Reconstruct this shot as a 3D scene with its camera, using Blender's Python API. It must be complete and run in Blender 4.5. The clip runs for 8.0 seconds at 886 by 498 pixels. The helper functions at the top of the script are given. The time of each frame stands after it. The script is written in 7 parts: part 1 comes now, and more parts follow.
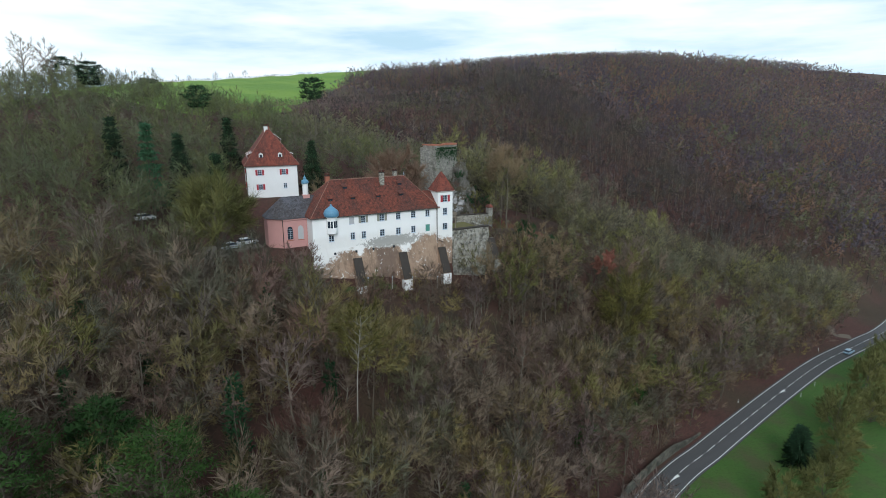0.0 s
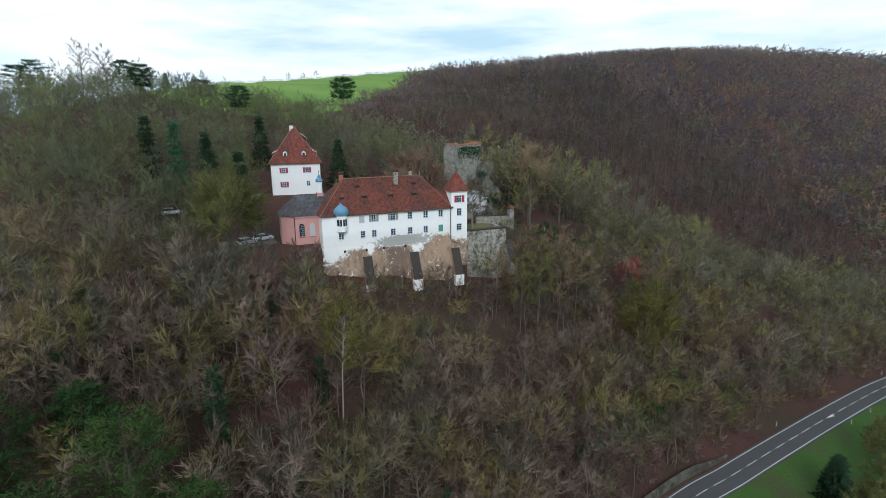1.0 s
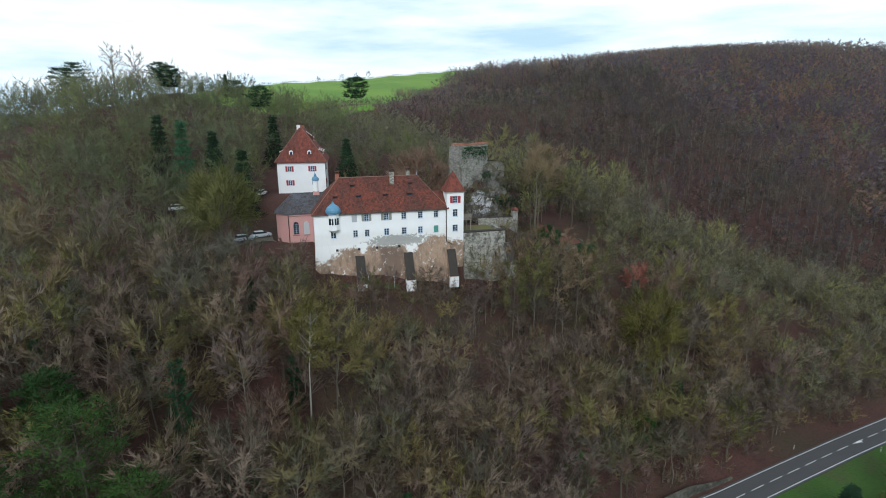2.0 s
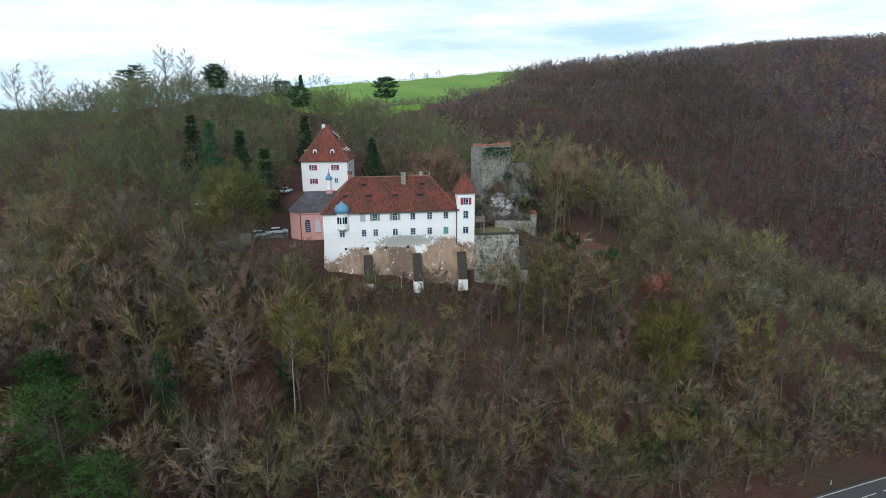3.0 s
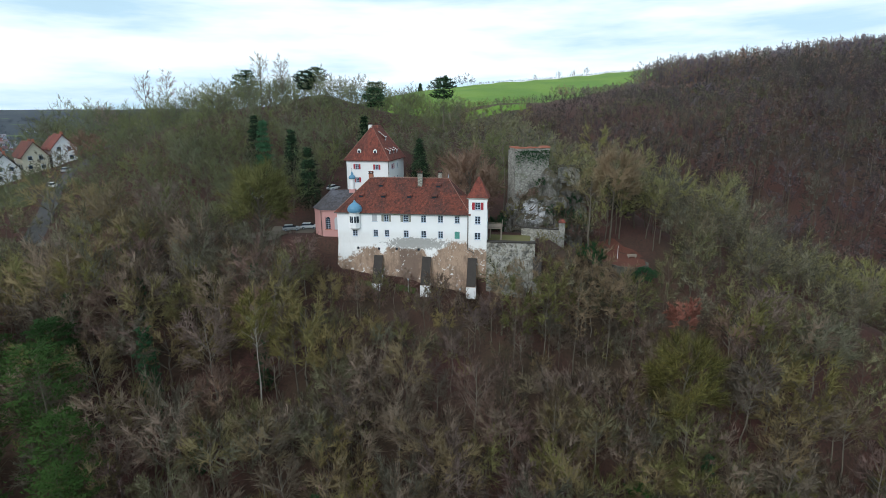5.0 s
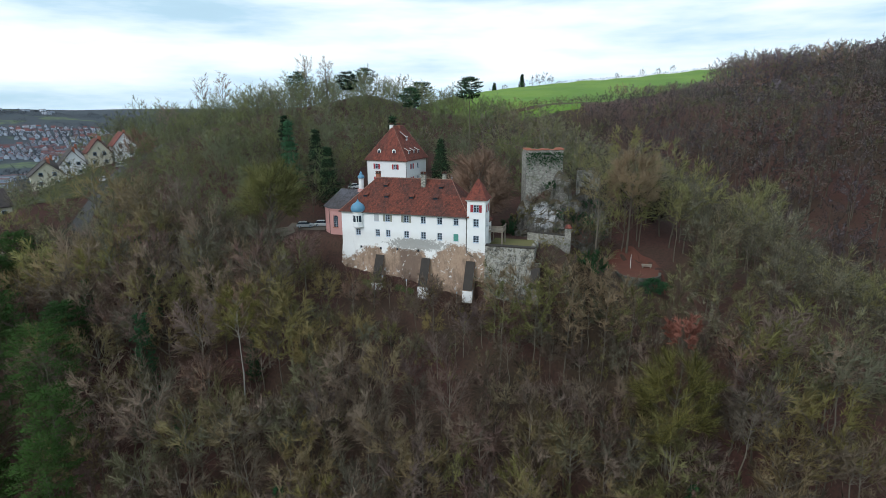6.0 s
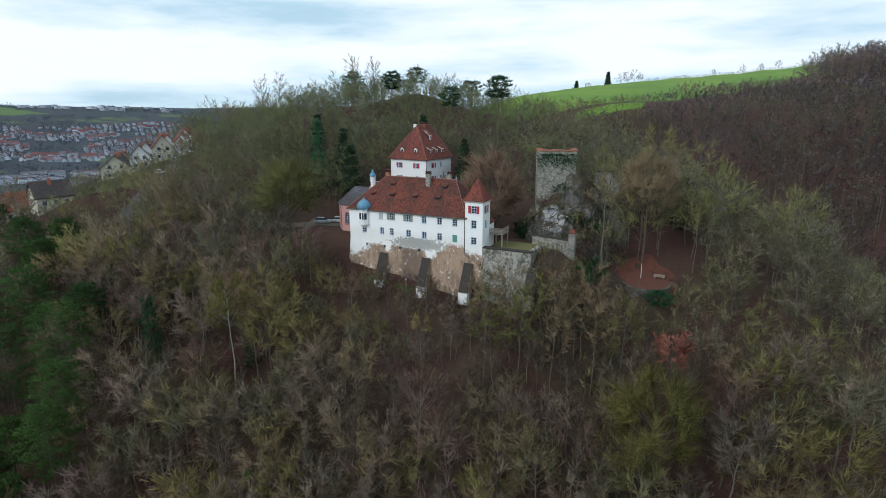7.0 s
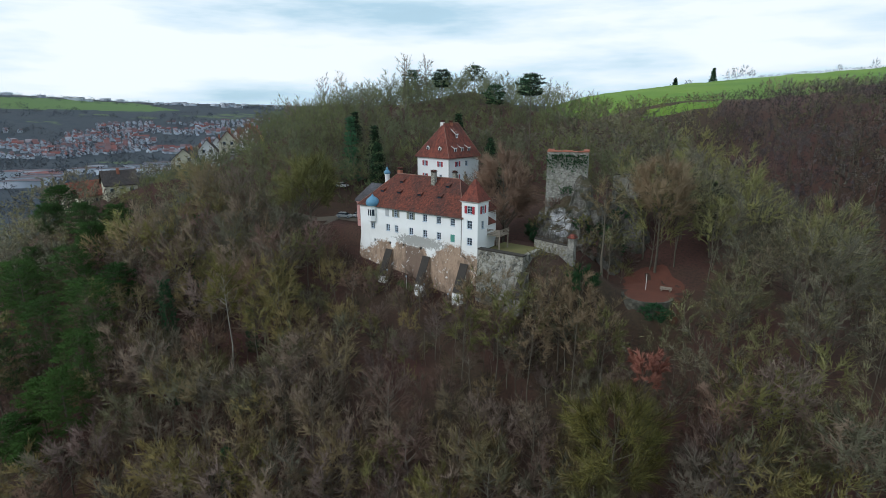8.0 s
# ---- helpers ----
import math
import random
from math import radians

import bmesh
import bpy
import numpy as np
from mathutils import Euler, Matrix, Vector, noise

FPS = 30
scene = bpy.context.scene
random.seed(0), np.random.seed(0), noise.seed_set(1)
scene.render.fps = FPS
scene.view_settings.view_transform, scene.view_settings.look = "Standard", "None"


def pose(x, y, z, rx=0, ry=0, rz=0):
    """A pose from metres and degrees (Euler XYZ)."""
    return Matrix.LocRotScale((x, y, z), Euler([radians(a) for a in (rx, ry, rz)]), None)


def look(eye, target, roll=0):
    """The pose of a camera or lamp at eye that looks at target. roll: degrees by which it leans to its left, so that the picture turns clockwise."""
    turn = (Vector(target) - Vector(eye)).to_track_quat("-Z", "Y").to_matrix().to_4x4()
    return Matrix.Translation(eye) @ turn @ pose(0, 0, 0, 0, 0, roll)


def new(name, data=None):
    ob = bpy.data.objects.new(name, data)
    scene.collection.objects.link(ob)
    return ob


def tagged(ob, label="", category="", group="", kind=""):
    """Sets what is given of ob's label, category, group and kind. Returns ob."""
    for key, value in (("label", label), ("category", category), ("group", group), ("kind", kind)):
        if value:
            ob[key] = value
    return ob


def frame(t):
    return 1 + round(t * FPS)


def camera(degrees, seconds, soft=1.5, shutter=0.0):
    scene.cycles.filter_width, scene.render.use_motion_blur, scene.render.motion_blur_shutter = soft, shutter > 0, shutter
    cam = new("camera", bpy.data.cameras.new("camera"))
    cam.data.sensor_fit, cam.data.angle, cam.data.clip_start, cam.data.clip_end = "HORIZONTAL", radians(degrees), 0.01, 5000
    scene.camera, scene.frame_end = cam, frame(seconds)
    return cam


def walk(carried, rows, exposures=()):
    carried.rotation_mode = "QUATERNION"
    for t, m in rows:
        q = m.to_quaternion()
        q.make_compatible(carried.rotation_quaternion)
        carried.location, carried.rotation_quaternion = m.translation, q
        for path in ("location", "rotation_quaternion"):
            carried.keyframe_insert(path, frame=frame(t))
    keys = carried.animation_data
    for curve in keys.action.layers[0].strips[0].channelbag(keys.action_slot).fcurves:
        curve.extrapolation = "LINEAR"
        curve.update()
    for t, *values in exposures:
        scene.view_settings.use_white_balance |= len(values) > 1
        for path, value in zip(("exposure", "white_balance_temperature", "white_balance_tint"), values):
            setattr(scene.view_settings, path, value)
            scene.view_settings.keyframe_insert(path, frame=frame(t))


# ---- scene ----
cam = camera(77.6, 8.0, soft=0.75)
METRES, EYE, TILT, LEAN, TURN = 130.0, 76.0, -14.2, 0.0, -28.6
ROWS = [
    (0.0, 0.0, 0.0, 0.0, -0.0, -0.0, -0.0),
    (0.5, 0.0489, 0.0071, 0.0019, 3.64, -0.1, -0.84),
    (1.0, 0.0975, 0.0174, 0.005, 7.06, -0.23, -1.63),
    (1.5, 0.1479, 0.0312, 0.0078, 9.7, -0.34, -2.24),
    (3.0, 0.2993, 0.0907, 0.0246, 20.27, -1.14, -4.74),
    (3.5, 0.3494, 0.1181, 0.0324, 24.32, -1.55, -5.63),
    (4.0, 0.3993, 0.1499, 0.0403, 28.3, -1.97, -6.48),
    (4.5, 0.4463, 0.1839, 0.0493, 32.12, -2.45, -7.3),
    (6.0, 0.5923, 0.3191, 0.0855, 44.73, -4.42, -9.72),
    (6.5, 0.6354, 0.3711, 0.099, 49.33, -5.3, -10.46),
    (7.0, 0.6793, 0.4321, 0.1144, 54.08, -6.27, -11.24),
    (7.5, 0.7198, 0.498, 0.1311, 59.08, -7.37, -11.99),
    (8.0, 0.7552, 0.5694, 0.1489, 64.55, -8.63, -12.69),
]
walk(cam, [(t, pose(0, 0, EYE, TILT, LEAN, TURN) @ pose(METRES * x, METRES * y, METRES * z, 90 + pitch, roll, yaw)) for t, x, y, z, yaw, pitch, roll in ROWS], ((0.0, -0.13), (4.0, -0.03), (6.0, -0.14), (7.0, -0.22), (8.0, -0.29)))

# ---- light ----
SUN_AZ, SUN_EL = 205.0, 34.0
world = bpy.data.worlds.new("overcast_sky")
scene.world = world
world.use_nodes = True
wn, wl = world.node_tree.nodes, world.node_tree.links
wn.clear()
sky = wn.new("ShaderNodeTexSky")
sky.sky_type, sky.sun_disc = "NISHITA", False
sky.sun_elevation, sky.sun_rotation = radians(SUN_EL), radians(SUN_AZ)
coord = wn.new("ShaderNodeTexCoord")
stretch = wn.new("ShaderNodeMapping")
stretch.inputs["Scale"].default_value = (1.1, 1.1, 7.0)
stretch.inputs["Location"].default_value = (3.1, 1.7, 0.4)
cloud = wn.new("ShaderNodeTexNoise")
cloud.inputs["Scale"].default_value, cloud.inputs["Detail"].default_value, cloud.inputs["Roughness"].default_value = 1.6, 6.0, 0.55
cover = wn.new("ShaderNodeValToRGB")
cover.color_ramp.elements[0].position, cover.color_ramp.elements[0].color = 0.30, (0.75, 0.75, 0.75, 1)
cover.color_ramp.elements[1].position, cover.color_ramp.elements[1].color = 0.50, (1, 1, 1, 1)
layer = wn.new("ShaderNodeMix")
layer.data_type = "RGBA"
haze = wn.new("ShaderNodeValToRGB")
haze.color_ramp.elements[0].position, haze.color_ramp.elements[0].color = 0.41, (6.2, 9.0, 11.0, 1)
haze.color_ramp.elements[1].position, haze.color_ramp.elements[1].color = 0.59, (11.2, 12.3, 13.3, 1)
wl.new(cloud.outputs["Fac"], haze.inputs["Fac"])
wl.new(haze.outputs["Color"], layer.inputs[7])
back = wn.new("ShaderNodeBackground")
back.inputs["Strength"].default_value = 0.1
wout = wn.new("ShaderNodeOutputWorld")
wl.new(coord.outputs["Generated"], stretch.inputs["Vector"])
wl.new(stretch.outputs["Vector"], cloud.inputs["Vector"])
wl.new(cloud.outputs["Fac"], cover.inputs["Fac"])
wl.new(cover.outputs["Color"], layer.inputs[0])
wl.new(sky.outputs["Color"], layer.inputs[6])
wl.new(layer.outputs[2], back.inputs["Color"])
wl.new(back.outputs["Background"], wout.inputs["Surface"])

sun = new("sun", bpy.data.lights.new("sun", "SUN"))
sun.data.energy, sun.data.angle, sun.data.color = 1.8, radians(25), (0.97, 0.99, 1.0)
sa, se = radians(SUN_AZ), radians(SUN_EL)
sun.matrix_world = look((0, 0, 200), (-math.sin(sa) * math.cos(se), -math.cos(sa) * math.cos(se), 200 - math.sin(se)))


# ---- materials ----
class Nodes:
    """A small builder for one node material."""

    def __init__(self, name, rough=0.85, metal=0.0):
        self.m = bpy.data.materials.new(name)
        self.m.use_nodes = True
        self.n, self.l = self.m.node_tree.nodes, self.m.node_tree.links
        self.b = self.n["Principled BSDF"]
        self.b.inputs["Roughness"].default_value, self.b.inputs["Metallic"].default_value = rough, metal
        self.b.inputs["Specular IOR Level"].default_value = 0.3
        geo = self.n.new("ShaderNodeNewGeometry")
        self.pos, self.island = geo.outputs["Position"], geo.outputs["Random Per Island"]
        self.rand = self.n.new("ShaderNodeObjectInfo").outputs["Random"]
        self.normal = geo.outputs["Normal"]

    def noise(self, scale, detail=4.0, rough=0.55, squash=(1, 1, 1), shift=0.0):
        mp = self.n.new("ShaderNodeMapping")
        mp.inputs["Scale"].default_value, mp.inputs["Location"].default_value = squash, (shift, shift * 0.7, shift * 0.3)
        self.l.new(self.pos, mp.inputs["Vector"])
        t = self.n.new("ShaderNodeTexNoise")
        t.inputs["Scale"].default_value, t.inputs["Detail"].default_value, t.inputs["Roughness"].default_value = scale, detail, rough
        self.l.new(mp.outputs["Vector"], t.inputs["Vector"])
        return t.outputs["Fac"]

    def ramp(self, fac, stops):
        r = self.n.new("ShaderNodeValToRGB")
        e = r.color_ramp.elements
        while len(e) < len(stops):
            e.new(0.5)
        for k, (p, c) in zip(e, stops):
            k.position = p
            k.color = (c, c, c, 1) if isinstance(c, (int, float)) else (*c, 1)
        self.l.new(fac, r.inputs["Fac"])
        return r.outputs["Color"]

    def mix(self, fac, a, b, how="MIX"):
        x = self.n.new("ShaderNodeMix")
        x.data_type, x.blend_type = "RGBA", how
        for i, v in ((0, fac), (6, a), (7, b)):
            sock = x.inputs[i]
            if isinstance(v, (int, float)):
                sock.default_value = v if i == 0 else (v, v, v, 1)
            elif isinstance(v, tuple):
                sock.default_value = (*v, 1)
            else:
                self.l.new(v, sock)
        return x.outputs[2]

    def math(self, op, a, b=0.0):
        x = self.n.new("ShaderNodeMath")
        x.operation = op
        for sock, v in zip(x.inputs, (a, b)):
            if isinstance(v, (int, float)):
                sock.default_value = v
            else:
                self.l.new(v, sock)
        return x.outputs[0]

    def axis(self, k):
        s = self.n.new("ShaderNodeSeparateXYZ")
        self.l.new(self.pos, s.inputs[0])
        return s.outputs[k]

    def tone(self):
        a = self.n.new("ShaderNodeAttribute")
        a.attribute_name = "tone"
        return a.outputs["Fac"]

    def done(self, colour, bump=None, height=0.02, strength=0.5):
        if isinstance(colour, tuple):
            self.b.inputs["Base Color"].default_value = (*colour, 1)
        else:
            self.l.new(colour, self.b.inputs["Base Color"])
        if bump is not None:
            k = self.n.new("ShaderNodeBump")
            k.inputs["Distance"].default_value, k.inputs["Strength"].default_value = height, strength
            self.l.new(bump, k.inputs["Height"])
            self.l.new(k.outputs["Normal"], self.b.inputs["Normal"])
        return self.m


def plain(name, a, b, scale=1.5, rough=0.85, fine=14.0, metal=0.0, height=0.01):
    """Two tones at a coarse scale, broken by a fine grain."""
    k = Nodes(name, rough, metal)
    f = k.noise(fine)
    c = k.mix(k.noise(scale), a, b)
    c = k.mix(k.math("MULTIPLY", f, 0.35), c, tuple(v * 0.6 for v in a))
    return k.done(c, f, height)


def twig_paint(name, tones, per_object, airy=0.0, streak=0.45):
    """Bark and twigs: a tone for each tree, streaked from twig to twig; airy sprays let light through."""
    k = Nodes(name, 0.9)
    pick = k.rand if per_object else k.tone()
    step = 1.0 / (len(tones) - 1)
    c = k.ramp(pick, [(i * step, t) for i, t in enumerate(tones)])
    c = k.mix(k.math("MULTIPLY", k.island, streak), c, tuple(0.35 * v for v in tones[0]))
    k.done(c)
    thin = k.n.new("ShaderNodeBsdfTranslucent")
    k.l.new(c, thin.inputs["Color"])
    leafy = k.n.new("ShaderNodeMixShader")
    leafy.inputs[0].default_value = 0.38
    k.l.new(k.b.outputs[0], leafy.inputs[1])
    k.l.new(thin.outputs[0], leafy.inputs[2])
    gap = k.n.new("ShaderNodeBsdfTransparent")
    both_ = k.n.new("ShaderNodeMixShader")
    both_.inputs[0].default_value = airy
    k.l.new(leafy.outputs[0], both_.inputs[1])
    k.l.new(gap.outputs[0], both_.inputs[2])
    k.l.new(both_.outputs[0], k.n["Material Output"].inputs["Surface"])
    return k.m


def ground_paint():
    k = Nodes("leaf_litter", 0.95)
    fine, mid, big = k.noise(2.2, 6.0), k.noise(0.16, 4.0), k.noise(0.035, 3.0, 0.6)
    litter = k.mix(mid, (0.045, 0.0210, 0.018), (0.098, 0.044, 0.034))
    litter = k.mix(k.ramp(big, [(0.45, 0.0), (0.65, 0.6)]), litter, (0.040, 0.038, 0.020))
    litter = k.mix(k.ramp(fine, [(0.45, 0.0), (0.7, 0.7)]), litter, (0.020, 0.016, 0.013))
    x, y, z = k.axis(0), k.axis(1), k.axis(2)
    # meadow on the valley floor, green crops on the plateau beyond the saddle, far pasture and haze-tinted far land
    grass = k.mix(k.noise(0.35, 5.0), (0.028, 0.092, 0.012), (0.055, 0.085, 0.020))
    floor = k.ramp(k.math("ADD", z, k.math("MULTIPLY", k.noise(0.2), 1.2)), [(0.0, 1.0), (0.98, 1.0), (1.0, 0.0)])
    grass = k.mix(k.ramp(k.noise(0.10, 5.0, 0.65, (1, 1, 1), 5.0), [(0.50, 0.0), (0.66, 0.85)]), grass, (0.058, 0.056, 0.024))
    grass = k.mix(k.ramp(k.noise(1.4, 5.0, 0.7), [(0.5, 0.0), (0.7, 0.7)]), grass, (0.020, 0.045, 0.010))
    floor = k.math("MULTIPLY", floor, k.math("LESS_THAN", k.math("SUBTRACT", y, k.math("MULTIPLY", x, 0.155)), 53.5))
    c = k.mix(floor, litter, grass)
    rows = k.noise(0.02, 3.0, 0.5, (1, 0.25, 1))
    crop = k.mix(k.ramp(rows, [(0.4, 0.0), (0.6, 1.0)]), (0.095, 0.185, 0.024), (0.135, 0.225, 0.03))
    margin = k.math("MULTIPLY", k.math("GREATER_THAN", k.math("ADD", y, k.math("MULTIPLY", k.noise(0.01), 60.0)), 830.0), k.math("LESS_THAN", x, -45.0))
    crop = k.mix(margin, crop, (0.13, 0.095, 0.055))
    edge = k.math("ADD", y, k.math("ADD", k.math("MULTIPLY", x, -0.30), k.math("MULTIPLY", k.noise(0.02), 16.0)))
    field = k.math("MULTIPLY", k.math("GREATER_THAN", edge, 294.0), k.math("GREATER_THAN", x, -230.0))
    field = k.math("MULTIPLY", field, k.math("GREATER_THAN", k.math("SUBTRACT", y, k.math("MULTIPLY", x, 2.1)), 150.0))
    paddock = k.math("MULTIPLY", k.math("LESS_THAN", k.math("ABSOLUTE", k.math("SUBTRACT", x, 56.0)), 15.0), k.math("LESS_THAN", k.math("ABSOLUTE", k.math("SUBTRACT", edge, 281.0)), 6.0))
    field = k.math("MAXIMUM", field, paddock)
    field = k.math("MULTIPLY", field, k.math("LESS_THAN", k.math("SUBTRACT", x, k.math("MULTIPLY", y, 0.38)), 15.0))
    c = k.mix(field, c, crop)
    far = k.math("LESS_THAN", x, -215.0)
    # blue cast of the far woods and ground imitates haze over the valley
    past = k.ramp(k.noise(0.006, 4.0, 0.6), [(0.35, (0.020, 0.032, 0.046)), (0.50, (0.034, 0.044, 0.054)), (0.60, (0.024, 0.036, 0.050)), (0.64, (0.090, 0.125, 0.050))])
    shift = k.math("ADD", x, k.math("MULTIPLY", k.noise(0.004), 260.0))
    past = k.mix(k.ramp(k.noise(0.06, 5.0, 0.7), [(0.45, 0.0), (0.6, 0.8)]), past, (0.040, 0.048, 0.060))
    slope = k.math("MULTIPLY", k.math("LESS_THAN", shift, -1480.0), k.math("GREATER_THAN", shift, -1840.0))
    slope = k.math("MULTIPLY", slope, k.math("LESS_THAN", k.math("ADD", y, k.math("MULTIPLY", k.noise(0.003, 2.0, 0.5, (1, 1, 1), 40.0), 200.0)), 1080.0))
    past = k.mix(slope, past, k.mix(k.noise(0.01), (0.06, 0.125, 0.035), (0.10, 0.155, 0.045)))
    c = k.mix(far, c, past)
    return k.done(c, fine, 0.15, 0.7)


def plaster_paint():
    """White lime plaster, weathered off the lower wall where brown render shows."""
    k = Nodes("weathered_plaster", 0.9)
    x, z = k.axis(0), k.axis(2)

    def hump(at, wide, high):
        u = k.math("MULTIPLY", k.math("SUBTRACT", x, at), 1.0 / wide)
        return k.math("MULTIPLY", k.math("EXPONENT", k.math("MULTIPLY", k.math("MULTIPLY", u, u), -1.0)), high)

    rag, torn = k.noise(0.5, 8.0, 0.7), k.noise(2.3, 8.0, 0.75)
    white = k.mix(k.noise(0.6, 5.0), (0.86, 0.86, 0.86), (0.78, 0.78, 0.78))
    streak = k.noise(1.2, 4.0, 0.6, (1, 1, 0.12))
    white = k.mix(k.ramp(streak, [(0.60, 0.0), (0.78, 0.45)]), white, (0.46, 0.44, 0.41))
    tan = k.mix(k.noise(0.6, 6.0), (0.31, 0.205, 0.145), (0.43, 0.31, 0.225))
    tan = k.mix(k.ramp(k.noise(0.9, 5.0, 0.65, (1, 1, 0.3), 9.0), [(0.45, 0.0), (0.62, 0.8)]), tan, (0.185, 0.130, 0.098))
    worn = k.math("ADD", hump(46.2, 3.6, 1.0), k.math("MULTIPLY", k.math("SUBTRACT", rag, 0.5), 1.6))
    tan = k.mix(k.ramp(worn, [(0.35, 0.0), (0.7, 0.85)]), tan, (0.155, 0.108, 0.086))
    tan = k.mix(k.ramp(torn, [(0.55, 0.0), (0.7, 0.5)]), tan, (0.20, 0.14, 0.10))
    # ragged edge of the white coat
    line = k.math("ADD", hump(51.2, 1.5, -2.4), k.math("ADD", hump(56.6, 2.4, 1.5), k.math("ADD", hump(40.0, 0.9, -1.6), hump(31.6, 3.4, -3.4))))
    low = k.math("ADD", k.math("SUBTRACT", z, line), k.math("ADD", k.math("MULTIPLY", k.math("SUBTRACT", rag, 0.5), 5.0), k.math("MULTIPLY", k.math("SUBTRACT", torn, 0.5), 5.0)))
    keep = k.ramp(k.math("SUBTRACT", low, 46.2), [(0.0, 0.0), (0.25, 0.45), (0.9, 1.0)])
    flake = k.ramp(k.noise(1.3, 6.0, 0.75, (1, 1, 1), 4.0), [(0.585, 0.0), (0.60, 0.95)])
    sparse = k.ramp(k.noise(0.3, 3.0, 0.5, (1, 1, 1), 7.0), [(0.42, 0.0), (0.52, 1.0)])
    keep = k.mix(1.0, keep, k.mix(1.0, flake, sparse, "MULTIPLY"), "LIGHTEN")
    tan = k.mix(k.ramp(k.noise(4.5, 5.0, 0.75, (1, 1, 0.5), 15.0), [(0.50, 0.0), (0.66, 0.5)]), tan, (0.14, 0.095, 0.07))
    white = k.mix(k.ramp(k.math("SUBTRACT", 50.0, z), [(0.0, 0.0), (1.0, 0.35)]), white, k.mix(torn, (0.84, 0.83, 0.81), (0.50, 0.45, 0.40)))
    c = k.mix(keep, tan, white)
    # grey cement patch under the lower windows
    px = k.math("MULTIPLY", k.math("SUBTRACT", x, 48.0), 1.0 / 7.4)
    pz = k.math("MULTIPLY", k.math("SUBTRACT", z, 47.25), 1.0 / 1.5)
    patch = k.math("ADD", k.math("ADD", k.math("MULTIPLY", px, px), k.math("MULTIPLY", pz, pz)), k.math("MULTIPLY", k.math("SUBTRACT", torn, 0.5), 4.5))
    grey = k.mix(torn, (0.40, 0.39, 0.37), (0.24, 0.235, 0.22))
    c = k.mix(k.ramp(patch, [(0.0, 0.92), (0.70, 0.92), (0.85, 0.0)]), c, grey)
    return k.done(c, k.noise(6.0, 5.0), 0.02, 0.6)


def tile_paint(name, a, b, c3, course=0.34):
    k = Nodes(name, 0.85)
    base = k.mix(k.noise(0.5, 5.0), a, b)
    base = k.mix(k.ramp(k.noise(0.22, 6.0, 0.7, (1, 1, 0.5)), [(0.42, 0.0), (0.60, 0.9)]), base, c3)
    base = k.mix(k.ramp(k.noise(1.7, 5.0, 0.65, (1, 1, 0.2), 6.0), [(0.46, 0.0), (0.62, 0.85)]), base, tuple(0.55 * v for v in c3))
    base = k.mix(k.ramp(k.noise(0.9, 6.0, 0.7, (1, 1, 0.5), 12.0), [(0.60, 0.0), (0.75, 0.55)]), base, tuple(min(1.0, 1.7 * v) for v in a))
    speck = k.noise(3.2, 4.0, 0.7)
    base = k.mix(k.ramp(k.noise(2.6, 4.0, 0.7, (1, 1, 1), 21.0), [(0.55, 0.0), (0.68, 0.6)]), base, tuple(min(1.0, 1.6 * v) for v in a))
    base = k.mix(k.ramp(speck, [(0.50, 0.0), (0.65, 0.75)]), base, tuple(0.5 * v for v in a))
    z = k.axis(2)
    wave = k.math("FRACT", k.math("MULTIPLY", z, 1.0 / course))
    cols = k.math("ABSOLUTE", k.math("SUBTRACT", k.math("FRACT", k.math("MULTIPLY", k.math("ADD", k.axis(0), k.axis(1)), 5.5)), 0.5))
    base = k.mix(k.ramp(wave, [(0.0, 0.45), (0.25, 0.0)]), base, tuple(0.35 * v for v in a))
    return k.done(base, k.math("ADD", wave, cols), 0.05, 0.8)


def stone_paint(name, a, b, size=1.6, dark=(0.05, 0.05, 0.045), moss=0.55, spots=0.0):
    k = Nodes(name, 0.95)
    v = k.n.new("ShaderNodeTexVoronoi")
    v.inputs["Scale"].default_value = size
    mp = k.n.new("ShaderNodeMapping")
    mp.inputs["Scale"].default_value = (1, 1, 1.5)
    k.l.new(k.pos, mp.inputs["Vector"])
    k.l.new(mp.outputs["Vector"], v.inputs["Vector"])
    c = k.mix(v.outputs["Color"], a, b)
    c = k.mix(k.ramp(v.outputs["Distance"], [(0.35, 0.0), (0.8, 0.45)]), c, dark)
    c = k.mix(k.ramp(k.noise(0.3, 6.0, 0.7), [(moss, 0.0), (moss + 0.14, 0.85)]), c, dark)
    c = k.mix(k.ramp(k.noise(0.5, 4.0, 0.6, (1, 1, 1), 3.0), [(0.58, 0.0), (0.72, 0.7)]), c, (0.075, 0.085, 0.035))
    if spots:
        c = k.mix(k.ramp(k.noise(1.1, 5.0, 0.7, (1, 1, 1), 23.0), [(0.48, 0.0), (0.56, spots)]), c, (0.40, 0.39, 0.36))
        c = k.mix(k.ramp(k.noise(1.9, 4.0, 0.6, (1, 1, 0.8), 19.0), [(0.55, 0.0), (0.60, spots)]), c, (0.030, 0.032, 0.030))
    return k.done(c, k.math("ADD", k.noise(3.0, 6.0), v.outputs["Distance"]), 0.12, 0.8)


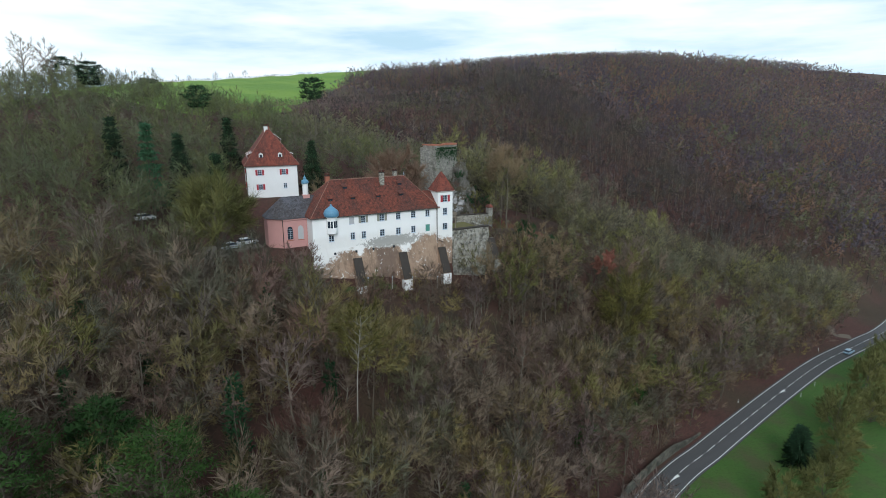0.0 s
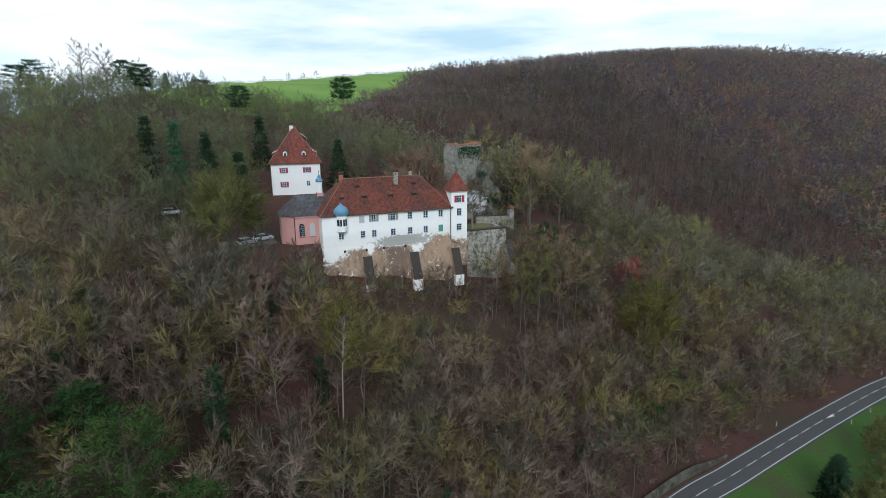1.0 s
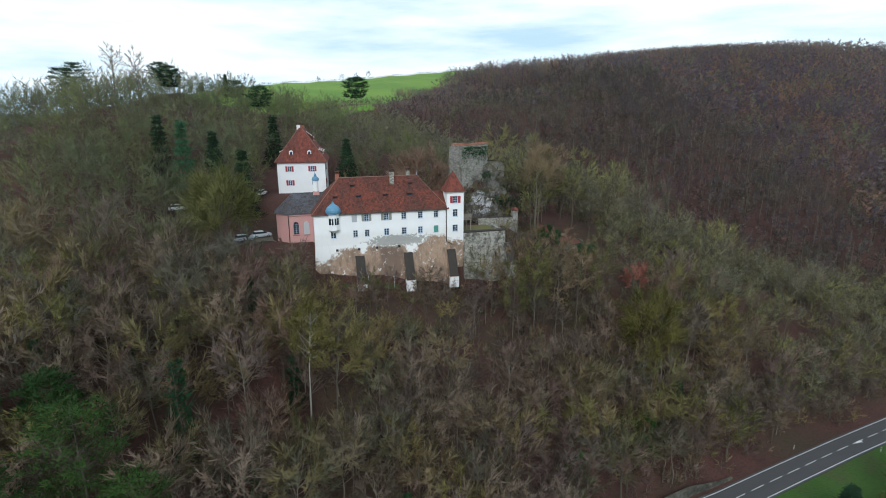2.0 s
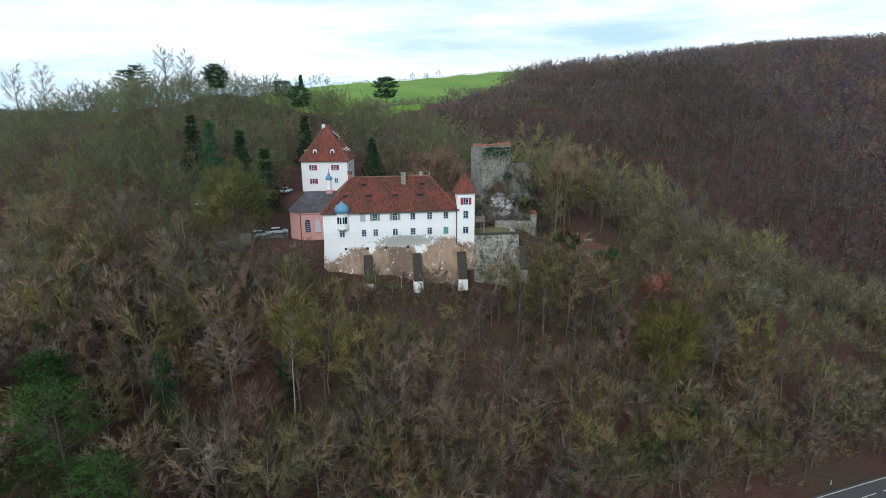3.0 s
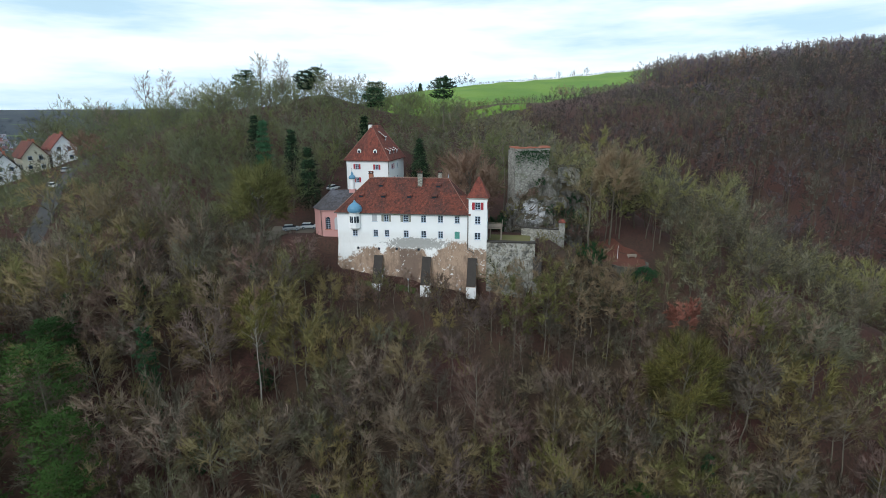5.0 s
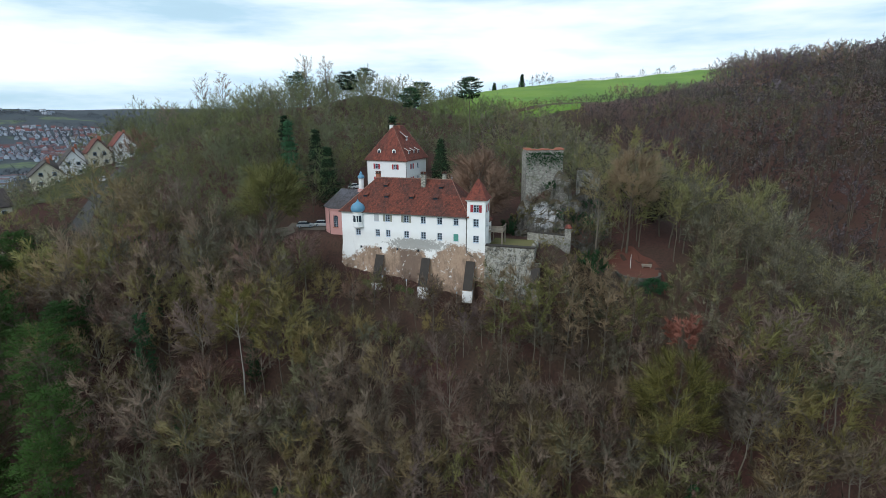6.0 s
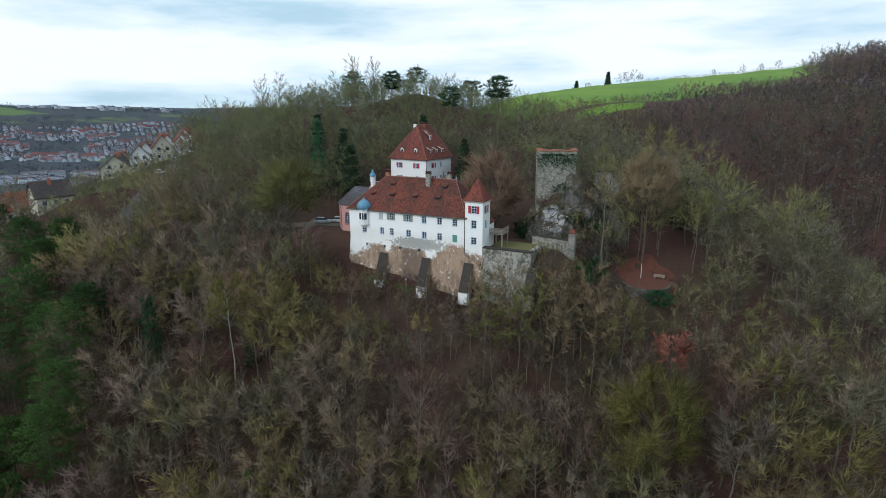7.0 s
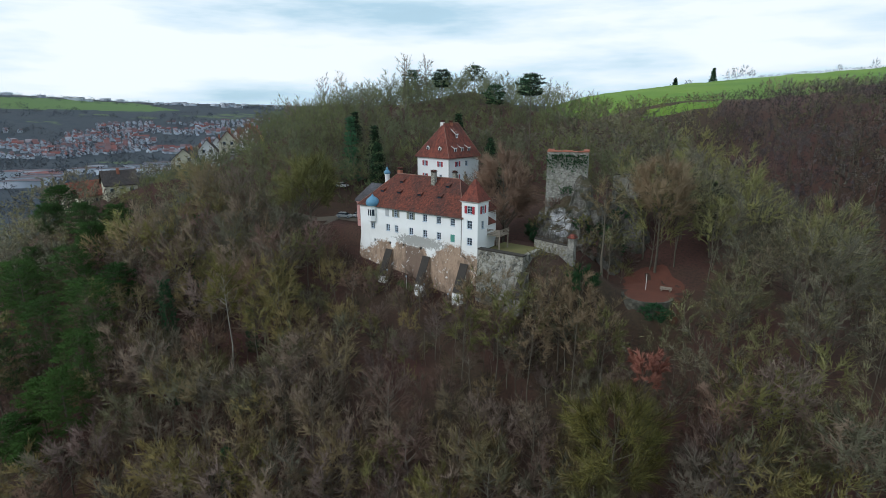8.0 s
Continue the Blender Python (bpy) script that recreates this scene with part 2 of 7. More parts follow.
def rock_paint():
    k = Nodes("limestone_rock", 0.95)
    c = k.mix(k.noise(0.9, 8.0, 0.75), (0.050, 0.046, 0.040), (0.215, 0.20, 0.18))
    c = k.mix(k.ramp(k.noise(2.6, 6.0, 0.75, (1, 1, 1), 31.0), [(0.50, 0.0), (0.64, 0.7)]), c, (0.30, 0.29, 0.27))
    # the fresh pale face where rock broke away
    off = k.math("ADD", k.math("POWER", k.math("MULTIPLY", k.math("SUBTRACT", k.axis(0), 73.9), 0.30), 2.0), k.math("POWER", k.math("MULTIPLY", k.math("SUBTRACT", k.axis(2), 51.8), 0.27), 2.0))
    pale = k.ramp(k.math("ADD", off, k.math("MULTIPLY", k.math("SUBTRACT", k.noise(0.7, 7.0, 0.75), 0.5), 3.6)), [(0.35, 1.0), (0.75, 0.0)])
    c = k.mix(pale, c, k.mix(k.noise(3.0, 5.0), (0.42, 0.42, 0.43), (0.60, 0.60, 0.62)))
    c = k.mix(k.ramp(k.noise(1.1, 6.0, 0.7, (1, 1, 0.18), 5.0), [(0.48, 0.0), (0.64, 0.8)]), c, (0.035, 0.034, 0.028))
    c = k.mix(k.ramp(k.noise(0.5, 6.0, 0.7, (1, 1, 1), 8.0), [(0.52, 0.0), (0.66, 0.85)]), c, (0.055, 0.062, 0.026))
    # leaf litter and moss lie on the ledges
    s = k.n.new("ShaderNodeSeparateXYZ")
    k.l.new(k.normal, s.inputs[0])
    ledge = k.ramp(k.math("ADD", s.outputs[2], k.math("MULTIPLY", k.noise(1.2, 5.0), 0.5)), [(0.62, 0.0), (0.82, 0.9)])
    c = k.mix(ledge, c, k.mix(k.noise(0.6, 4.0), (0.050, 0.055, 0.022), (0.085, 0.048, 0.034)))
    return k.done(c, k.noise(1.6, 8.0, 0.75), 0.5, 1.0)


def asphalt_paint():
    k = Nodes("asphalt", 0.8)
    c = k.mix(k.noise(0.5, 3.0, 0.6, (0.2, 1, 1)), (0.060, 0.058, 0.060), (0.085, 0.082, 0.082))
    c = k.mix(k.math("MULTIPLY", k.noise(25.0), 0.4), c, (0.03, 0.03, 0.03))
    return k.done(c, k.noise(40.0), 0.004)


AIRY = 0.28
BARKS = [(0.298, 0.229, 0.180), (0.194, 0.139, 0.127), (0.330, 0.274, 0.115), (0.298, 0.188, 0.154), (0.200, 0.159, 0.153), (0.368, 0.297, 0.119), (0.298, 0.222, 0.192), (0.368, 0.279, 0.208), (0.179, 0.145, 0.105), (0.268, 0.163, 0.142)]
OLIVES_UP = [(0.193, 0.212, 0.115), (0.222, 0.243, 0.105), (0.151, 0.157, 0.097), (0.201, 0.229, 0.129), (0.174, 0.178, 0.114), (0.241, 0.256, 0.105), (0.142, 0.167, 0.099)]
BARKS_UP = [(0.283, 0.257, 0.185), (0.197, 0.180, 0.140), (0.296, 0.302, 0.154), (0.252, 0.217, 0.159), (0.197, 0.194, 0.154), (0.271, 0.281, 0.135), (0.316, 0.273, 0.185), (0.218, 0.209, 0.143)]
OLIVES = [(0.216, 0.208, 0.126), (0.282, 0.263, 0.093), (0.158, 0.141, 0.112), (0.234, 0.228, 0.153), (0.210, 0.162, 0.133), (0.311, 0.271, 0.090), (0.158, 0.162, 0.112), (0.226, 0.172, 0.147)]
# purple-brown, rust and olive twigs; the added blue stands for haze on the hill
FARBARKS = [(0.191, 0.144, 0.174), (0.145, 0.128, 0.164), (0.349, 0.213, 0.158), (0.165, 0.144, 0.182), (0.257, 0.235, 0.141), (0.183, 0.133, 0.164), (0.381, 0.238, 0.155), (0.152, 0.133, 0.167), (0.215, 0.174, 0.179), (0.227, 0.242, 0.129)]
M_GROUND = ground_paint()
M_TWIG = twig_paint("bare_twigs", BARKS, True, AIRY, 0.22)
M_TWIG_MIX = twig_paint("bare_twigs_mixed", BARKS_UP, False, 0.25, 0.14)
M_TWIG_OLIVE = twig_paint("mossy_twigs", OLIVES, True, AIRY, 0.22)
M_TWIG_OLIVE_MIX = twig_paint("mossy_twigs_mixed", OLIVES_UP, False, 0.28, 0.14)
SPURS = [(0.256, 0.229, 0.154), (0.325, 0.315, 0.125), (0.201, 0.179, 0.125), (0.279, 0.256, 0.173), (0.234, 0.201, 0.146), (0.346, 0.334, 0.119), (0.197, 0.192, 0.132), (0.295, 0.246, 0.168)]
M_TWIG_SPUR = twig_paint("spur_twigs_mixed", SPURS, False, 0.40, 0.14)
M_TWIG_FAR = twig_paint("hazed_distant_twigs", FARBARKS, False, 0.30, 0.08)
M_TWIG_RAVINE = twig_paint("ravine_twigs", [(0.150, 0.112, 0.120), (0.185, 0.148, 0.142), (0.125, 0.102, 0.114), (0.190, 0.176, 0.120), (0.138, 0.108, 0.122), (0.225, 0.155, 0.130), (0.150, 0.150, 0.110)], False, 0.34, 0.12)
# twigs seen far off, with aerial haze painted in as blue-grey
M_TWIG_HAZE = twig_paint("haze_blue_twigs", [(0.078, 0.095, 0.130), (0.100, 0.108, 0.125), (0.072, 0.095, 0.120), (0.110, 0.115, 0.115)], False, 0.2, 0.15)
M_BARK = plain("grey_bark", (0.145, 0.125, 0.095), (0.080, 0.068, 0.052), 0.8, 0.9)
M_BARK_PALE = plain("pale_bark", (0.225, 0.20, 0.16), (0.14, 0.122, 0.096), 0.8, 0.9)
M_BARK_WHITE = plain("lichened_pale_bark", (0.34, 0.32, 0.28), (0.21, 0.19, 0.165), 0.8, 0.9)
M_BARK_DARK = plain("dark_bark", (0.085, 0.070, 0.062), (0.055, 0.046, 0.042), 0.8, 0.9)
M_BEECH = twig_paint("dry_beech_leaves", [(0.46, 0.195, 0.145), (0.52, 0.24, 0.18)], True)
M_IVY = twig_paint("ivy_leaves", [(0.026, 0.085, 0.036), (0.042, 0.120, 0.042)], True)
M_PINE = twig_paint("pine_needles", [(0.034, 0.088, 0.022), (0.066, 0.138, 0.028)], True)
M_SPRUCE = twig_paint("spruce_needles", [(0.034, 0.085, 0.040), (0.058, 0.130, 0.056)], True, 0.2)
M_SPRUCE_LIGHT = twig_paint("blue_green_needles", [(0.060, 0.170, 0.085), (0.070, 0.190, 0.095)], True, 0.2)
M_PLASTER = plaster_paint()
M_WHITE = plain("white_render", (0.86, 0.86, 0.86), (0.78, 0.78, 0.78), 0.8)
M_PINK = plain("pink_render", (0.62, 0.33, 0.31), (0.50, 0.27, 0.25), 0.5)
M_TILE = tile_paint("clay_roof_tiles", (0.200, 0.052, 0.032), (0.135, 0.042, 0.029), (0.066, 0.034, 0.029))
M_TILE_NEW = tile_paint("red_roof_tiles", (0.245, 0.064, 0.044), (0.180, 0.052, 0.038), (0.110, 0.045, 0.036))
M_SLATE = tile_paint("slate_roof", (0.085, 0.085, 0.10), (0.11, 0.11, 0.125), (0.07, 0.06, 0.06))
M_COPPER = plain("blue_painted_copper", (0.085, 0.23, 0.36), (0.14, 0.30, 0.42), 2.0, 0.45)
M_GLASS = plain("window_glass", (0.020, 0.032, 0.048), (0.04, 0.055, 0.075), 1.0, 0.08)
M_FRAME = plain("white_window_frame", (0.52, 0.60, 0.70), (0.46, 0.54, 0.63), 2.0, 0.6)
M_SHUTTER_RED = plain("red_shutter_paint", (0.42, 0.045, 0.06), (0.34, 0.035, 0.05), 3.0, 0.6)
M_SHUTTER_GREY = plain("olive_grey_shutter_paint", (0.30, 0.30, 0.25), (0.24, 0.24, 0.20), 3.0, 0.7)
M_SHUTTER_PALE = plain("pale_grey_shutter_paint", (0.50, 0.51, 0.53), (0.43, 0.44, 0.46), 3.0, 0.7)
M_SHUTTER_GREEN = plain("green_shutter_paint", (0.10, 0.33, 0.27), (0.08, 0.26, 0.22), 3.0, 0.6)
M_STONE = stone_paint("rubble_masonry", (0.40, 0.38, 0.33), (0.20, 0.19, 0.165), 2.2)
M_MORTAR = plain("pale_mortar", (0.30, 0.17, 0.13), (0.20, 0.10, 0.08), 2.0)
M_WALL_DOTTED = stone_paint("terrace_masonry", (0.36, 0.34, 0.29), (0.21, 0.19, 0.15), 2.6, (0.05, 0.05, 0.046), 0.50, 0.6)
M_RUIN = stone_paint("ruin_masonry", (0.36, 0.345, 0.31), (0.19, 0.18, 0.155), 2.0, (0.05, 0.05, 0.045), 0.50, 0.18)
M_BRICK = plain("brick_coping", (0.42, 0.16, 0.10), (0.30, 0.11, 0.075), 2.0)
M_CAP = plain("dark_weathered_slab", (0.034, 0.029, 0.026), (0.062, 0.052, 0.045), 0.9)
M_ROCK = rock_paint()
M_ASPHALT = asphalt_paint()
M_LINE = plain("road_marking_paint", (0.75, 0.75, 0.73), (0.62, 0.62, 0.60), 2.0, 0.6)
M_GRAVEL = plain("pale_gravel", (0.17, 0.145, 0.115), (0.125, 0.10, 0.08), 0.4, 0.95)
M_LAWN = plain("rough_lawn", (0.12, 0.125, 0.045), (0.16, 0.13, 0.06), 0.5, 0.95)
M_WOOD = plain("weathered_wood", (0.28, 0.235, 0.19), (0.20, 0.165, 0.13), 1.5, 0.9)
M_METAL = plain("dark_metal", (0.10, 0.085, 0.075), (0.07, 0.06, 0.055), 2.0, 0.5, 14.0, 0.6)
M_TYRE = plain("tyre_rubber", (0.02, 0.02, 0.02), (0.03, 0.03, 0.03), 4.0, 0.8)


# ---- building helpers ----
def mesh_from(name, v, f, material, normals=None, tones=None):
    """A mesh from arrays of points and triangles; normals for each face and a tone for each point where given."""
    v, f = np.asarray(v, dtype=np.float32), np.asarray(f, dtype=np.int32)
    me = bpy.data.meshes.new(name)
    me.vertices.add(len(v))
    me.vertices.foreach_set("co", v.ravel())
    me.loops.add(f.size)
    me.loops.foreach_set("vertex_index", f.ravel())
    me.polygons.add(len(f))
    me.polygons.foreach_set("loop_start", np.arange(0, f.size, f.shape[1], dtype=np.int32))
    me.update(calc_edges=True)
    me.validate()
    me.materials.append(material)
    if tones is not None:
        me.attributes.new("tone", "FLOAT", "POINT").data.foreach_set("value", np.asarray(tones, dtype=np.float32))
    if normals is not None:
        me.normals_split_custom_set(np.repeat(np.asarray(normals, dtype=np.float32), f.shape[1], axis=0))
    return me


def part(name, bm, material, parent=None, label=""):
    """Links a bmesh as one mesh object, under a thing or a part where one is given."""
    me = bpy.data.meshes.new(name)
    bmesh.ops.recalc_face_normals(bm, faces=bm.faces[:])
    bm.to_mesh(me)
    bm.free()
    me.materials.append(material)
    ob = new(name, me)
    ob.parent = parent
    return tagged(ob, label)


def thing(name, label, category, m=None, group="", kind=""):
    ob = new(name)
    ob.empty_display_size = 0.5
    if m is not None:
        ob.matrix_world = m
    return tagged(ob, label, category, group, kind)


def box(x0, x1, y0, y1, z0, z1, bm=None):
    bm = bm or bmesh.new()
    v = [bm.verts.new((x, y, z)) for x in (x0, x1) for y in (y0, y1) for z in (z0, z1)]
    for q in ((0, 1, 3, 2), (4, 6, 7, 5), (0, 4, 5, 1), (2, 3, 7, 6), (0, 2, 6, 4), (1, 5, 7, 3)):
        bm.faces.new([v[i] for i in q])
    return bm


def loft(rings, bm=None, cap=True):
    """Skin over rings of equally many points."""
    bm = bm or bmesh.new()
    vs = [[bm.verts.new(p) for p in r] for r in rings]
    n = len(rings[0])
    for a, b in zip(vs, vs[1:]):
        for i in range(n):
            bm.faces.new((a[i], a[(i + 1) % n], b[(i + 1) % n], b[i]))
    if cap:
        bm.faces.new(vs[0][::-1])
        bm.faces.new(vs[-1])
    return bm


def ring(cx, cy, z, r, n=8, turn=0.0):
    return [(cx + r * math.cos(2 * math.pi * (i + turn) / n), cy + r * math.sin(2 * math.pi * (i + turn) / n), z) for i in range(n)]


def turned(cx, cy, profile, n=16, turn=0.0):
    return loft([ring(cx, cy, z, r, n, turn) for r, z in profile])


def pierced_wall(length, z0, z1, holes, place, thick=0.5, cuts=()):
    """A wall with real openings: holes are (u0, u1, z0, z1); place maps (along, inward, height) to a point."""
    us = sorted({0.0, length, *[h[0] for h in holes], *[h[1] for h in holes]})
    zs = sorted({z0, z1, *cuts, *[h[2] for h in holes], *[h[3] for h in holes]})
    bm, seen = bmesh.new(), {}

    def vert(u, d, z):
        key = (round(u, 4), d, round(z, 4))
        if key not in seen:
            seen[key] = bm.verts.new(place(u, d, z))
        return seen[key]

    def solid(i, j):
        if not (0 <= i < len(us) - 1 and 0 <= j < len(zs) - 1):
            return False
        u, z = (us[i] + us[i + 1]) / 2, (zs[j] + zs[j + 1]) / 2
        return not any(a < u < b and c < z < d for a, b, c, d in holes)

    for i in range(len(us) - 1):
        for j in range(len(zs) - 1):
            if not solid(i, j):
                continue
            a, b, c, d = us[i], us[i + 1], zs[j], zs[j + 1]
            for depth in (0.0, thick):
                bm.faces.new([vert(a, depth, c), vert(b, depth, c), vert(b, depth, d), vert(a, depth, d)])
            for di, dj, p, q in ((-1, 0, (a, c), (a, d)), (1, 0, (b, c), (b, d)), (0, -1, (a, c), (b, c)), (0, 1, (a, d), (b, d))):
                if not solid(i + di, j + dj):
                    bm.faces.new([vert(p[0], 0.0, p[1]), vert(q[0], 0.0, q[1]), vert(q[0], thick, q[1]), vert(p[0], thick, p[1])])
    return bm


def window(parent, m, w, h, shutters=None, open_shutters=True, bars=(1, 2), inset=0.14):
    """A window set back in its opening: m stands at its middle, with y pointing inwards."""
    frame_part = None
    bm = bmesh.new()
    t = 0.10
    box(-w / 2, -w / 2 + t, inset, inset + 0.06, -h / 2, h / 2, bm)
    box(w / 2 - t, w / 2, inset, inset + 0.06, -h / 2, h / 2, bm)
    box(-w / 2 + t, w / 2 - t, inset, inset + 0.06, -h / 2, -h / 2 + t, bm)
    box(-w / 2 + t, w / 2 - t, inset, inset + 0.06, h / 2 - t, h / 2, bm)
    for i in range(bars[0]):
        x = -w / 2 + w * (i + 1) / (bars[0] + 1)
        box(x - 0.055, x + 0.055, inset - 0.01, inset + 0.05, -h / 2 + t, h / 2 - t, bm)
    for i in range(bars[1]):
        z = -h / 2 + h * (i + 1) / (bars[1] + 1)
        box(-w / 2 + t, w / 2 - t, inset + 0.002, inset + 0.045, z - 0.035, z + 0.035, bm)
    win = part("window", bm, M_FRAME, parent)
    win.matrix_local = m
    part("pane", box(-w / 2 + t, w / 2 - t, inset + 0.02, inset + 0.035, -h / 2 + t, h / 2 - t), M_GLASS, win, "dark reflecting glass")
    part("sill", box(-w / 2 - 0.08, w / 2 + 0.08, -0.08, inset, -h / 2 - 0.07, -h / 2 + 0.01), M_FRAME, win)
    if shutters:
        for s in (-1, 1):
            if open_shutters:
                a, b = sorted((s * (w / 2 + 0.03), s * (w + 0.02)))
            else:
                a, b = sorted((s * 0.012, s * (w / 2 - 0.01)))
            y0, y1 = (-0.07, -0.02) if open_shutters else (0.01, 0.06)
            steps = [(-h / 2 + 0.02, y0)]
            for i in range(6):
                z = -h / 2 + 0.15 + i * (h - 0.3) / 5
                steps += [(z - 0.041, y0), (z - 0.04, y0 - 0.015), (z + 0.04, y0 - 0.015), (z + 0.041, y0)]
            sh = loft([[(a, y, z), (b, y, z), (b, y1, z), (a, y1, z)] for z, y in steps + [(h / 2, y0)]])
            part("shutter", sh, shutters, win)
    return win


# ---- the ground ----
FOOT = [(-320, 1600), (-270, 600), (-215, 280), (-162, 120), (-105, 40), (-55, 22), (0, 43), (40, 55), (87, 70), (150, 83.5), (220, 93), (300, 112), (420, 150), (700, 200), (1500, 260), (4400, 300), (4400, 4400), (-320, 4400)]
RAVINE = [(235, 104, 2), (185, 124, 8), (150, 150, 20), (105, 195, 38), (75, 240, 50), (20, 262, 57), (-60, 320, 55), (-160, 520, 45)]
ROAD = [(-420, -30), (-160, -12), (-60, 10), (0, 34), (40, 49), (87, 64.4), (107, 68.6), (126, 72.4), (150.5, 77.0), (178, 81.4), (205, 83.4), (232, 86.0), (300, 101), (420, 139), (700, 189), (1500, 248)]


def road_line(step=3.0):
    """Points along the middle of the road, smoothed."""
    p = np.array(ROAD, float)
    out = []
    for i in range(len(p) - 1):
        a, b, c, d = p[max(i - 1, 0)], p[i], p[i + 1], p[min(i + 2, len(p) - 1)]
        n = max(2, int(np.hypot(*(c - b)) / step))
        m0, m1 = (c - a) / 2, (d - b) / 2
        for t in np.arange(n) / n:
            out.append((2 * t**3 - 3 * t**2 + 1) * b + (t**3 - 2 * t**2 + t) * m0 + (-2 * t**3 + 3 * t**2) * c + (t**3 - t**2) * m1)
    out.append(p[-1])
    return np.array(out)


def to_line(x, y, pts, closed=False):
    """Distance to a polyline, and the third value carried along it."""
    best, val = np.full(x.shape, 1e9), np.zeros(x.shape)
    n = len(pts)
    for i in range(n if closed else n - 1):
        a, b = pts[i], pts[(i + 1) % n]
        ax, ay, dx, dy = a[0], a[1], b[0] - a[0], b[1] - a[1]
        t = np.clip(((x - ax) * dx + (y - ay) * dy) / (dx * dx + dy * dy), 0, 1)
        d = np.hypot(x - ax - t * dx, y - ay - t * dy)
        near = d < best
        best = np.where(near, d, best)
        if len(a) > 2:
            val = np.where(near, a[2] + t * (b[2] - a[2]), val)
    return best, val


def inside(x, y, pts):
    hit = np.zeros(x.shape, bool)
    for i in range(len(pts)):
        (ax, ay), (bx, by) = pts[i], pts[(i + 1) % len(pts)]
        if ay != by:
            hit ^= ((ay > y) != (by > y)) & (x < (bx - ax) * (y - ay) / (by - ay) + ax)
    return hit


def climb(d, steep, gentle, knee):
    """Rise with the distance from a valley: steep at first, gentle past the knee."""
    return steep * d - (steep - gentle) * 8.0 * np.logaddexp(0, (d - knee) / 8.0)


def low_of(a, b, soft):
    h = np.clip(0.5 + 0.5 * (b - a) / soft, 0, 1)
    return b + (a - b) * h - soft * h * (1 - h)


def plateau(x, y):
    return 78 + 0.052 * (np.minimum(y, 1000) - 300) + 0.085 * np.clip(x - 100, 0, 600) + 0.05 * np.clip(x + 30, 0, 130) * np.clip((y - 380) / 500, 0, 1)


def land(x, y):
    """Height of the ground."""
    x, y = np.asarray(x, float), np.asarray(y, float)
    d, _ = to_line(x, y, FOOT, True)
    d = np.where(inside(x, y, FOOT), d, -d)
    front = climb(np.maximum(d, 0), 0.80, 0.34, 48.0)
    r, bed = to_line(x, y, RAVINE)
    side = bed + climb(r, 0.58, 0.27, 60.0)
    top = plateau(x, y)
    top = top + 16 * np.exp(-((x + 45) ** 2 + (y - 215) ** 2) / 60.0**2)
    z = low_of(low_of(front, side, 10.0), top, 10.0)
    z = z + 5.5 * np.exp(-((x + 44) ** 2 + (y - 176) ** 2) / 40.0**2) + 5 * np.exp(-((x + 80) ** 2 + (y - 95) ** 2) / 26.0**2) + 8 * np.exp(-((x + 112) ** 2 + (y - 145) ** 2) / 48.0**2) + 18 * np.exp(-((x + 115) ** 2 + (y - 212) ** 2) / 32.0**2)
    rough = 0.8 * np.sin(x * 0.11 + 1.3 * np.sin(y * 0.07)) * np.sin(y * 0.13 + 0.8) + 0.35 * np.sin(x * 0.37 + y * 0.21) * np.sin(y * 0.41 - x * 0.13)
    z = np.where(d > 0, z + rough * np.clip(d / 30, 0, 1), 0.0)
    west = np.clip((-x - 620) / 1700, 0, 1)
    west = west * west * (3 - 2 * west) * 120 * (1 - 0.4 * np.clip((y - 400) / 1400, 0, 1)) + 5 * np.sin(x * 0.004 + y * 0.006) * west
    z = np.where(d > 0, z, west)
    # the castle's yard, cut level into the slope
    yard = np.clip(1 - np.maximum(np.maximum(np.abs(x - 47) - 32, np.abs(y - 121) - 8.0), 0) / 5.0, 0, 1)
    level = np.where(x < 31, 47.3, np.where(x > 63, 46.9, 45.0))
    z = z + (level - z) * yard * np.clip((y - 111.5) / 2.0, 0, 1)
    knoll = np.exp(-((np.maximum(np.abs(x - 80) - 5, 0) / 5.0) ** 2 + (np.maximum(np.abs(y - 117) - 3, 0) / 5.0) ** 2)) * np.clip((x - 73.5) / 1.0, 0, 1)
    z = z + np.maximum(45.3 - z, 0) * knoll
    # the shelf on which the upper house stands
    shelf = np.clip(1 - np.maximum(np.maximum(np.abs(x - 29) - 8.0, np.abs(y - 149) - 9.0), 0) / 6.0, 0, 1)
    z = z + np.maximum(54.5 - z, 0) * shelf
    spot = np.clip(1 - np.maximum(np.hypot((x - 95) / 6.0, (y - 124) / 8.5) - 0.85, 0) / 0.35, 0, 1)
    return z + (41.4 - z) * spot


def interior(x, y):
    """How far the ground would rise above the plateau without its cap: large well inside the plateau."""
    d, _ = to_line(x, y, FOOT, True)
    r, bed = to_line(x, y, RAVINE)
    side = bed + climb(r, 0.58, 0.27, 60.0)
    top = plateau(x, y)
    return np.minimum(climb(d, 0.80, 0.34, 48.0), side) - top


def spaced(lo, a, b, hi, fine):
    """Coordinates: fine between a and b, ever wider outside."""
    mid = list(np.arange(a, b, fine))
    out, s, p = [], fine, mid[-1]
    while p < hi:
        s *= 1.09
        p += s
        out.append(min(p, hi))
    low, s, p = [], fine, a
    while p > lo:
        s *= 1.09
        p -= s
        low.append(max(p, lo))
    return np.array(low[::-1] + mid + out)


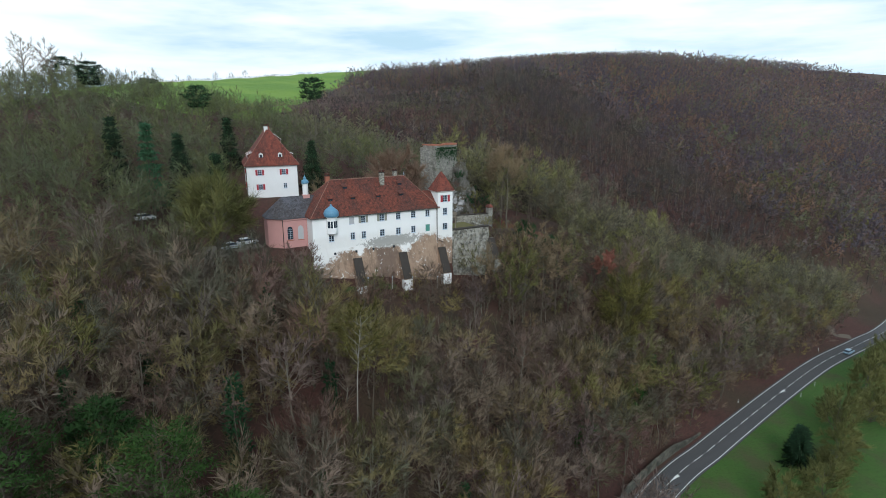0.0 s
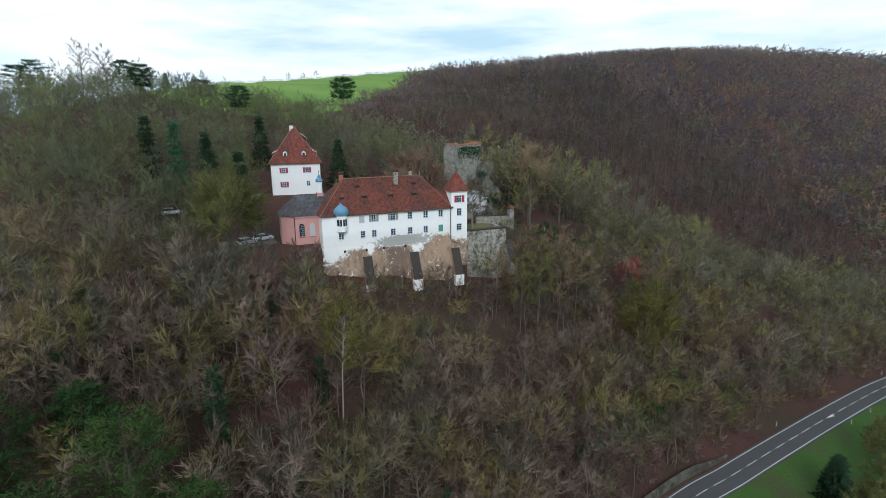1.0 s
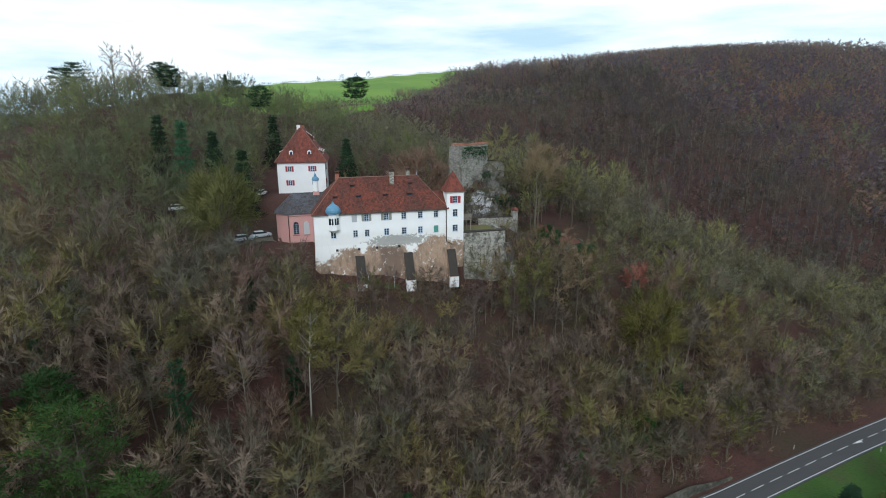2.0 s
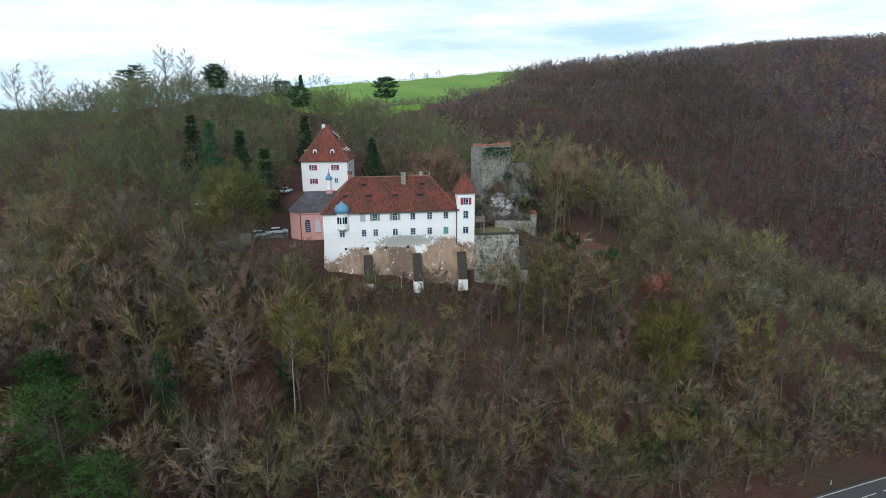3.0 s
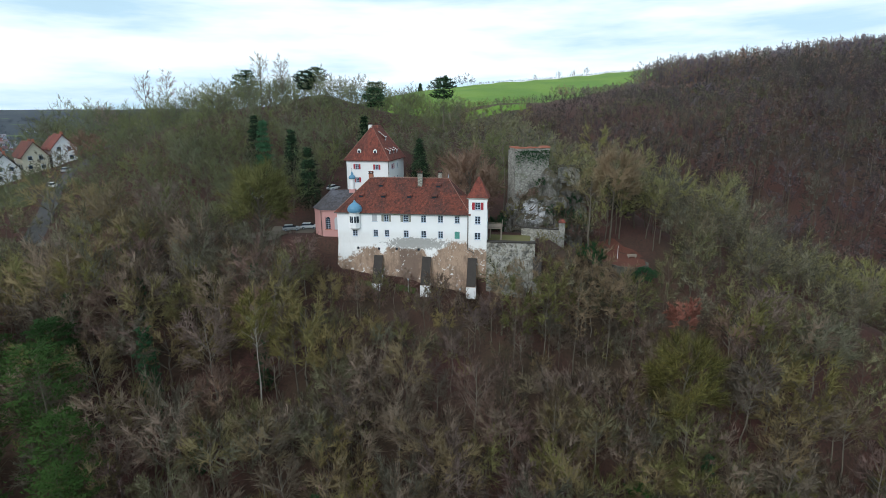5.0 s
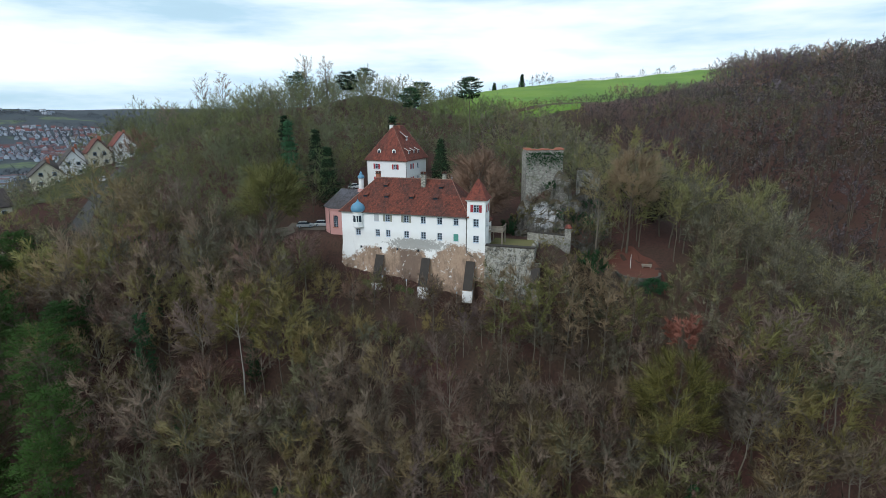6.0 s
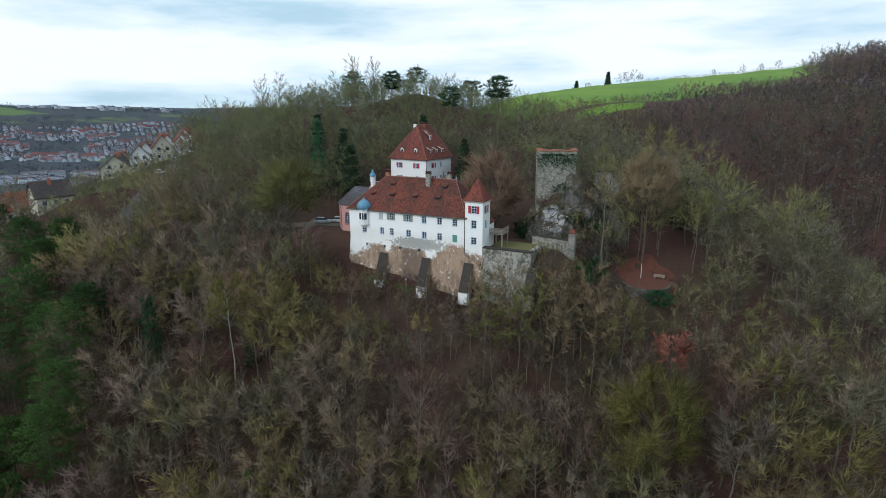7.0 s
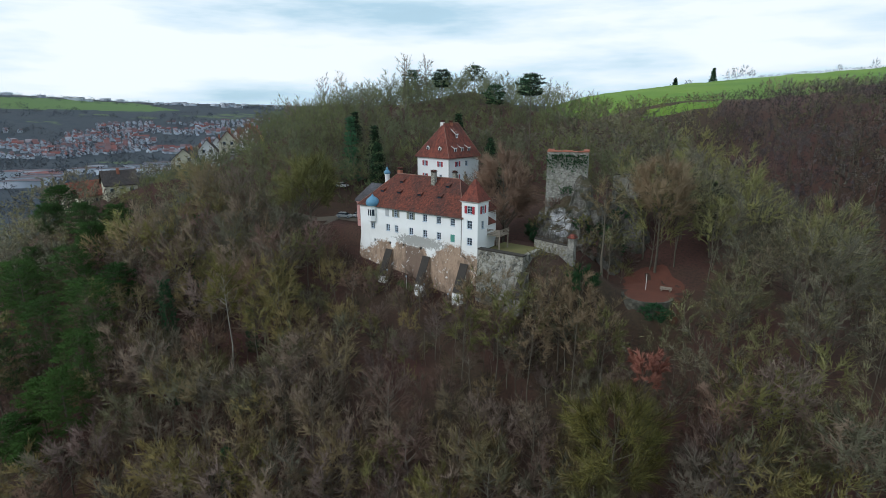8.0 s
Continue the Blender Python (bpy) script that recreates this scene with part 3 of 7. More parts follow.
gx, gy = spaced(-4400, -130, 320, 4300, 2.8), spaced(-1500, -10, 340, 4300, 2.8)
GX, GY = np.meshgrid(gx, gy)
GZ = land(GX, GY)
idx = np.arange(GX.size).reshape(GX.shape)
quads = np.stack([idx[:-1, :-1], idx[:-1, 1:], idx[1:, 1:], idx[1:, :-1]], -1).reshape(-1, 4)
ground_mesh = mesh_from("ground", np.stack([GX, GY, GZ], -1).reshape(-1, 3), quads, M_GROUND)
ground_mesh.polygons.foreach_set("use_smooth", np.ones(len(quads), bool))
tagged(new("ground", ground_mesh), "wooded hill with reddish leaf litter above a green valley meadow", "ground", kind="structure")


def z_at(x, y):
    return float(land(np.array([x]), np.array([y]))[0])


def strip(points, left, right, z):
    """A flat band along a line."""
    p = np.asarray(points, float)
    d = np.gradient(p, axis=0)
    d /= np.linalg.norm(d, axis=1)[:, None]
    nrm = np.stack([-d[:, 1], d[:, 0]], 1)
    bm = bmesh.new()
    a = [bm.verts.new((*(q + n * left), z)) for q, n in zip(p, nrm)]
    b = [bm.verts.new((*(q + n * right), z)) for q, n in zip(p, nrm)]
    for i in range(len(p) - 1):
        bm.faces.new((a[i], b[i], b[i + 1], a[i + 1]))
    return bm


# ---- the road ----
LINE = road_line()
road_bm = strip(LINE, 3.35, -3.35, 0.10)
bmesh.ops.recalc_face_normals(road_bm, faces=road_bm.faces[:])
skirt = bmesh.ops.extrude_face_region(road_bm, geom=road_bm.faces[:])
bmesh.ops.translate(road_bm, vec=(0, 0, -0.3), verts=[g for g in skirt["geom"] if isinstance(g, bmesh.types.BMVert)])
road = tagged(part("road", road_bm, M_ASPHALT), "grey asphalt two-lane country road with white markings", "road", kind="structure")
for side in (2.85, -2.85):
    part("edge_line", strip(LINE, side + 0.07, side - 0.07, 0.106), M_LINE, road)
run = np.concatenate([[0], np.cumsum(np.hypot(*np.diff(LINE, axis=0).T))])


def along(s):
    return np.array([np.interp(s, run, LINE[:, 0]), np.interp(s, run, LINE[:, 1])])


s0 = float(np.interp(60, LINE[:, 0], run))
for i in range(46):
    s = s0 + i * 6.0
    part("centre_dash", strip([along(s + k) for k in np.linspace(0, 3.9, 4)], 0.07, -0.07, 0.107), M_LINE, road)


# ---- the castle's main wing ----
def hip_roof(x0, x1, y0, y1, z0, ridge, over=0.45, thick=0.18):
    """Hipped roof over a rectangle; ridge: its two ends."""
    (ax, ay, az), (bx, by, bz) = ridge
    e = [(x0 - over, y0 - over, z0), (x1 + over, y0 - over, z0), (x1 + over, y1 + over, z0), (x0 - over, y1 + over, z0)]
    bm = bmesh.new()
    low = [bm.verts.new(p) for p in e]
    r = [bm.verts.new((ax, ay, az)), bm.verts.new((bx, by, bz))]
    for f in ([low[0], low[1], r[1], r[0]], [low[1], low[2], r[1]], [low[2], low[3], r[0], r[1]], [low[3], low[0], r[0]]):
        bm.faces.new(f)
    sub = [bm.verts.new((p[0], p[1], p[2] - thick)) for p in e]
    for i in range(4):
        bm.faces.new((low[i], low[(i + 1) % 4], sub[(i + 1) % 4], sub[i]))
    bm.faces.new(sub[::-1])
    return bm


def beam(a, b, r, n=6, bm=None):
    """A round bar from a to b."""
    a, b = Vector(a), Vector(b)
    q = (b - a).to_track_quat("Z", "Y")
    rings = [[tuple(p + q @ Vector((r * math.cos(2 * math.pi * i / n), r * math.sin(2 * math.pi * i / n), 0))) for i in range(n)] for p in (a, b)]
    return loft(rings, bm)


def chimney(parent, x, y, z0, z1, w=0.9, d=0.7, material=M_STONE):
    c = part("chimney", box(x - w / 2, x + w / 2, y - d / 2, y + d / 2, z0, z1), material, parent)
    part("chimney_cap", box(x - w / 2 - 0.1, x + w / 2 + 0.1, y - d / 2 - 0.1, y + d / 2 + 0.1, z1, z1 + 0.14), M_CAP, c)
    top = bmesh.new()
    for sx in (-1, 1):
        box(x + sx * w * 0.38 - 0.06, x + sx * w * 0.38 + 0.06, y - d / 2, y + d / 2, z1 + 0.14, z1 + 0.42, top)
    box(x - w / 2 - 0.08, x + w / 2 + 0.08, y - d / 2 - 0.08, y + d / 2 + 0.08, z1 + 0.42, z1 + 0.5, top)
    part("chimney_hood", top, M_TILE, c)


WX0, WX1, WY0, WY1, WZ = 30.0, 59.5, 112.0, 125.4, 54.0


def batter(z, x=45.0):
    """How far the foot of the front wall stands out."""
    return 0.10 * max(0.0, 47.0 - z) + 0.04 * max(0.0, 43.0 - z)


palace = thing("castle_wing", "white plastered castle wing with red tile roof and weathered brown base", "castle")
LOW = [(34.0, 1.15), (38.75, 1.05), (41.3, 1.05), (45.65, 1.15), (49.6, 1.15), (53.35, 1.1), (57.0, 1.1)]
UP = [(38.6, 1.15), (41.25, 1.05), (45.65, 1.15), (49.6, 1.15), (53.35, 1.15), (57.0, 1.1)]
HOLES = [(34.6, 45.85), (39.4, 45.8), (43.4, 45.85), (48.4, 45.85)]
front = []
for x, w in LOW:
    front.append((x - w / 2 - WX0, x + w / 2 - WX0, 49.35 - 0.78, 49.35 + 0.78))
for x, w in UP:
    front.append((x - w / 2 - WX0, x + w / 2 - WX0, 52.8 - 0.78, 52.8 + 0.78))
for x, z in HOLES:
    front.append((x - 0.27 - WX0, x + 0.27 - WX0, z - 0.3, z + 0.3))
part("front_wall", pierced_wall(WX1 - WX0, 36.0, WZ, front, lambda u, d, z: (WX0 + u - (batter(z) * 0.6 if u == 0 else 0), WY0 + d - batter(z), z), 0.55, (40, 43, 45, 47)), M_PLASTER, palace)
part("side_wall", pierced_wall(WY1 - WY0 - 0.55, 36.0, WZ, [], lambda u, d, z: (WX0 + d - batter(z) * 0.6, WY0 + 0.55 + u, z), 0.55, (40, 43, 45, 47)), M_PLASTER, palace)
part("side_wall", box(WX1 - 0.55, WX1, WY0 + 0.55, WY1, 40.0, WZ), M_PLASTER, palace)
part("rear_wall", box(WX0 + 0.55, WX1 - 0.55, WY1 - 0.55, WY1, 42.0, WZ), M_PLASTER, palace)
for x, w in LOW:
    window(palace, Matrix.Translation((x, WY0, 49.35)), w, 1.56, M_SHUTTER_GREEN if x == 57.0 else None, False if x == 57.0 else True)
for x, w in UP:
    kind = M_SHUTTER_PALE if x == 38.6 else M_SHUTTER_GREY if x in (41.25, 45.65) else None
    window(palace, Matrix.Translation((x, WY0, 52.8)), w, 1.56, kind, x != 38.6)
for x, z in HOLES:
    v = part("vent_opening", box(x - 0.25, x + 0.25, WY0 + 0.16, WY0 + 0.2, z - 0.28, z + 0.28), M_GLASS, palace)
roof = part("roof", hip_roof(WX0, WX1, WY0, WY1, WZ, ((36.2, 118.7, 60.9), (54.2, 118.7, 60.9))), M_TILE, palace, "weathered red-brown clay tile roof")
part("ridge_tiles", beam((36.2, 118.7, 60.92), (54.2, 118.7, 60.92), 0.11), M_MORTAR, roof)
for a, b in (((36.2, 118.7, 60.9), (WX0 - 0.45, WY0 - 0.45, WZ)), ((54.2, 118.7, 60.9), (WX1 + 0.45, WY0 - 0.45, WZ)), ((36.2, 118.7, 60.9), (WX0 - 0.45, WY1 + 0.45, WZ)), ((54.2, 118.7, 60.9), (WX1 + 0.45, WY1 + 0.45, WZ))):
    part("hip_tiles", beam(a, b, 0.07), M_MORTAR, roof)
# small lower roof that ties the wing to the turret
link = bmesh.new()
pts = [(55.8, 111.58, 54.02), (60.0, 111.58, 54.02), (56.6, 115.6, 57.55), (60.2, 115.6, 57.55), (55.8, 119.6, 54.02), (60.2, 119.6, 54.02)]
lv = [link.verts.new(p) for p in pts]
for f in ((0, 1, 3, 2), (2, 3, 5, 4), (1, 5, 3), (0, 2, 4), (0, 4, 5, 1)):
    link.faces.new([lv[i] for i in f])
part("link_roof", link, M_TILE, palace)


def roof_at(y):
    return WZ + (y - WY0 + 0.45) * (60.9 - WZ) / (118.7 - WY0 + 0.45)


def roof_hatch(parent, x, y, w=1.05, rise=0.42):
    """Small lean-to dormer."""
    z = roof_at(y)
    d = part("dormer", loft([[(x - w / 2, y, z - 0.1), (x + w / 2, y, z - 0.1), (x + w / 2, y, z + rise), (x - w / 2, y, z + rise)],
                             [(x - w / 2, y + 0.9, z + 0.75), (x + w / 2, y + 0.9, z + 0.75), (x + w / 2, y + 0.9, z + rise + 0.45), (x - w / 2, y + 0.9, z + rise + 0.45)]]), M_TILE, parent)
    part("dormer_opening", box(x - w / 2 + 0.05, x + w / 2 - 0.05, y - 0.03, y + 0.02, z + 0.02, z + rise - 0.04), M_GLASS, d)
    part("dormer_roof", loft([[(x - w / 2 - 0.12, y - 0.2, z + rise), (x + w / 2 + 0.12, y - 0.2, z + rise), (x + w / 2 + 0.12, y - 0.2, z + rise + 0.08), (x - w / 2 - 0.12, y - 0.2, z + rise + 0.08)],
                              [(x - w / 2 - 0.12, y + 1.1, z + rise + 0.55), (x + w / 2 + 0.12, y + 1.1, z + rise + 0.55), (x + w / 2 + 0.12, y + 1.1, z + rise + 0.63), (x - w / 2 - 0.12, y + 1.1, z + rise + 0.63)]]), M_TILE, d)


for x, y in ((34.9, 114.6), (40.0, 114.6), (46.0, 114.6), (51.6, 114.6), (39.0, 116.8), (52.2, 116.8)):
    roof_hatch(palace, x, y)
chimney(palace, 48.0, 117.4, 58.5, 62.1, 1.0, 0.9)
chimney(palace, 52.2, 119.6, 58.5, 62.0, 0.8, 0.8)
chimney(palace, 36.0, 119.8, 58.5, 61.7, 0.9, 0.9, M_BRICK)
part("roof_finial", turned(54.2, 118.7, [(0.05, 60.9), (0.09, 61.4), (0.03, 61.6), (0.01, 62.0)], 8), M_FRAME, palace)
part("gutter", beam((WX0 - 0.5, WY0 - 0.5, WZ - 0.12), (WX1 + 0.1, WY0 - 0.5, WZ - 0.12), 0.09), M_METAL, palace)
part("downpipe", beam((59.35, WY0 - 0.14, WZ - 0.2), (59.35, WY0 - 0.30, 46.3), 0.08), M_METAL, palace)
part("downpipe", beam((59.35, WY0 - 0.30, 46.3), (60.9, WY0 - 0.75, 45.6), 0.08), M_METAL, palace)

# oriel with its onion dome
oriel = part("oriel", turned(34.15, 112.0, [(0.25, 49.9), (0.75, 50.15), (1.2, 50.45), (1.32, 50.6), (1.25, 50.7), (1.25, 53.9), (1.38, 54.0), (1.38, 54.12)], 8, 0.5), M_WHITE, palace, "white octagonal oriel bay")
part("onion_dome", turned(34.15, 112.0, [(1.52, 54.12), (1.62, 54.5), (1.58, 54.95), (1.32, 55.45), (0.85, 55.85), (0.42, 56.15), (0.2, 56.45), (0.14, 56.7)], 20), M_COPPER, oriel, "blue onion dome")
part("finial", turned(34.15, 112.0, [(0.04, 56.6), (0.05, 56.9), (0.14, 57.0), (0.05, 57.15), (0.02, 57.5)], 8), M_METAL, oriel)
for dx, face in ((-0.32, 0), (0.32, 0)):
    part("oriel_pane", box(34.15 + dx - 0.19, 34.15 + dx + 0.19, 112 - 1.185, 112 - 1.12, 51.75, 53.2), M_GLASS, oriel)
for s in (-1, 1):
    a = radians(45) * s
    pm = box(-0.3, 0.3, -0.03, 0.03, 51.75, 53.2)
    bmesh.ops.transform(pm, matrix=Matrix.Translation((34.15 + 1.15 * math.sin(a), 112 - 1.15 * math.cos(a), 0)) @ Matrix.Rotation(a, 4, "Z"), verts=pm.verts[:])
    part("oriel_pane", pm, M_GLASS, oriel)


def buttress(x, w, top, foot, base, body, label, group):
    """Raking buttress: sloping back, dark slab on top, pale foot."""
    b = thing("buttress", label, "buttress", Matrix.Translation((x, 112, base)), group)
    (y1, z1), (y0, z0) = top, foot
    y1, y0, z1, z0 = y1 - 112, y0 - 112, z1 - base, z0 - base
    mid = z0 + 0.15
    k = loft([[(sx, y0, 0), (sx, y0, mid), (sx, y1, z1), (sx, 0.1, z1), (sx, 0.1, 0)] for sx in (-w / 2 + 0.06, w / 2 - 0.06)])
    part("body", k, body, b)
    n = Vector((0, -(z1 - mid), (y1 - y0))).normalized() * 0.12
    n = Vector((0, n.y, abs(n.z)))
    part("slab", loft([[(sx, y0 - 0.05, mid), (sx, y0 - 0.05 + n.y, mid + n.z), (sx, y1 + n.y, z1 + n.z), (sx, y1, z1)] for sx in (-w / 2, w / 2)]), M_CAP, b, "dark weathered sloping slab")
    part("foot", box(-w / 2 - 0.05, w / 2 + 0.05, y0 - 0.22, y0 + 1.0, -0.5, z0), M_STONE if body is M_STONE else M_WHITE, b, "whitewashed foot block" if body is M_PLASTER else "")
    return b


for x in (39.4, 50.3, 60.4):
    buttress(x, 2.0, (111.55, 44.4), (108.7, 38.6), 36.6, M_PLASTER, "plastered raking buttress with dark sloping slab against castle wall", "castle buttresses")
old = buttress(74.4, 1.8, (111.6, 45.0), (108.6, 40.2), 37.5, M_STONE, "grey stone raking buttress on the terrace wall", "castle buttresses")

# ---- turret ----
TX0, TX1, TY0, TY1 = 59.52, 63.45, 111.7, 115.7
turret = thing("corner_turret", "square white corner turret with pointed red tile roof", "tower")
th = [(1.35, 2.55, 55.1, 56.7), (1.35, 2.55, 52.0, 53.7), (1.3, 2.6, 48.55, 50.1)]
part("front_wall", pierced_wall(TX1 - TX0, 40.0, 57.6, th, lambda u, d, z: (TX0 + u, TY0 + d, z), 0.45, (47,)), M_PLASTER, turret)
part("side_wall", pierced_wall(TY1 - TY0 - 0.45, 40.0, 57.6, [(1.0, 2.0, 55.1, 56.7), (1.0, 2.0, 52.0, 53.6)], lambda u, d, z: (TX1 - d, TY0 + 0.45 + u, z), 0.45), M_PLASTER, turret)
part("side_wall", box(TX0, TX0 + 0.45, TY0 + 0.45, TY1, 45.0, 57.6), M_PLASTER, turret)
part("rear_wall", box(TX0 + 0.45, TX1 - 0.45, TY1 - 0.45, TY1, 45.0, 57.6), M_PLASTER, turret)
for (a, b, c, d), sh in zip(th, (M_SHUTTER_RED, None, None)):
    window(turret, Matrix.Translation((TX0 + (a + b) / 2, TY0, (c + d) / 2)), b - a, d - c, sh)
for c, sh in ((55.9, M_SHUTTER_RED), (52.8, None)):
    window(turret, Matrix.Translation((TX1, TY0 + 1.95, c)) @ Matrix.Rotation(radians(90), 4, "Z"), 1.0, 1.6, sh)
cx, cy = (TX0 + TX1) / 2, (TY0 + TY1) / 2
part("cornice", loft([[(cx + sx * r, cy + sy * r, z) for sx, sy in ((-1, -1), (1, -1), (1, 1), (-1, 1))] for r, z in ((1.99, 57.3), (2.15, 57.45), (2.3, 57.6), (2.3, 57.68))]), M_WHITE, turret)
part("roof", loft([[(cx + sx * r, cy + sy * r, z) for sx, sy in ((-1, -1), (1, -1), (1, 1), (-1, 1))] for r, z in ((2.42, 57.68), (2.05, 58.25), (1.5, 59.25), (0.8, 60.75), (0.1, 62.0))]), M_TILE_NEW, turret, "pointed red clay tile roof")
part("finial", turned(cx, cy, [(0.1, 61.9), (0.12, 62.1), (0.04, 62.3), (0.01, 62.6)], 8), M_METAL, turret)
veranda = thing("veranda", "weathered wooden balcony on posts beside the turret", "balcony")
part("deck", box(63.5, 66.6, 115.2, 119.0, 50.3, 50.5), M_WOOD, veranda)
for px, py in ((66.4, 115.4), (66.4, 118.8), (63.8, 118.8)):
    part("post", box(px - 0.12, px + 0.12, py - 0.12, py + 0.12, 46.5, 50.3), M_WOOD, veranda)
rail = bmesh.new()
for z in (50.75, 51.05, 51.35, 51.6):
    box(63.5, 66.6, 115.2, 115.28, z - 0.08, z + 0.08, rail)
    box(66.52, 66.6, 115.28, 119.0, z - 0.08, z + 0.08, rail)
part("railing", rail, M_WOOD, veranda)
annex = thing("rear_annex", "low white annex with small red tile roof behind the turret", "building")
part("wall", box(59.6, 63.3, 115.9, 118.6, 45.0, 52.6), M_WHITE, annex)
part("roof", hip_roof(59.6, 63.3, 115.9, 118.6, 52.6, ((61.2, 117.2, 54.2), (61.8, 117.3, 54.2)), 0.3), M_TILE, annex)

# ---- chapel ----
chapel = thing("chapel", "pink rendered castle chapel with polygonal apse and slate roof", "chapel")
CH = [(29.95, 116.0), (24.9, 116.0), (22.2, 118.6), (22.2, 122.4), (24.9, 125.0), (29.95, 125.0)]
C0, C1 = 46.0, 53.6
holes = [(0.9, 2.2, 49.1, 52.0), (3.05, 4.25, 49.0, 51.9)]
part("front_wall", pierced_wall(5.05, C0, C1, [holes[1]], lambda u, d, z: (29.95 - u, 116.0 + d, z), 0.5), M_PINK, chapel)
for (ax, ay), (bx, by) in zip(CH[1:-1], CH[2:]):
    ln = math.hypot(bx - ax, by - ay)
    ux, uy = (bx - ax) / ln, (by - ay) / ln
    part("apse_wall", pierced_wall(ln, C0, C1, [], lambda u, d, z, ax=ax, ay=ay, ux=ux, uy=uy: (ax + ux * u + uy * d, ay + uy * u - ux * d, z), 0.5), M_PINK, chapel)


def arched(w, h, y0, y1, n=10):
    """Pane with a pointed round head."""
    o = [(-w / 2, 0), (w / 2, 0)] + [(w / 2 * math.cos(math.pi * i / n), h - w / 2 + 0.75 * w * math.sin(math.pi * i / n)) for i in range(n + 1)]
    return loft([[(a, y, b) for a, b in o] for y in (y0, y1)])


glassy = part("arched_window", arched(1.12, 2.55, 0.2, 0.26), M_GLASS, chapel)
glassy.matrix_local = Matrix.Translation((26.3, 116.0, 49.1))
lead = bmesh.new()
for i in range(5):
    box(-0.5, 0.5, 0.17, 0.2, 0.35 + i * 0.45, 0.39 + i * 0.45, lead)
box(-0.02, 0.02, 0.165, 0.195, 0.05, 2.6, lead)
part("glazing_bars", lead, M_FRAME, glassy)
surround = arched(1.5, 2.9, -0.04, -0.01)
srim = part("window_surround", surround, M_PINK, chapel)
srim.matrix_local = Matrix.Translation((26.3, 116.25, 48.92))
blind = part("blind_window", arched(1.2, 2.7, -0.035, 0.0), M_SHUTTER_PALE, chapel, "walled-up arched window, pale grey")
blind.matrix_local = Matrix.Translation((28.5, 116.0, 49.0))
part("sill", box(25.5, 27.1, 115.86, 116.0, 48.9, 49.02), M_BRICK, chapel)
part("sill", box(27.8, 29.2, 115.86, 116.0, 48.85, 48.97), M_BRICK, chapel)
EAVE = [(33.5, 115.6), (24.7, 115.6), (21.8, 118.4), (21.8, 122.6), (24.7, 125.4), (33.5, 125.4)]
cr = bmesh.new()
ev = [cr.verts.new((x, y, C1)) for x, y in EAVE]
r0, r1 = cr.verts.new((25.9, 120.5, 57.7)), cr.verts.new((33.5, 120.5, 57.7))
for f in ((ev[0], ev[1], r0, r1), (ev[1], ev[2], r0), (ev[2], ev[3], r0), (ev[3], ev[4], r0), (ev[4], ev[5], r1, r0), (ev[5], ev[0], r1)):
    cr.faces.new(f)
cr.faces.new(ev[::-1])
part("roof", cr, M_SLATE, chapel, "dark grey slate roof")
part("cornice", loft([[(29.9, 115.75, C1 - 0.3), (24.8, 115.75, C1 - 0.3), (24.8, 115.75, C1), (29.9, 115.75, C1)], [(29.9, 116.0, C1 - 0.3), (24.8, 116.0, C1 - 0.3), (24.8, 116.0, C1), (29.9, 116.0, C1)]]), M_PINK, chapel)
part("downpipe", beam((24.75, 115.85, C1 - 0.1), (24.75, 115.9, C0 + 0.3), 0.07), M_METAL, chapel)
bell = part("bell_turret", box(30.5, 31.9, 119.8, 121.2, 56.0, 57.9), M_PINK, chapel, "slim white bell turret")
part("shaft", turned(31.2, 120.5, [(0.62, 57.9), (0.62, 60.1), (0.72, 60.15), (0.72, 60.3)], 8, 0.5), M_WHITE, bell)
part("onion_dome", turned(31.2, 120.5, [(0.74, 60.3), (0.82, 60.55), (0.72, 60.9), (0.35, 61.2), (0.3, 61.35), (0.33, 61.5), (0.12, 61.85), (0.05, 62.1)], 16), M_COPPER, bell, "blue onion dome")
part("finial", turned(31.2, 120.5, [(0.03, 62.0), (0.04, 62.5), (0.1, 62.55), (0.02, 62.8)], 8), M_METAL, bell)

# ---- upper house ----
HM = pose(22.7, 142.7, 54.2, 0, 0, -7)
upper = thing("upper_house", "white house with steep red hipped roof and red shutters", "house", HM)
HW, HD, HH = 12.2, 12.4, 8.4
fw = [(2.6, 3.6, 5.9, 7.3), (8.4, 9.4, 5.9, 7.3), (2.6, 3.6, 2.3, 3.7), (8.6, 9.5, 2.5, 3.8)]
part("front_wall", pierced_wall(HW, -2.0, HH, fw, lambda u, d, z: (u, d, z), 0.5), M_WHITE, upper)
sw = [(2.5, 3.5, 5.9, 7.3), (6.2, 7.2, 5.9, 7.3), (2.5, 3.5, 2.3, 3.7), (6.2, 7.2, 2.3, 3.7)]
part("side_wall", pierced_wall(HD - 0.5, -2.0, HH, sw, lambda u, d, z: (HW - d, 0.5 + u, z), 0.5), M_WHITE, upper)
part("side_wall", pierced_wall(HD - 0.5, -2.0, HH, sw, lambda u, d, z: (d, 0.5 + u, z), 0.5), M_WHITE, upper)
part("rear_wall", box(0.5, HW - 0.5, HD - 0.5, HD, -2.0, HH), M_WHITE, upper)
for a, b, c, d in fw:
    window(upper, Matrix.Translation(((a + b) / 2, 0, (c + d) / 2)), b - a, d - c, None if a == 8.6 else M_SHUTTER_RED)
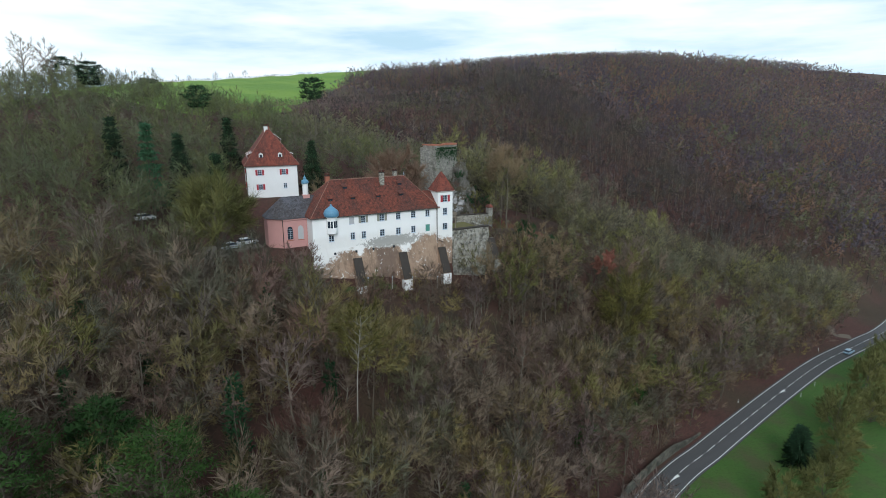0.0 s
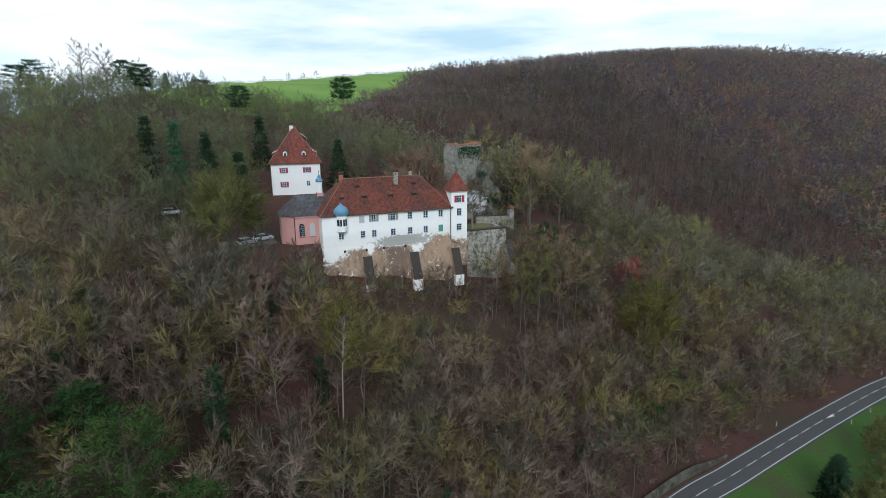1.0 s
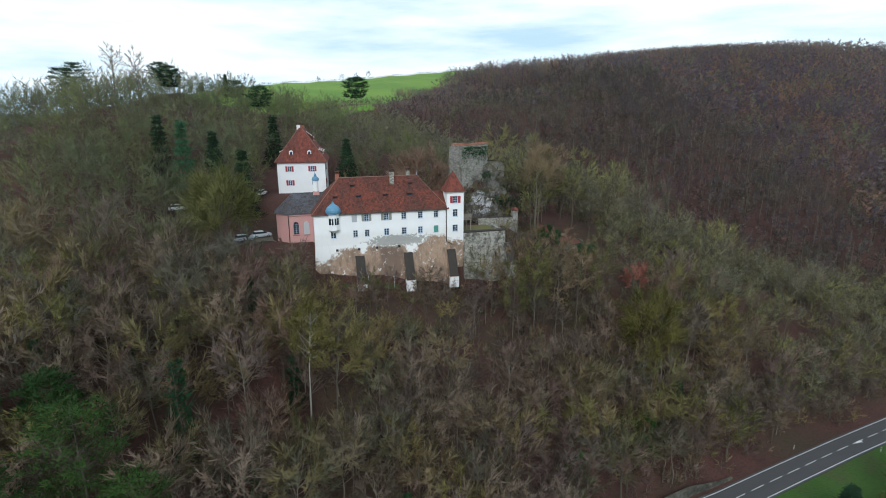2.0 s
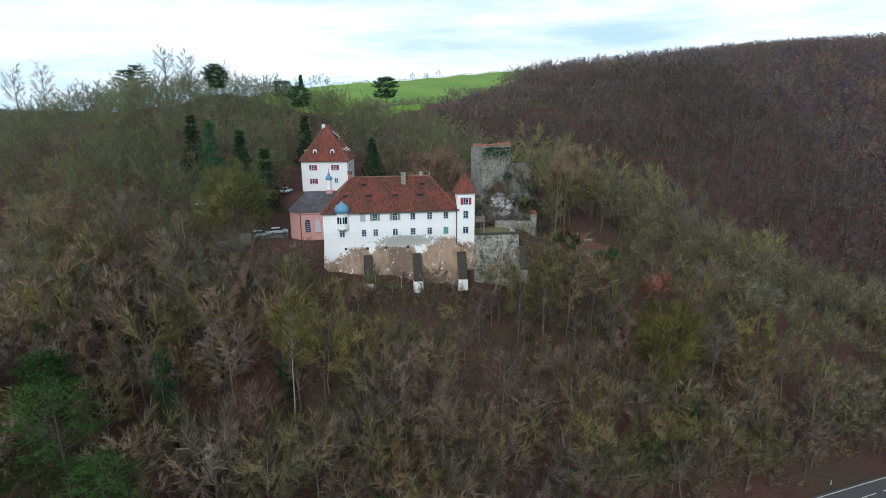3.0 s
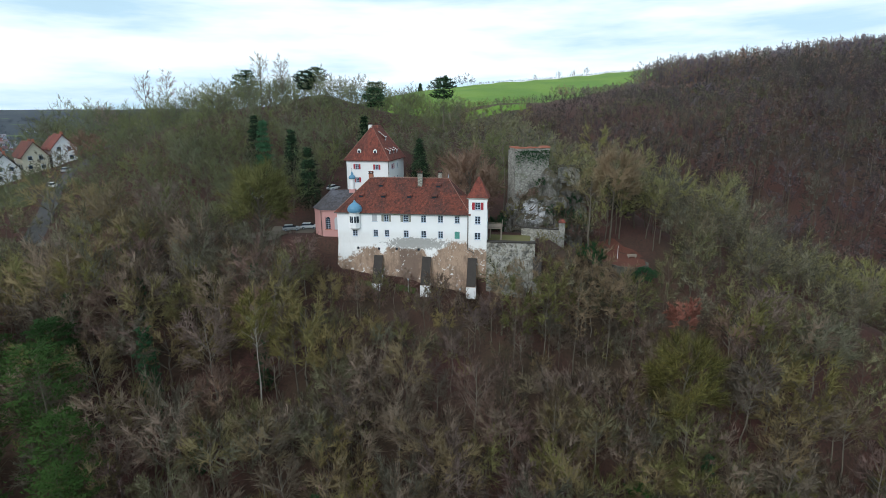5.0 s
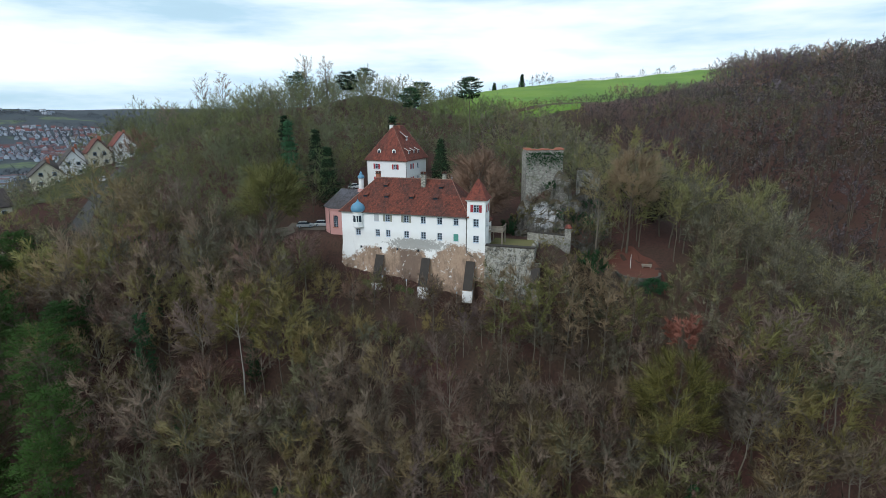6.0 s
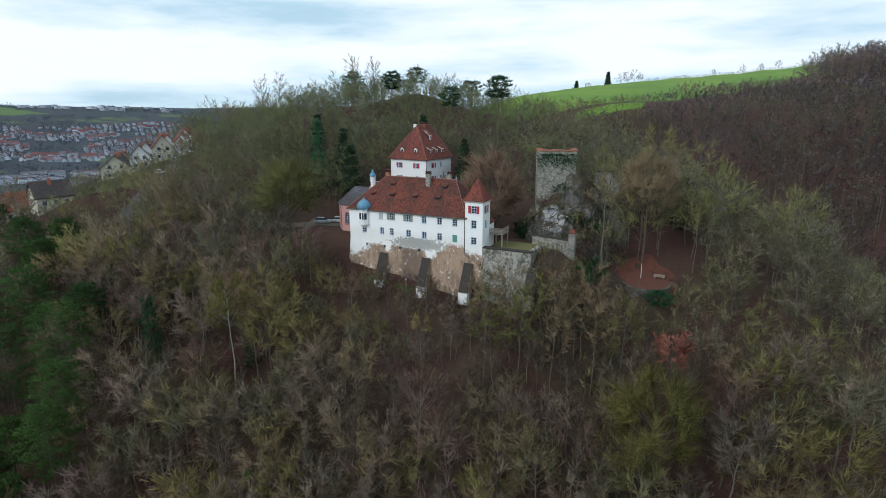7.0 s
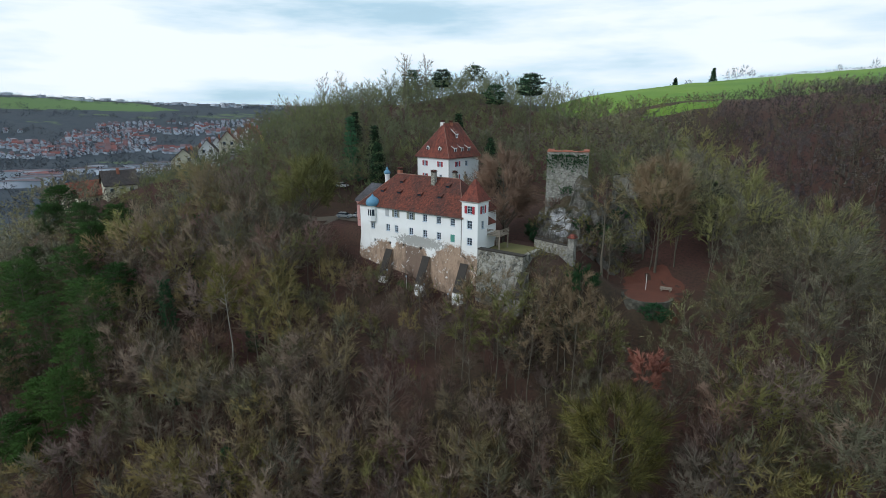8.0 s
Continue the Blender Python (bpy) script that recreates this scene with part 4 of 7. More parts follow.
for a, b, c, d in sw:
    window(upper, Matrix.Translation((HW, 0.5 + (a + b) / 2, (c + d) / 2)) @ Matrix.Rotation(radians(90), 4, "Z"), b - a, d - c, M_SHUTTER_RED if a == 2.5 else None)
    window(upper, Matrix.Translation((0, 0.5 + (a + b) / 2, (c + d) / 2)) @ Matrix.Rotation(radians(-90), 4, "Z"), b - a, d - c, M_SHUTTER_RED)
uroof = part("roof", hip_roof(0, HW, 0, HD, HH, ((HW / 2, 4.4, 17.4), (HW / 2, 10.4, 17.4)), 0.55), M_TILE_NEW, upper, "steep red clay tile roof")
part("ridge_tiles", beam((HW / 2, 4.4, 17.42), (HW / 2, 10.4, 17.42), 0.1), M_MORTAR, uroof)
for a, b in (((HW / 2, 4.4, 17.4), (-0.55, -0.55, HH)), ((HW / 2, 4.4, 17.4), (HW + 0.55, -0.55, HH)), ((HW / 2, 10.4, 17.4), (HW + 0.55, HD + 0.55, HH)), ((HW / 2, 10.4, 17.4), (-0.55, HD + 0.55, HH))):
    part("hip_tiles", beam(a, b, 0.07), M_MORTAR, uroof)


def gable_dormer(parent, m, w=1.0, h=1.5, deep=1.9):
    """Dormer with a small pitched roof; m stands at the foot of its face, y pointing into the roof."""
    bm = loft([[(-w / 2, y, 0), (w / 2, y, 0), (w / 2, y, h), (0, y, h + 0.35), (-w / 2, y, h)] for y in (0, deep)])
    d = part("dormer", bm, M_WHITE, parent)
    d.matrix_local = m
    part("dormer_pane", box(-w / 2 + 0.2, w / 2 - 0.2, -0.03, 0.0, 0.3, h - 0.15), M_GLASS, d)
    rf = bmesh.new()
    for s in (-1, 1):
        q = [(0, -0.15, h + 0.45), (s * (w / 2 + 0.2), -0.15, h - 0.05), (s * (w / 2 + 0.2), deep + 0.4, h - 0.05), (0, deep + 0.4, h + 0.45)]
        loft([q, [(x, y, z + 0.08) for x, y, z in q]], rf)
    part("dormer_roof", rf, M_TILE_NEW, d)


def shed_dormer(parent, m, w=0.9, h=1.25, deep=3.0):
    """Lean-to dormer with white cheeks; its roof runs on in the main slope."""
    d = part("dormer", loft([[(x, 0, 0), (x, 0, h), (x, deep, h + 1.5), (x, deep, 0)] for x in (-w / 2, w / 2)]), M_TILE, parent)
    d.matrix_local = m
    part("dormer_face", box(-w / 2, w / 2, -0.025, 0.0, 0.0, h), M_WHITE, d)
    part("dormer_pane", box(-w / 2 + 0.15, w / 2 - 0.15, -0.05, -0.03, 0.25, h - 0.12), M_GLASS, d)
    part("fascia", loft([[(x, -0.15, h - 0.08), (x, -0.15, h + 0.04), (x, deep, h + 1.54), (x, deep, h + 1.42)] for x in (-w / 2 - 0.16, w / 2 + 0.16)]), M_WHITE, d)
    part("dormer_roof", loft([[(x, -0.1, h + 0.05), (x, -0.1, h + 0.13), (x, deep + 0.1, h + 1.65), (x, deep + 0.1, h + 1.57)] for x in (-w / 2 - 0.06, w / 2 + 0.06)]), M_TILE_NEW, d)


for x in (3.7, 8.3):
    gable_dormer(upper, Matrix.Translation((x, 0.5, HH + 1.2)))
for y in (3.2, 6.0, 8.8):
    shed_dormer(upper, Matrix.Translation((HW - 0.6, y, HH + 1.2)) @ Matrix.Rotation(radians(90), 4, "Z"))
    shed_dormer(upper, Matrix.Translation((0.6, y, HH + 1.2)) @ Matrix.Rotation(radians(-90), 4, "Z"))
shed_dormer(upper, Matrix.Translation((HW - 3.0, 6.4, HH + 5.0)) @ Matrix.Rotation(radians(90), 4, "Z"), 0.8, 1.0, 1.8)
chimney(upper, HW / 2 - 0.5, 4.5, 14.5, 17.7, 0.9, 0.8, M_WHITE)
chimney(upper, HW / 2 + 0.2, 7.2, 15.5, 17.6, 0.8, 0.7, M_BRICK)
part("downpipe", beam((HW + 0.1, -0.1, HH), (HW + 0.1, -0.1, -1.0), 0.08), M_METAL, upper)
part("downpipe", beam((-0.1, -0.1, HH), (-0.1, -0.1, -1.0), 0.08), M_METAL, upper)

# ---- terrace, garden wall and pillar ----
terrace = tagged(part("terrace_wall", pierced_wall(10.4, 36.0, 48.0, [], lambda u, d, z: (63.47 + u, 111.9 + d - 0.08 * (48 - z), z), 1.2, (40, 44)), M_WALL_DOTTED), "mottled grey rubble terrace wall with dark coping", "wall", kind="structure")
part("coping", box(63.47, 74.0, 111.75, 113.2, 48.0, 48.22), M_CAP, terrace)
part("return_wall", pierced_wall(6.0, 38.0, 48.0, [], lambda u, d, z: (73.9 - d, 113.1 + u, z), 1.0, (40, 44)), M_WALL_DOTTED, terrace)
tagged(part("terrace", box(63.47, 72.9, 113.2, 122.3, 44.0, 47.4), M_LAWN), "rough lawn terrace beside the turret", "terrace", kind="structure")
garden = tagged(part("garden_wall", loft([[(70.8, 122.4, z), (79.3, 120.3, z), (79.4, 120.9, z), (70.9, 123.1, z)] for z in (44.0, 49.2)]), M_STONE), "low tan rubble garden wall", "wall", kind="structure")
part("coping", loft([[(70.7, 122.3, z), (79.3, 120.2, z), (79.4, 121.0, z), (70.8, 123.2, z)] for z in (49.2, 49.34)]), M_CAP, garden)
pillar = thing("gate_pillar", "square stone pillar with red tiled cap", "pillar", Matrix.Translation((79.9, 120.9, 44.0)))
part("shaft", box(-0.65, 0.65, -0.65, 0.65, 0, 6.9), M_RUIN, pillar)
part("cap", loft([[(sx * r, sy * r, z) for sx, sy in ((-1, -1), (1, -1), (1, 1), (-1, 1))] for r, z in ((0.8, 6.9), (0.8, 7.05), (0.35, 7.7))]), M_TILE_NEW, pillar)

# ---- ruined keep on its crag ----
def crag(cx, cy, z0, z1, a0, a1, b0, b1, seed, label, rows=34, cols=88):
    """A steep rock: stacked outlines that narrow upwards, cut by upright fissures and ledges."""
    bm, grid = bmesh.new(), []
    off = Vector((seed * 7.1, seed * 3.3, seed * 1.7))
    for i in range(rows + 1):
        t = i / rows
        z = z0 + (z1 - z0) * t
        row = []
        for j in range(cols):
            a = 2 * math.pi * j / cols
            c, s = math.cos(a), math.sin(a)
            k = (abs(c) ** 3 + abs(s) ** 3) ** (-1 / 3)
            x, y = (a0 + (a1 - a0) * t) * c * k, (b0 + (b1 - b0) * t) * s * k
            q = Vector((x, y, z))
            d = 1 + 0.20 * noise.fractal(Vector((x * 0.35, y * 0.35, z * 0.10)) + off, 1.0, 2.1, 4)
            d -= 0.22 * max(0.0, 0.35 - abs(noise.noise(Vector((x * 0.55, y * 0.55, z * 0.05)) + off)))
            d += 0.05 * math.floor(3 * noise.noise(Vector((x * 0.25, y * 0.25, z * 0.55)) - off))
            d += 0.07 * noise.fractal(q * 0.9 + off, 0.9, 2.0, 4)
            if t > 0.8:
                d *= 1 - 0.8 * ((t - 0.8) / 0.2) ** 2.2
            row.append(bm.verts.new((cx + x * d, cy + y * d, z + 0.9 * noise.noise(q * 0.4 + off))))
        grid.append(row)
    for r0_, r1_ in zip(grid, grid[1:]):
        for j in range(cols):
            bm.faces.new((r0_[j], r0_[(j + 1) % cols], r1_[(j + 1) % cols], r1_[j]))
    bm.faces.new(grid[-1])
    return tagged(part("crag", bm, M_ROCK), label, "rock", "castle crag")


crag(75.4, 133.6, 41.0, 57.5, 8.4, 5.6, 7.6, 4.2, 1, "tall grey and white limestone crag below the ruin")
crag(68.8, 133.6, 41.0, 55.0, 3.0, 2.0, 4.0, 2.6, 2, "dark streaked limestone crag below the ruin")
crag(82.0, 134.0, 39.0, 51.0, 4.8, 2.6, 4.6, 2.2, 3, "broken limestone crag beside the ruin")
crag(77.0, 131.4, 53.0, 61.8, 3.0, 1.6, 2.6, 1.2, 4, "pale limestone outcrop under the ruin wall")
keep = thing("ruined_keep", "roofless ruined stone keep with red brick coping on a crag", "ruin", Matrix.Translation((73.0, 132.0, 0)) @ Matrix.Rotation(radians(20), 4, "Z"))
KX0, KX1, KY0, KY1, K1 = -4.3, 4.3, 0.0, 5.6, 66.7
part("wall", pierced_wall(KX1 - KX0, 51.0, K1, [], lambda u, d, z: (KX0 + u, KY0 + d, z), 1.0), M_RUIN, keep)
part("wall", pierced_wall(KY1 - KY0 - 2, 51.0, K1, [], lambda u, d, z: (KX0 + d, KY0 + 1 + u, z), 1.0), M_RUIN, keep)
part("wall", pierced_wall(KY1 - KY0 - 2, 51.0, K1, [], lambda u, d, z: (KX1 - d, KY0 + 1 + u, z), 1.0), M_RUIN, keep)
part("wall", pierced_wall(KX1 - KX0, 51.0, K1 - 0.6, [], lambda u, d, z: (KX0 + u, KY1 - d, z), 1.0), M_RUIN, keep)
part("inner_floor", box(KX0 + 1, KX1 - 1, KY0 + 1, KY1 - 1, 64.0, 64.4), M_LAWN, keep)
rk = random.Random(6)
for x0, x1, y0, y1 in ((KX0 - 0.15, KX1 + 0.15, KY0 - 0.15, KY0 + 1.1), (KX0 - 0.15, KX0 + 1.1, KY0 + 1.1, KY1 - 0.9), (KX1 - 1.1, KX1 + 0.15, KY0 + 1.1, KY1 - 0.9)):
    long_x = x1 - x0 > y1 - y0
    n = int(max(x1 - x0, y1 - y0) / 1.05)
    for i in range(n):
        f0, f1 = i / n + 0.004, (i + 1) / n - 0.004
        j, up = rk.uniform(-0.08, 0.10), K1 + rk.choice((0.12, 0.22, 0.3, 0.36, 0.4))
        if long_x:
            part("coping", box(x0 + (x1 - x0) * f0, x0 + (x1 - x0) * f1, y0 + j, y1 + j, K1, up), M_BRICK, keep, "red brick coping")
        else:
            part("coping", box(x0 + j, x1 + j, y0 + (y1 - y0) * f0, y0 + (y1 - y0) * f1, K1, up), M_BRICK, keep, "red brick coping")


# a fragment of the old curtain wall with an arched opening, on its own rock behind the keep
crag(82.8, 143.2, 40.0, 57.0, 6.0, 4.0, 4.6, 2.4, 5, "mossy limestone crag under the old curtain wall")
stub = thing("curtain_wall", "pale ruined curtain wall fragment with an arched opening", "ruin", Matrix.Translation((82.7, 142.0, 54.8)) @ Matrix.Rotation(radians(10), 4, "Z"))
part("wall", pierced_wall(5.6, 0.0, 6.6, [(0.9, 2.3, 0.0, 2.3)], lambda u, d, z: (u - 2.8, d, z - (0.10 * abs(u - 2.0) * z / 6.6 * 2 if z > 6 else 0)), 0.8), M_RUIN, stub)
arch = bmesh.new()
for i in range(9):
    a0, a1 = math.pi * i / 9, math.pi * (i + 1) / 9 - 0.03
    loft([[(-1.2 + r * math.cos(a), -0.06, 2.3 + r * math.sin(a)) for r, a in ((0.7, a0), (0.98, a0), (0.98, a1), (0.7, a1))], [(-1.2 + r * math.cos(a), 0.1, 2.3 + r * math.sin(a)) for r, a in ((0.7, a0), (0.98, a0), (0.98, a1), (0.7, a1))]], arch)
part("arch_stones", arch, M_STONE, stub)
part("slit", box(0.5, 0.75, -0.02, 0.05, 3.6, 4.8), M_CAP, stub)
part("coping", box(-2.6, 2.4, -0.05, 0.85, 6.62, 6.8), M_CAP, stub)


# ---- trees ----
def tube(points, radii, n):
    p = np.asarray(points, float)
    v, f = [], []
    for i, (q, r) in enumerate(zip(p, radii)):
        d = p[min(i + 1, len(p) - 1)] - p[max(i - 1, 0)]
        d = d / (np.linalg.norm(d) + 1e-9)
        a = np.cross(d, (0.31, 0.95, 0.05))
        a /= np.linalg.norm(a) + 1e-9
        b = np.cross(d, a)
        v += [q + r * (math.cos(2 * math.pi * k / n) * a + math.sin(2 * math.pi * k / n) * b) for k in range(n)]
    for i in range(len(p) - 1):
        for k in range(n):
            a, b = i * n + k, i * n + (k + 1) % n
            f += [(a, b, b + n), (a, b + n, a + n)]
    return np.array(v), np.array(f)


def gather(parts):
    v, f, o = [], [], 0
    for a, b in parts:
        if len(a):
            v.append(a)
            f.append(b + o)
            o += len(a)
    return (np.concatenate(v), np.concatenate(f)) if v else (np.zeros((0, 3)), np.zeros((0, 3), int))


def blades(rng, p, d, length, width):
    """Thin tapering blades from points p along d."""
    n = len(p)
    d = d / (np.linalg.norm(d, axis=1)[:, None] + 1e-9)
    s = np.cross(d, rng.normal(size=(n, 3)))
    s = s / (np.linalg.norm(s, axis=1)[:, None] + 1e-9) * (width / 2)[:, None]
    v = np.stack([p - s, p + s, p + d * length[:, None]], 1).reshape(-1, 3)
    return v, np.arange(3 * n).reshape(-1, 3)


def bare_tree(seed, height, spread, fork, limbs, subs, twigs, width, trunk_r=0.17, light=False):
    """Trunk with rising limbs, and a domed crown of branches and twigs; both as arrays."""
    rng = np.random.default_rng(seed)
    lean = rng.normal(0, 0.04, 2) * height
    tz = np.linspace(-0.6, height * 0.90, 6)
    tp = np.stack([lean[0] * (tz / height) ** 2 + rng.normal(0, 0.12, 6), lean[1] * (tz / height) ** 2 + rng.normal(0, 0.12, 6), tz], 1)
    trunk = [tube(tp[::5] if light else tp, (trunk_r, 0.04) if light else np.linspace(trunk_r, 0.025, 6), 3 if light else 5)]
    crown = []
    mid, half = height * (fork + 1.0) * 0.5, height * (1.0 - fork) * 0.5
    bulge, phase = rng.uniform(0.10, 0.26), rng.random(2) * 6.283
    for i in range(limbs):
        up = -0.55 + 1.5 * (i + 0.7 * rng.random()) / limbs
        flat = math.sqrt(max(0.0, 1 - min(1.0, abs(up)) ** 2)) + 0.08
        a = i * 2.4 + rng.normal(0, 0.35)
        reach = rng.uniform(0.68, 0.92) * (1 + bulge * math.sin(2 * a + phase[0]) + bulge * math.sin(3 * a + phase[1]))
        out = np.array([math.cos(a), math.sin(a), 0.0])
        end = np.array([np.interp(mid, tz, tp[:, 0]), np.interp(mid, tz, tp[:, 1]), mid]) + out * spread * flat * reach + (0, 0, half * up * min(1.0, reach))
        h = max(height * fork * 0.8, end[2] - spread * flat * reach * rng.uniform(0.8, 1.5) - 0.3)
        h = min(h, height * 0.85)
        base = np.array([np.interp(h, tz, tp[:, 0]), np.interp(h, tz, tp[:, 1]), h])
        lp = np.array([base, base * 0.45 + end * 0.55 + out * spread * flat * 0.10 + rng.normal(0, 0.12, 3), end])
        r0 = trunk_r * 0.42 * (1.1 - 0.6 * h / height)
        if not light:
            trunk.append(tube(lp, (r0, r0 * 0.6, 0.012), 3))
        for j in range(subs):
            t = 0.35 + 0.65 * (j + rng.random()) / subs
            q = lp[0] + (lp[1] - lp[0]) * min(1, 2 * t) if t < 0.5 else lp[1] + (lp[2] - lp[1]) * (2 * t - 1)
            dirn = out * flat * 0.8 + rng.normal(0, 0.5, 3) + (0, 0, 0.55 + 0.5 * up)
            dirn /= np.linalg.norm(dirn)
            ln = spread * rng.uniform(0.26, 0.50)
            crown.append(blades(rng, q[None], dirn[None], np.array([ln]), np.array([0.5 * width if light else r0 * 0.6 + 0.03])))
            k = 0.1 + 0.95 * rng.random(twigs)
            p = q + dirn * (ln * k)[:, None]
            if light:
                td = dirn * 0.6 + rng.normal(0, 0.82, (twigs, 3)) + (0, 0, 0.05)
                size = ln * rng.uniform(0.19, 0.50, twigs)
            else:
                td = dirn * 0.85 + rng.normal(0, 0.42, (twigs, 3)) + (0, 0, 0.30)
                size = ln * rng.uniform(0.5, 1.15, twigs)
            crown.append(blades(rng, p, td, size, np.full(twigs, width) * rng.uniform(0.6, 1.4, twigs)))
    return gather(trunk), gather(crown)


def crown_normals(v, f, up=0.45):
    """Faces turned outwards, with the soft outward normals of a whole crown."""
    lo, hi = v.min(0), v.max(0)
    c, ext = (lo + hi) / 2, (hi - lo) / 2 + 1e-6
    n = (v[f].mean(1) - c) / ext + (0, 0, up)
    n = n + np.random.default_rng(len(f)).normal(0, 0.22, n.shape)
    n /= np.linalg.norm(n, axis=1)[:, None] + 1e-9
    geo = np.cross(v[f[:, 1]] - v[f[:, 0]], v[f[:, 2]] - v[f[:, 0]])
    away = (geo * n).sum(1) < 0
    f = f.copy()
    f[away] = f[away][:, ::-1]
    return f, n


def conifer(seed, height, spread, broad, whorls, tufts, size, bare=0.42):
    """Spruce (narrow) or pine (broad, with a bare trunk)."""
    rng = np.random.default_rng(seed)
    trunk = [tube([(0, 0, -0.6), (rng.normal(0, 0.2), 0.1, height * 0.5), (0, 0, height * 0.97)], (0.22, 0.15, 0.02), 6)]
    crown = []
    start = bare if broad else 0.10
    for i in range(whorls):
        t = (i + rng.random() * 0.7) / whorls
        h = height * (start + (0.98 - start) * t)
        r = spread * ((0.45 + 0.75 * math.sin(math.pi * min(1, t * 0.9 + 0.12))) if broad else (1.05 - t)) * rng.uniform(0.75, 1.15)
        for j in range(5 if broad else 7):
            a = j * 2 * math.pi / (5 if broad else 7) + i * 1.1 + rng.normal(0, 0.25)
            out = np.array([math.cos(a), math.sin(a), 0.22 if broad else -0.22])
            tip = np.array([0, 0, h]) + out * r
            trunk.append(tube(((0, 0, h), tip), (0.035, 0.008), 3))
            k = rng.random(tufts) ** (0.45 if broad else 0.6)
            p = np.array([0, 0, h]) + out * (r * k)[:, None] + rng.normal(0, 0.10 * spread, (tufts, 3)) * ((1.1, 1.1, 0.35) if broad else (0.8, 0.8, 0.5))
            d = out + rng.normal(0, 0.8, (tufts, 3)) + ((0, 0, 0.5) if broad else (0, 0, -0.15))
            crown.append(blades(rng, p, d, rng.uniform(0.6, 1.3, tufts) * size, rng.uniform(0.7, 1.3, tufts) * size * (0.30 if broad else 0.36)))
    return gather(trunk), gather(crown)


def ivy_coat(seed, height, radius, n):
    rng = np.random.default_rng(seed)
    h, a = rng.random(n) * height, rng.random(n) * 2 * math.pi
    r = radius * (0.35 + 0.75 * rng.random(n)) * (0.6 + 0.4 * np.sin(h * 1.3 + seed) ** 2) * np.where(h > 0.8 * height, 0.6, 1)
    p = np.stack([r * np.cos(a), r * np.sin(a), h], 1)
    return blades(rng, p, np.stack([np.cos(a), np.sin(a), rng.normal(0.2, 0.6, n)], 1), rng.uniform(0.3, 0.6, n), rng.uniform(0.25, 0.45, n))


def crown_mesh(name, v, f, material):
    f, n = crown_normals(v, f)
    return mesh_from(name, v, f, material, n)


def both(parts, material_trunk, material_crown, name):
    (tv, tf), (cv, cf) = parts
    return mesh_from(name + "_trunk", tv, tf, material_trunk), crown_mesh(name + "_crown", cv, cf, material_crown)


def plant(name, meshes, x, y, scale, turn, label, category, group="", lean=0.0, sink=0.0):
    t = thing(name, label, category, Matrix.LocRotScale((x, y, z_at(x, y) - sink), Euler((lean, 0, turn)), (scale, scale, scale)), group)
    for n, me in zip(("trunk", "crown", "ivy"), meshes):
        new(n, me).parent = t
    return t


NEAR = [bare_tree(100 + i, h, s, f, 15, 9, 10, 0.125) for i, (h, s, f) in enumerate([(15, 4.4, 0.40), (16.5, 4.0, 0.46), (13.5, 4.7, 0.34), (17, 3.8, 0.50), (14.5, 4.2, 0.42), (12, 3.9, 0.28)])]
MID = [bare_tree(200 + i, h, s, f, 13, 7, 9, 0.15, 0.15) for i, (h, s, f) in enumerate([(15, 4.4, 0.38), (16, 4.1, 0.42), (13.5, 4.7, 0.32), (17, 4.0, 0.46)])]
HILL = [bare_tree(260 + i, h, s, f, 12, 6, 9, 0.12, 0.15) for i, (h, s, f) in enumerate([(15, 4.6, 0.34), (16, 4.2, 0.38), (13.5, 4.9, 0.28)])]
UPPER = [bare_tree(300 + i, h, s, f, 9, 4, 10, 0.40, 0.17, True) for i, (h, s, f) in enumerate([(15, 4.4, 0.32), (16.5, 4.1, 0.36), (14, 4.8, 0.28)])]
RAVINES = [bare_tree(310 + i, h, s, f, 9, 5, 9, 0.36, 0.20, True) for i, (h, s, f) in enumerate([(15, 4.8, 0.36), (16.5, 4.4, 0.42), (14, 5.2, 0.30)])]
FARS = [bare_tree(320 + i, h, s, f, 9, 4, 8, 0.75, 0.22, True) for i, (h, s, f) in enumerate([(15, 5.8, 0.30), (16.5, 5.4, 0.34), (14, 6.2, 0.25), (17, 5.6, 0.32)])]
CREST = [bare_tree(330 + i, h, s, f, 12, 4, 10, 0.40, 0.24, True) for i, (h, s, f) in enumerate([(18, 5.6, 0.34), (19, 5.2, 0.40), (17, 6.0, 0.30)])]
TINY = [bare_tree(340 + i, h, s, f, 7, 2, 4, 1.3, 0.25, True) for i, (h, s, f) in enumerate([(15, 6.4, 0.12), (14, 7.0, 0.12)])]
SHRUBS = [bare_tree(400 + i, h, s, 0.12, 7, 5, 9, 0.085, 0.06) for i, (h, s) in enumerate([(4.5, 1.9), (3.2, 2.0), (6.0, 1.8)])]
TINY_SHRUBS = [bare_tree(440 + i, 6.0, 4.6, 0.05, 6, 2, 5, 0.9, 0.1, True) for i in range(2)]
SHRUBS_FAR = [bare_tree(420 + i, 4.0, 2.6, 0.05, 7, 3, 9, 0.28, 0.08, True) for i in range(3)]
M_NEAR = [both(t, M_BARK_PALE if i % 3 == 0 else M_BARK, M_TWIG, "bare_tree") for i, t in enumerate(NEAR)]
M_NEAR_OLIVE = [(a, crown_mesh("mossy_crown", *t[1], M_TWIG_OLIVE)) for t, (a, b) in zip(NEAR, M_NEAR)]
SAPLINGS = [bare_tree(450 + i, h, 1.1, 0.3, 7, 3, 7, 0.035, 0.06) for i, h in enumerate((7, 9, 8))]
M_SAPLING = [both(t, M_BARK_PALE, M_TWIG, "sapling") for t in SAPLINGS]
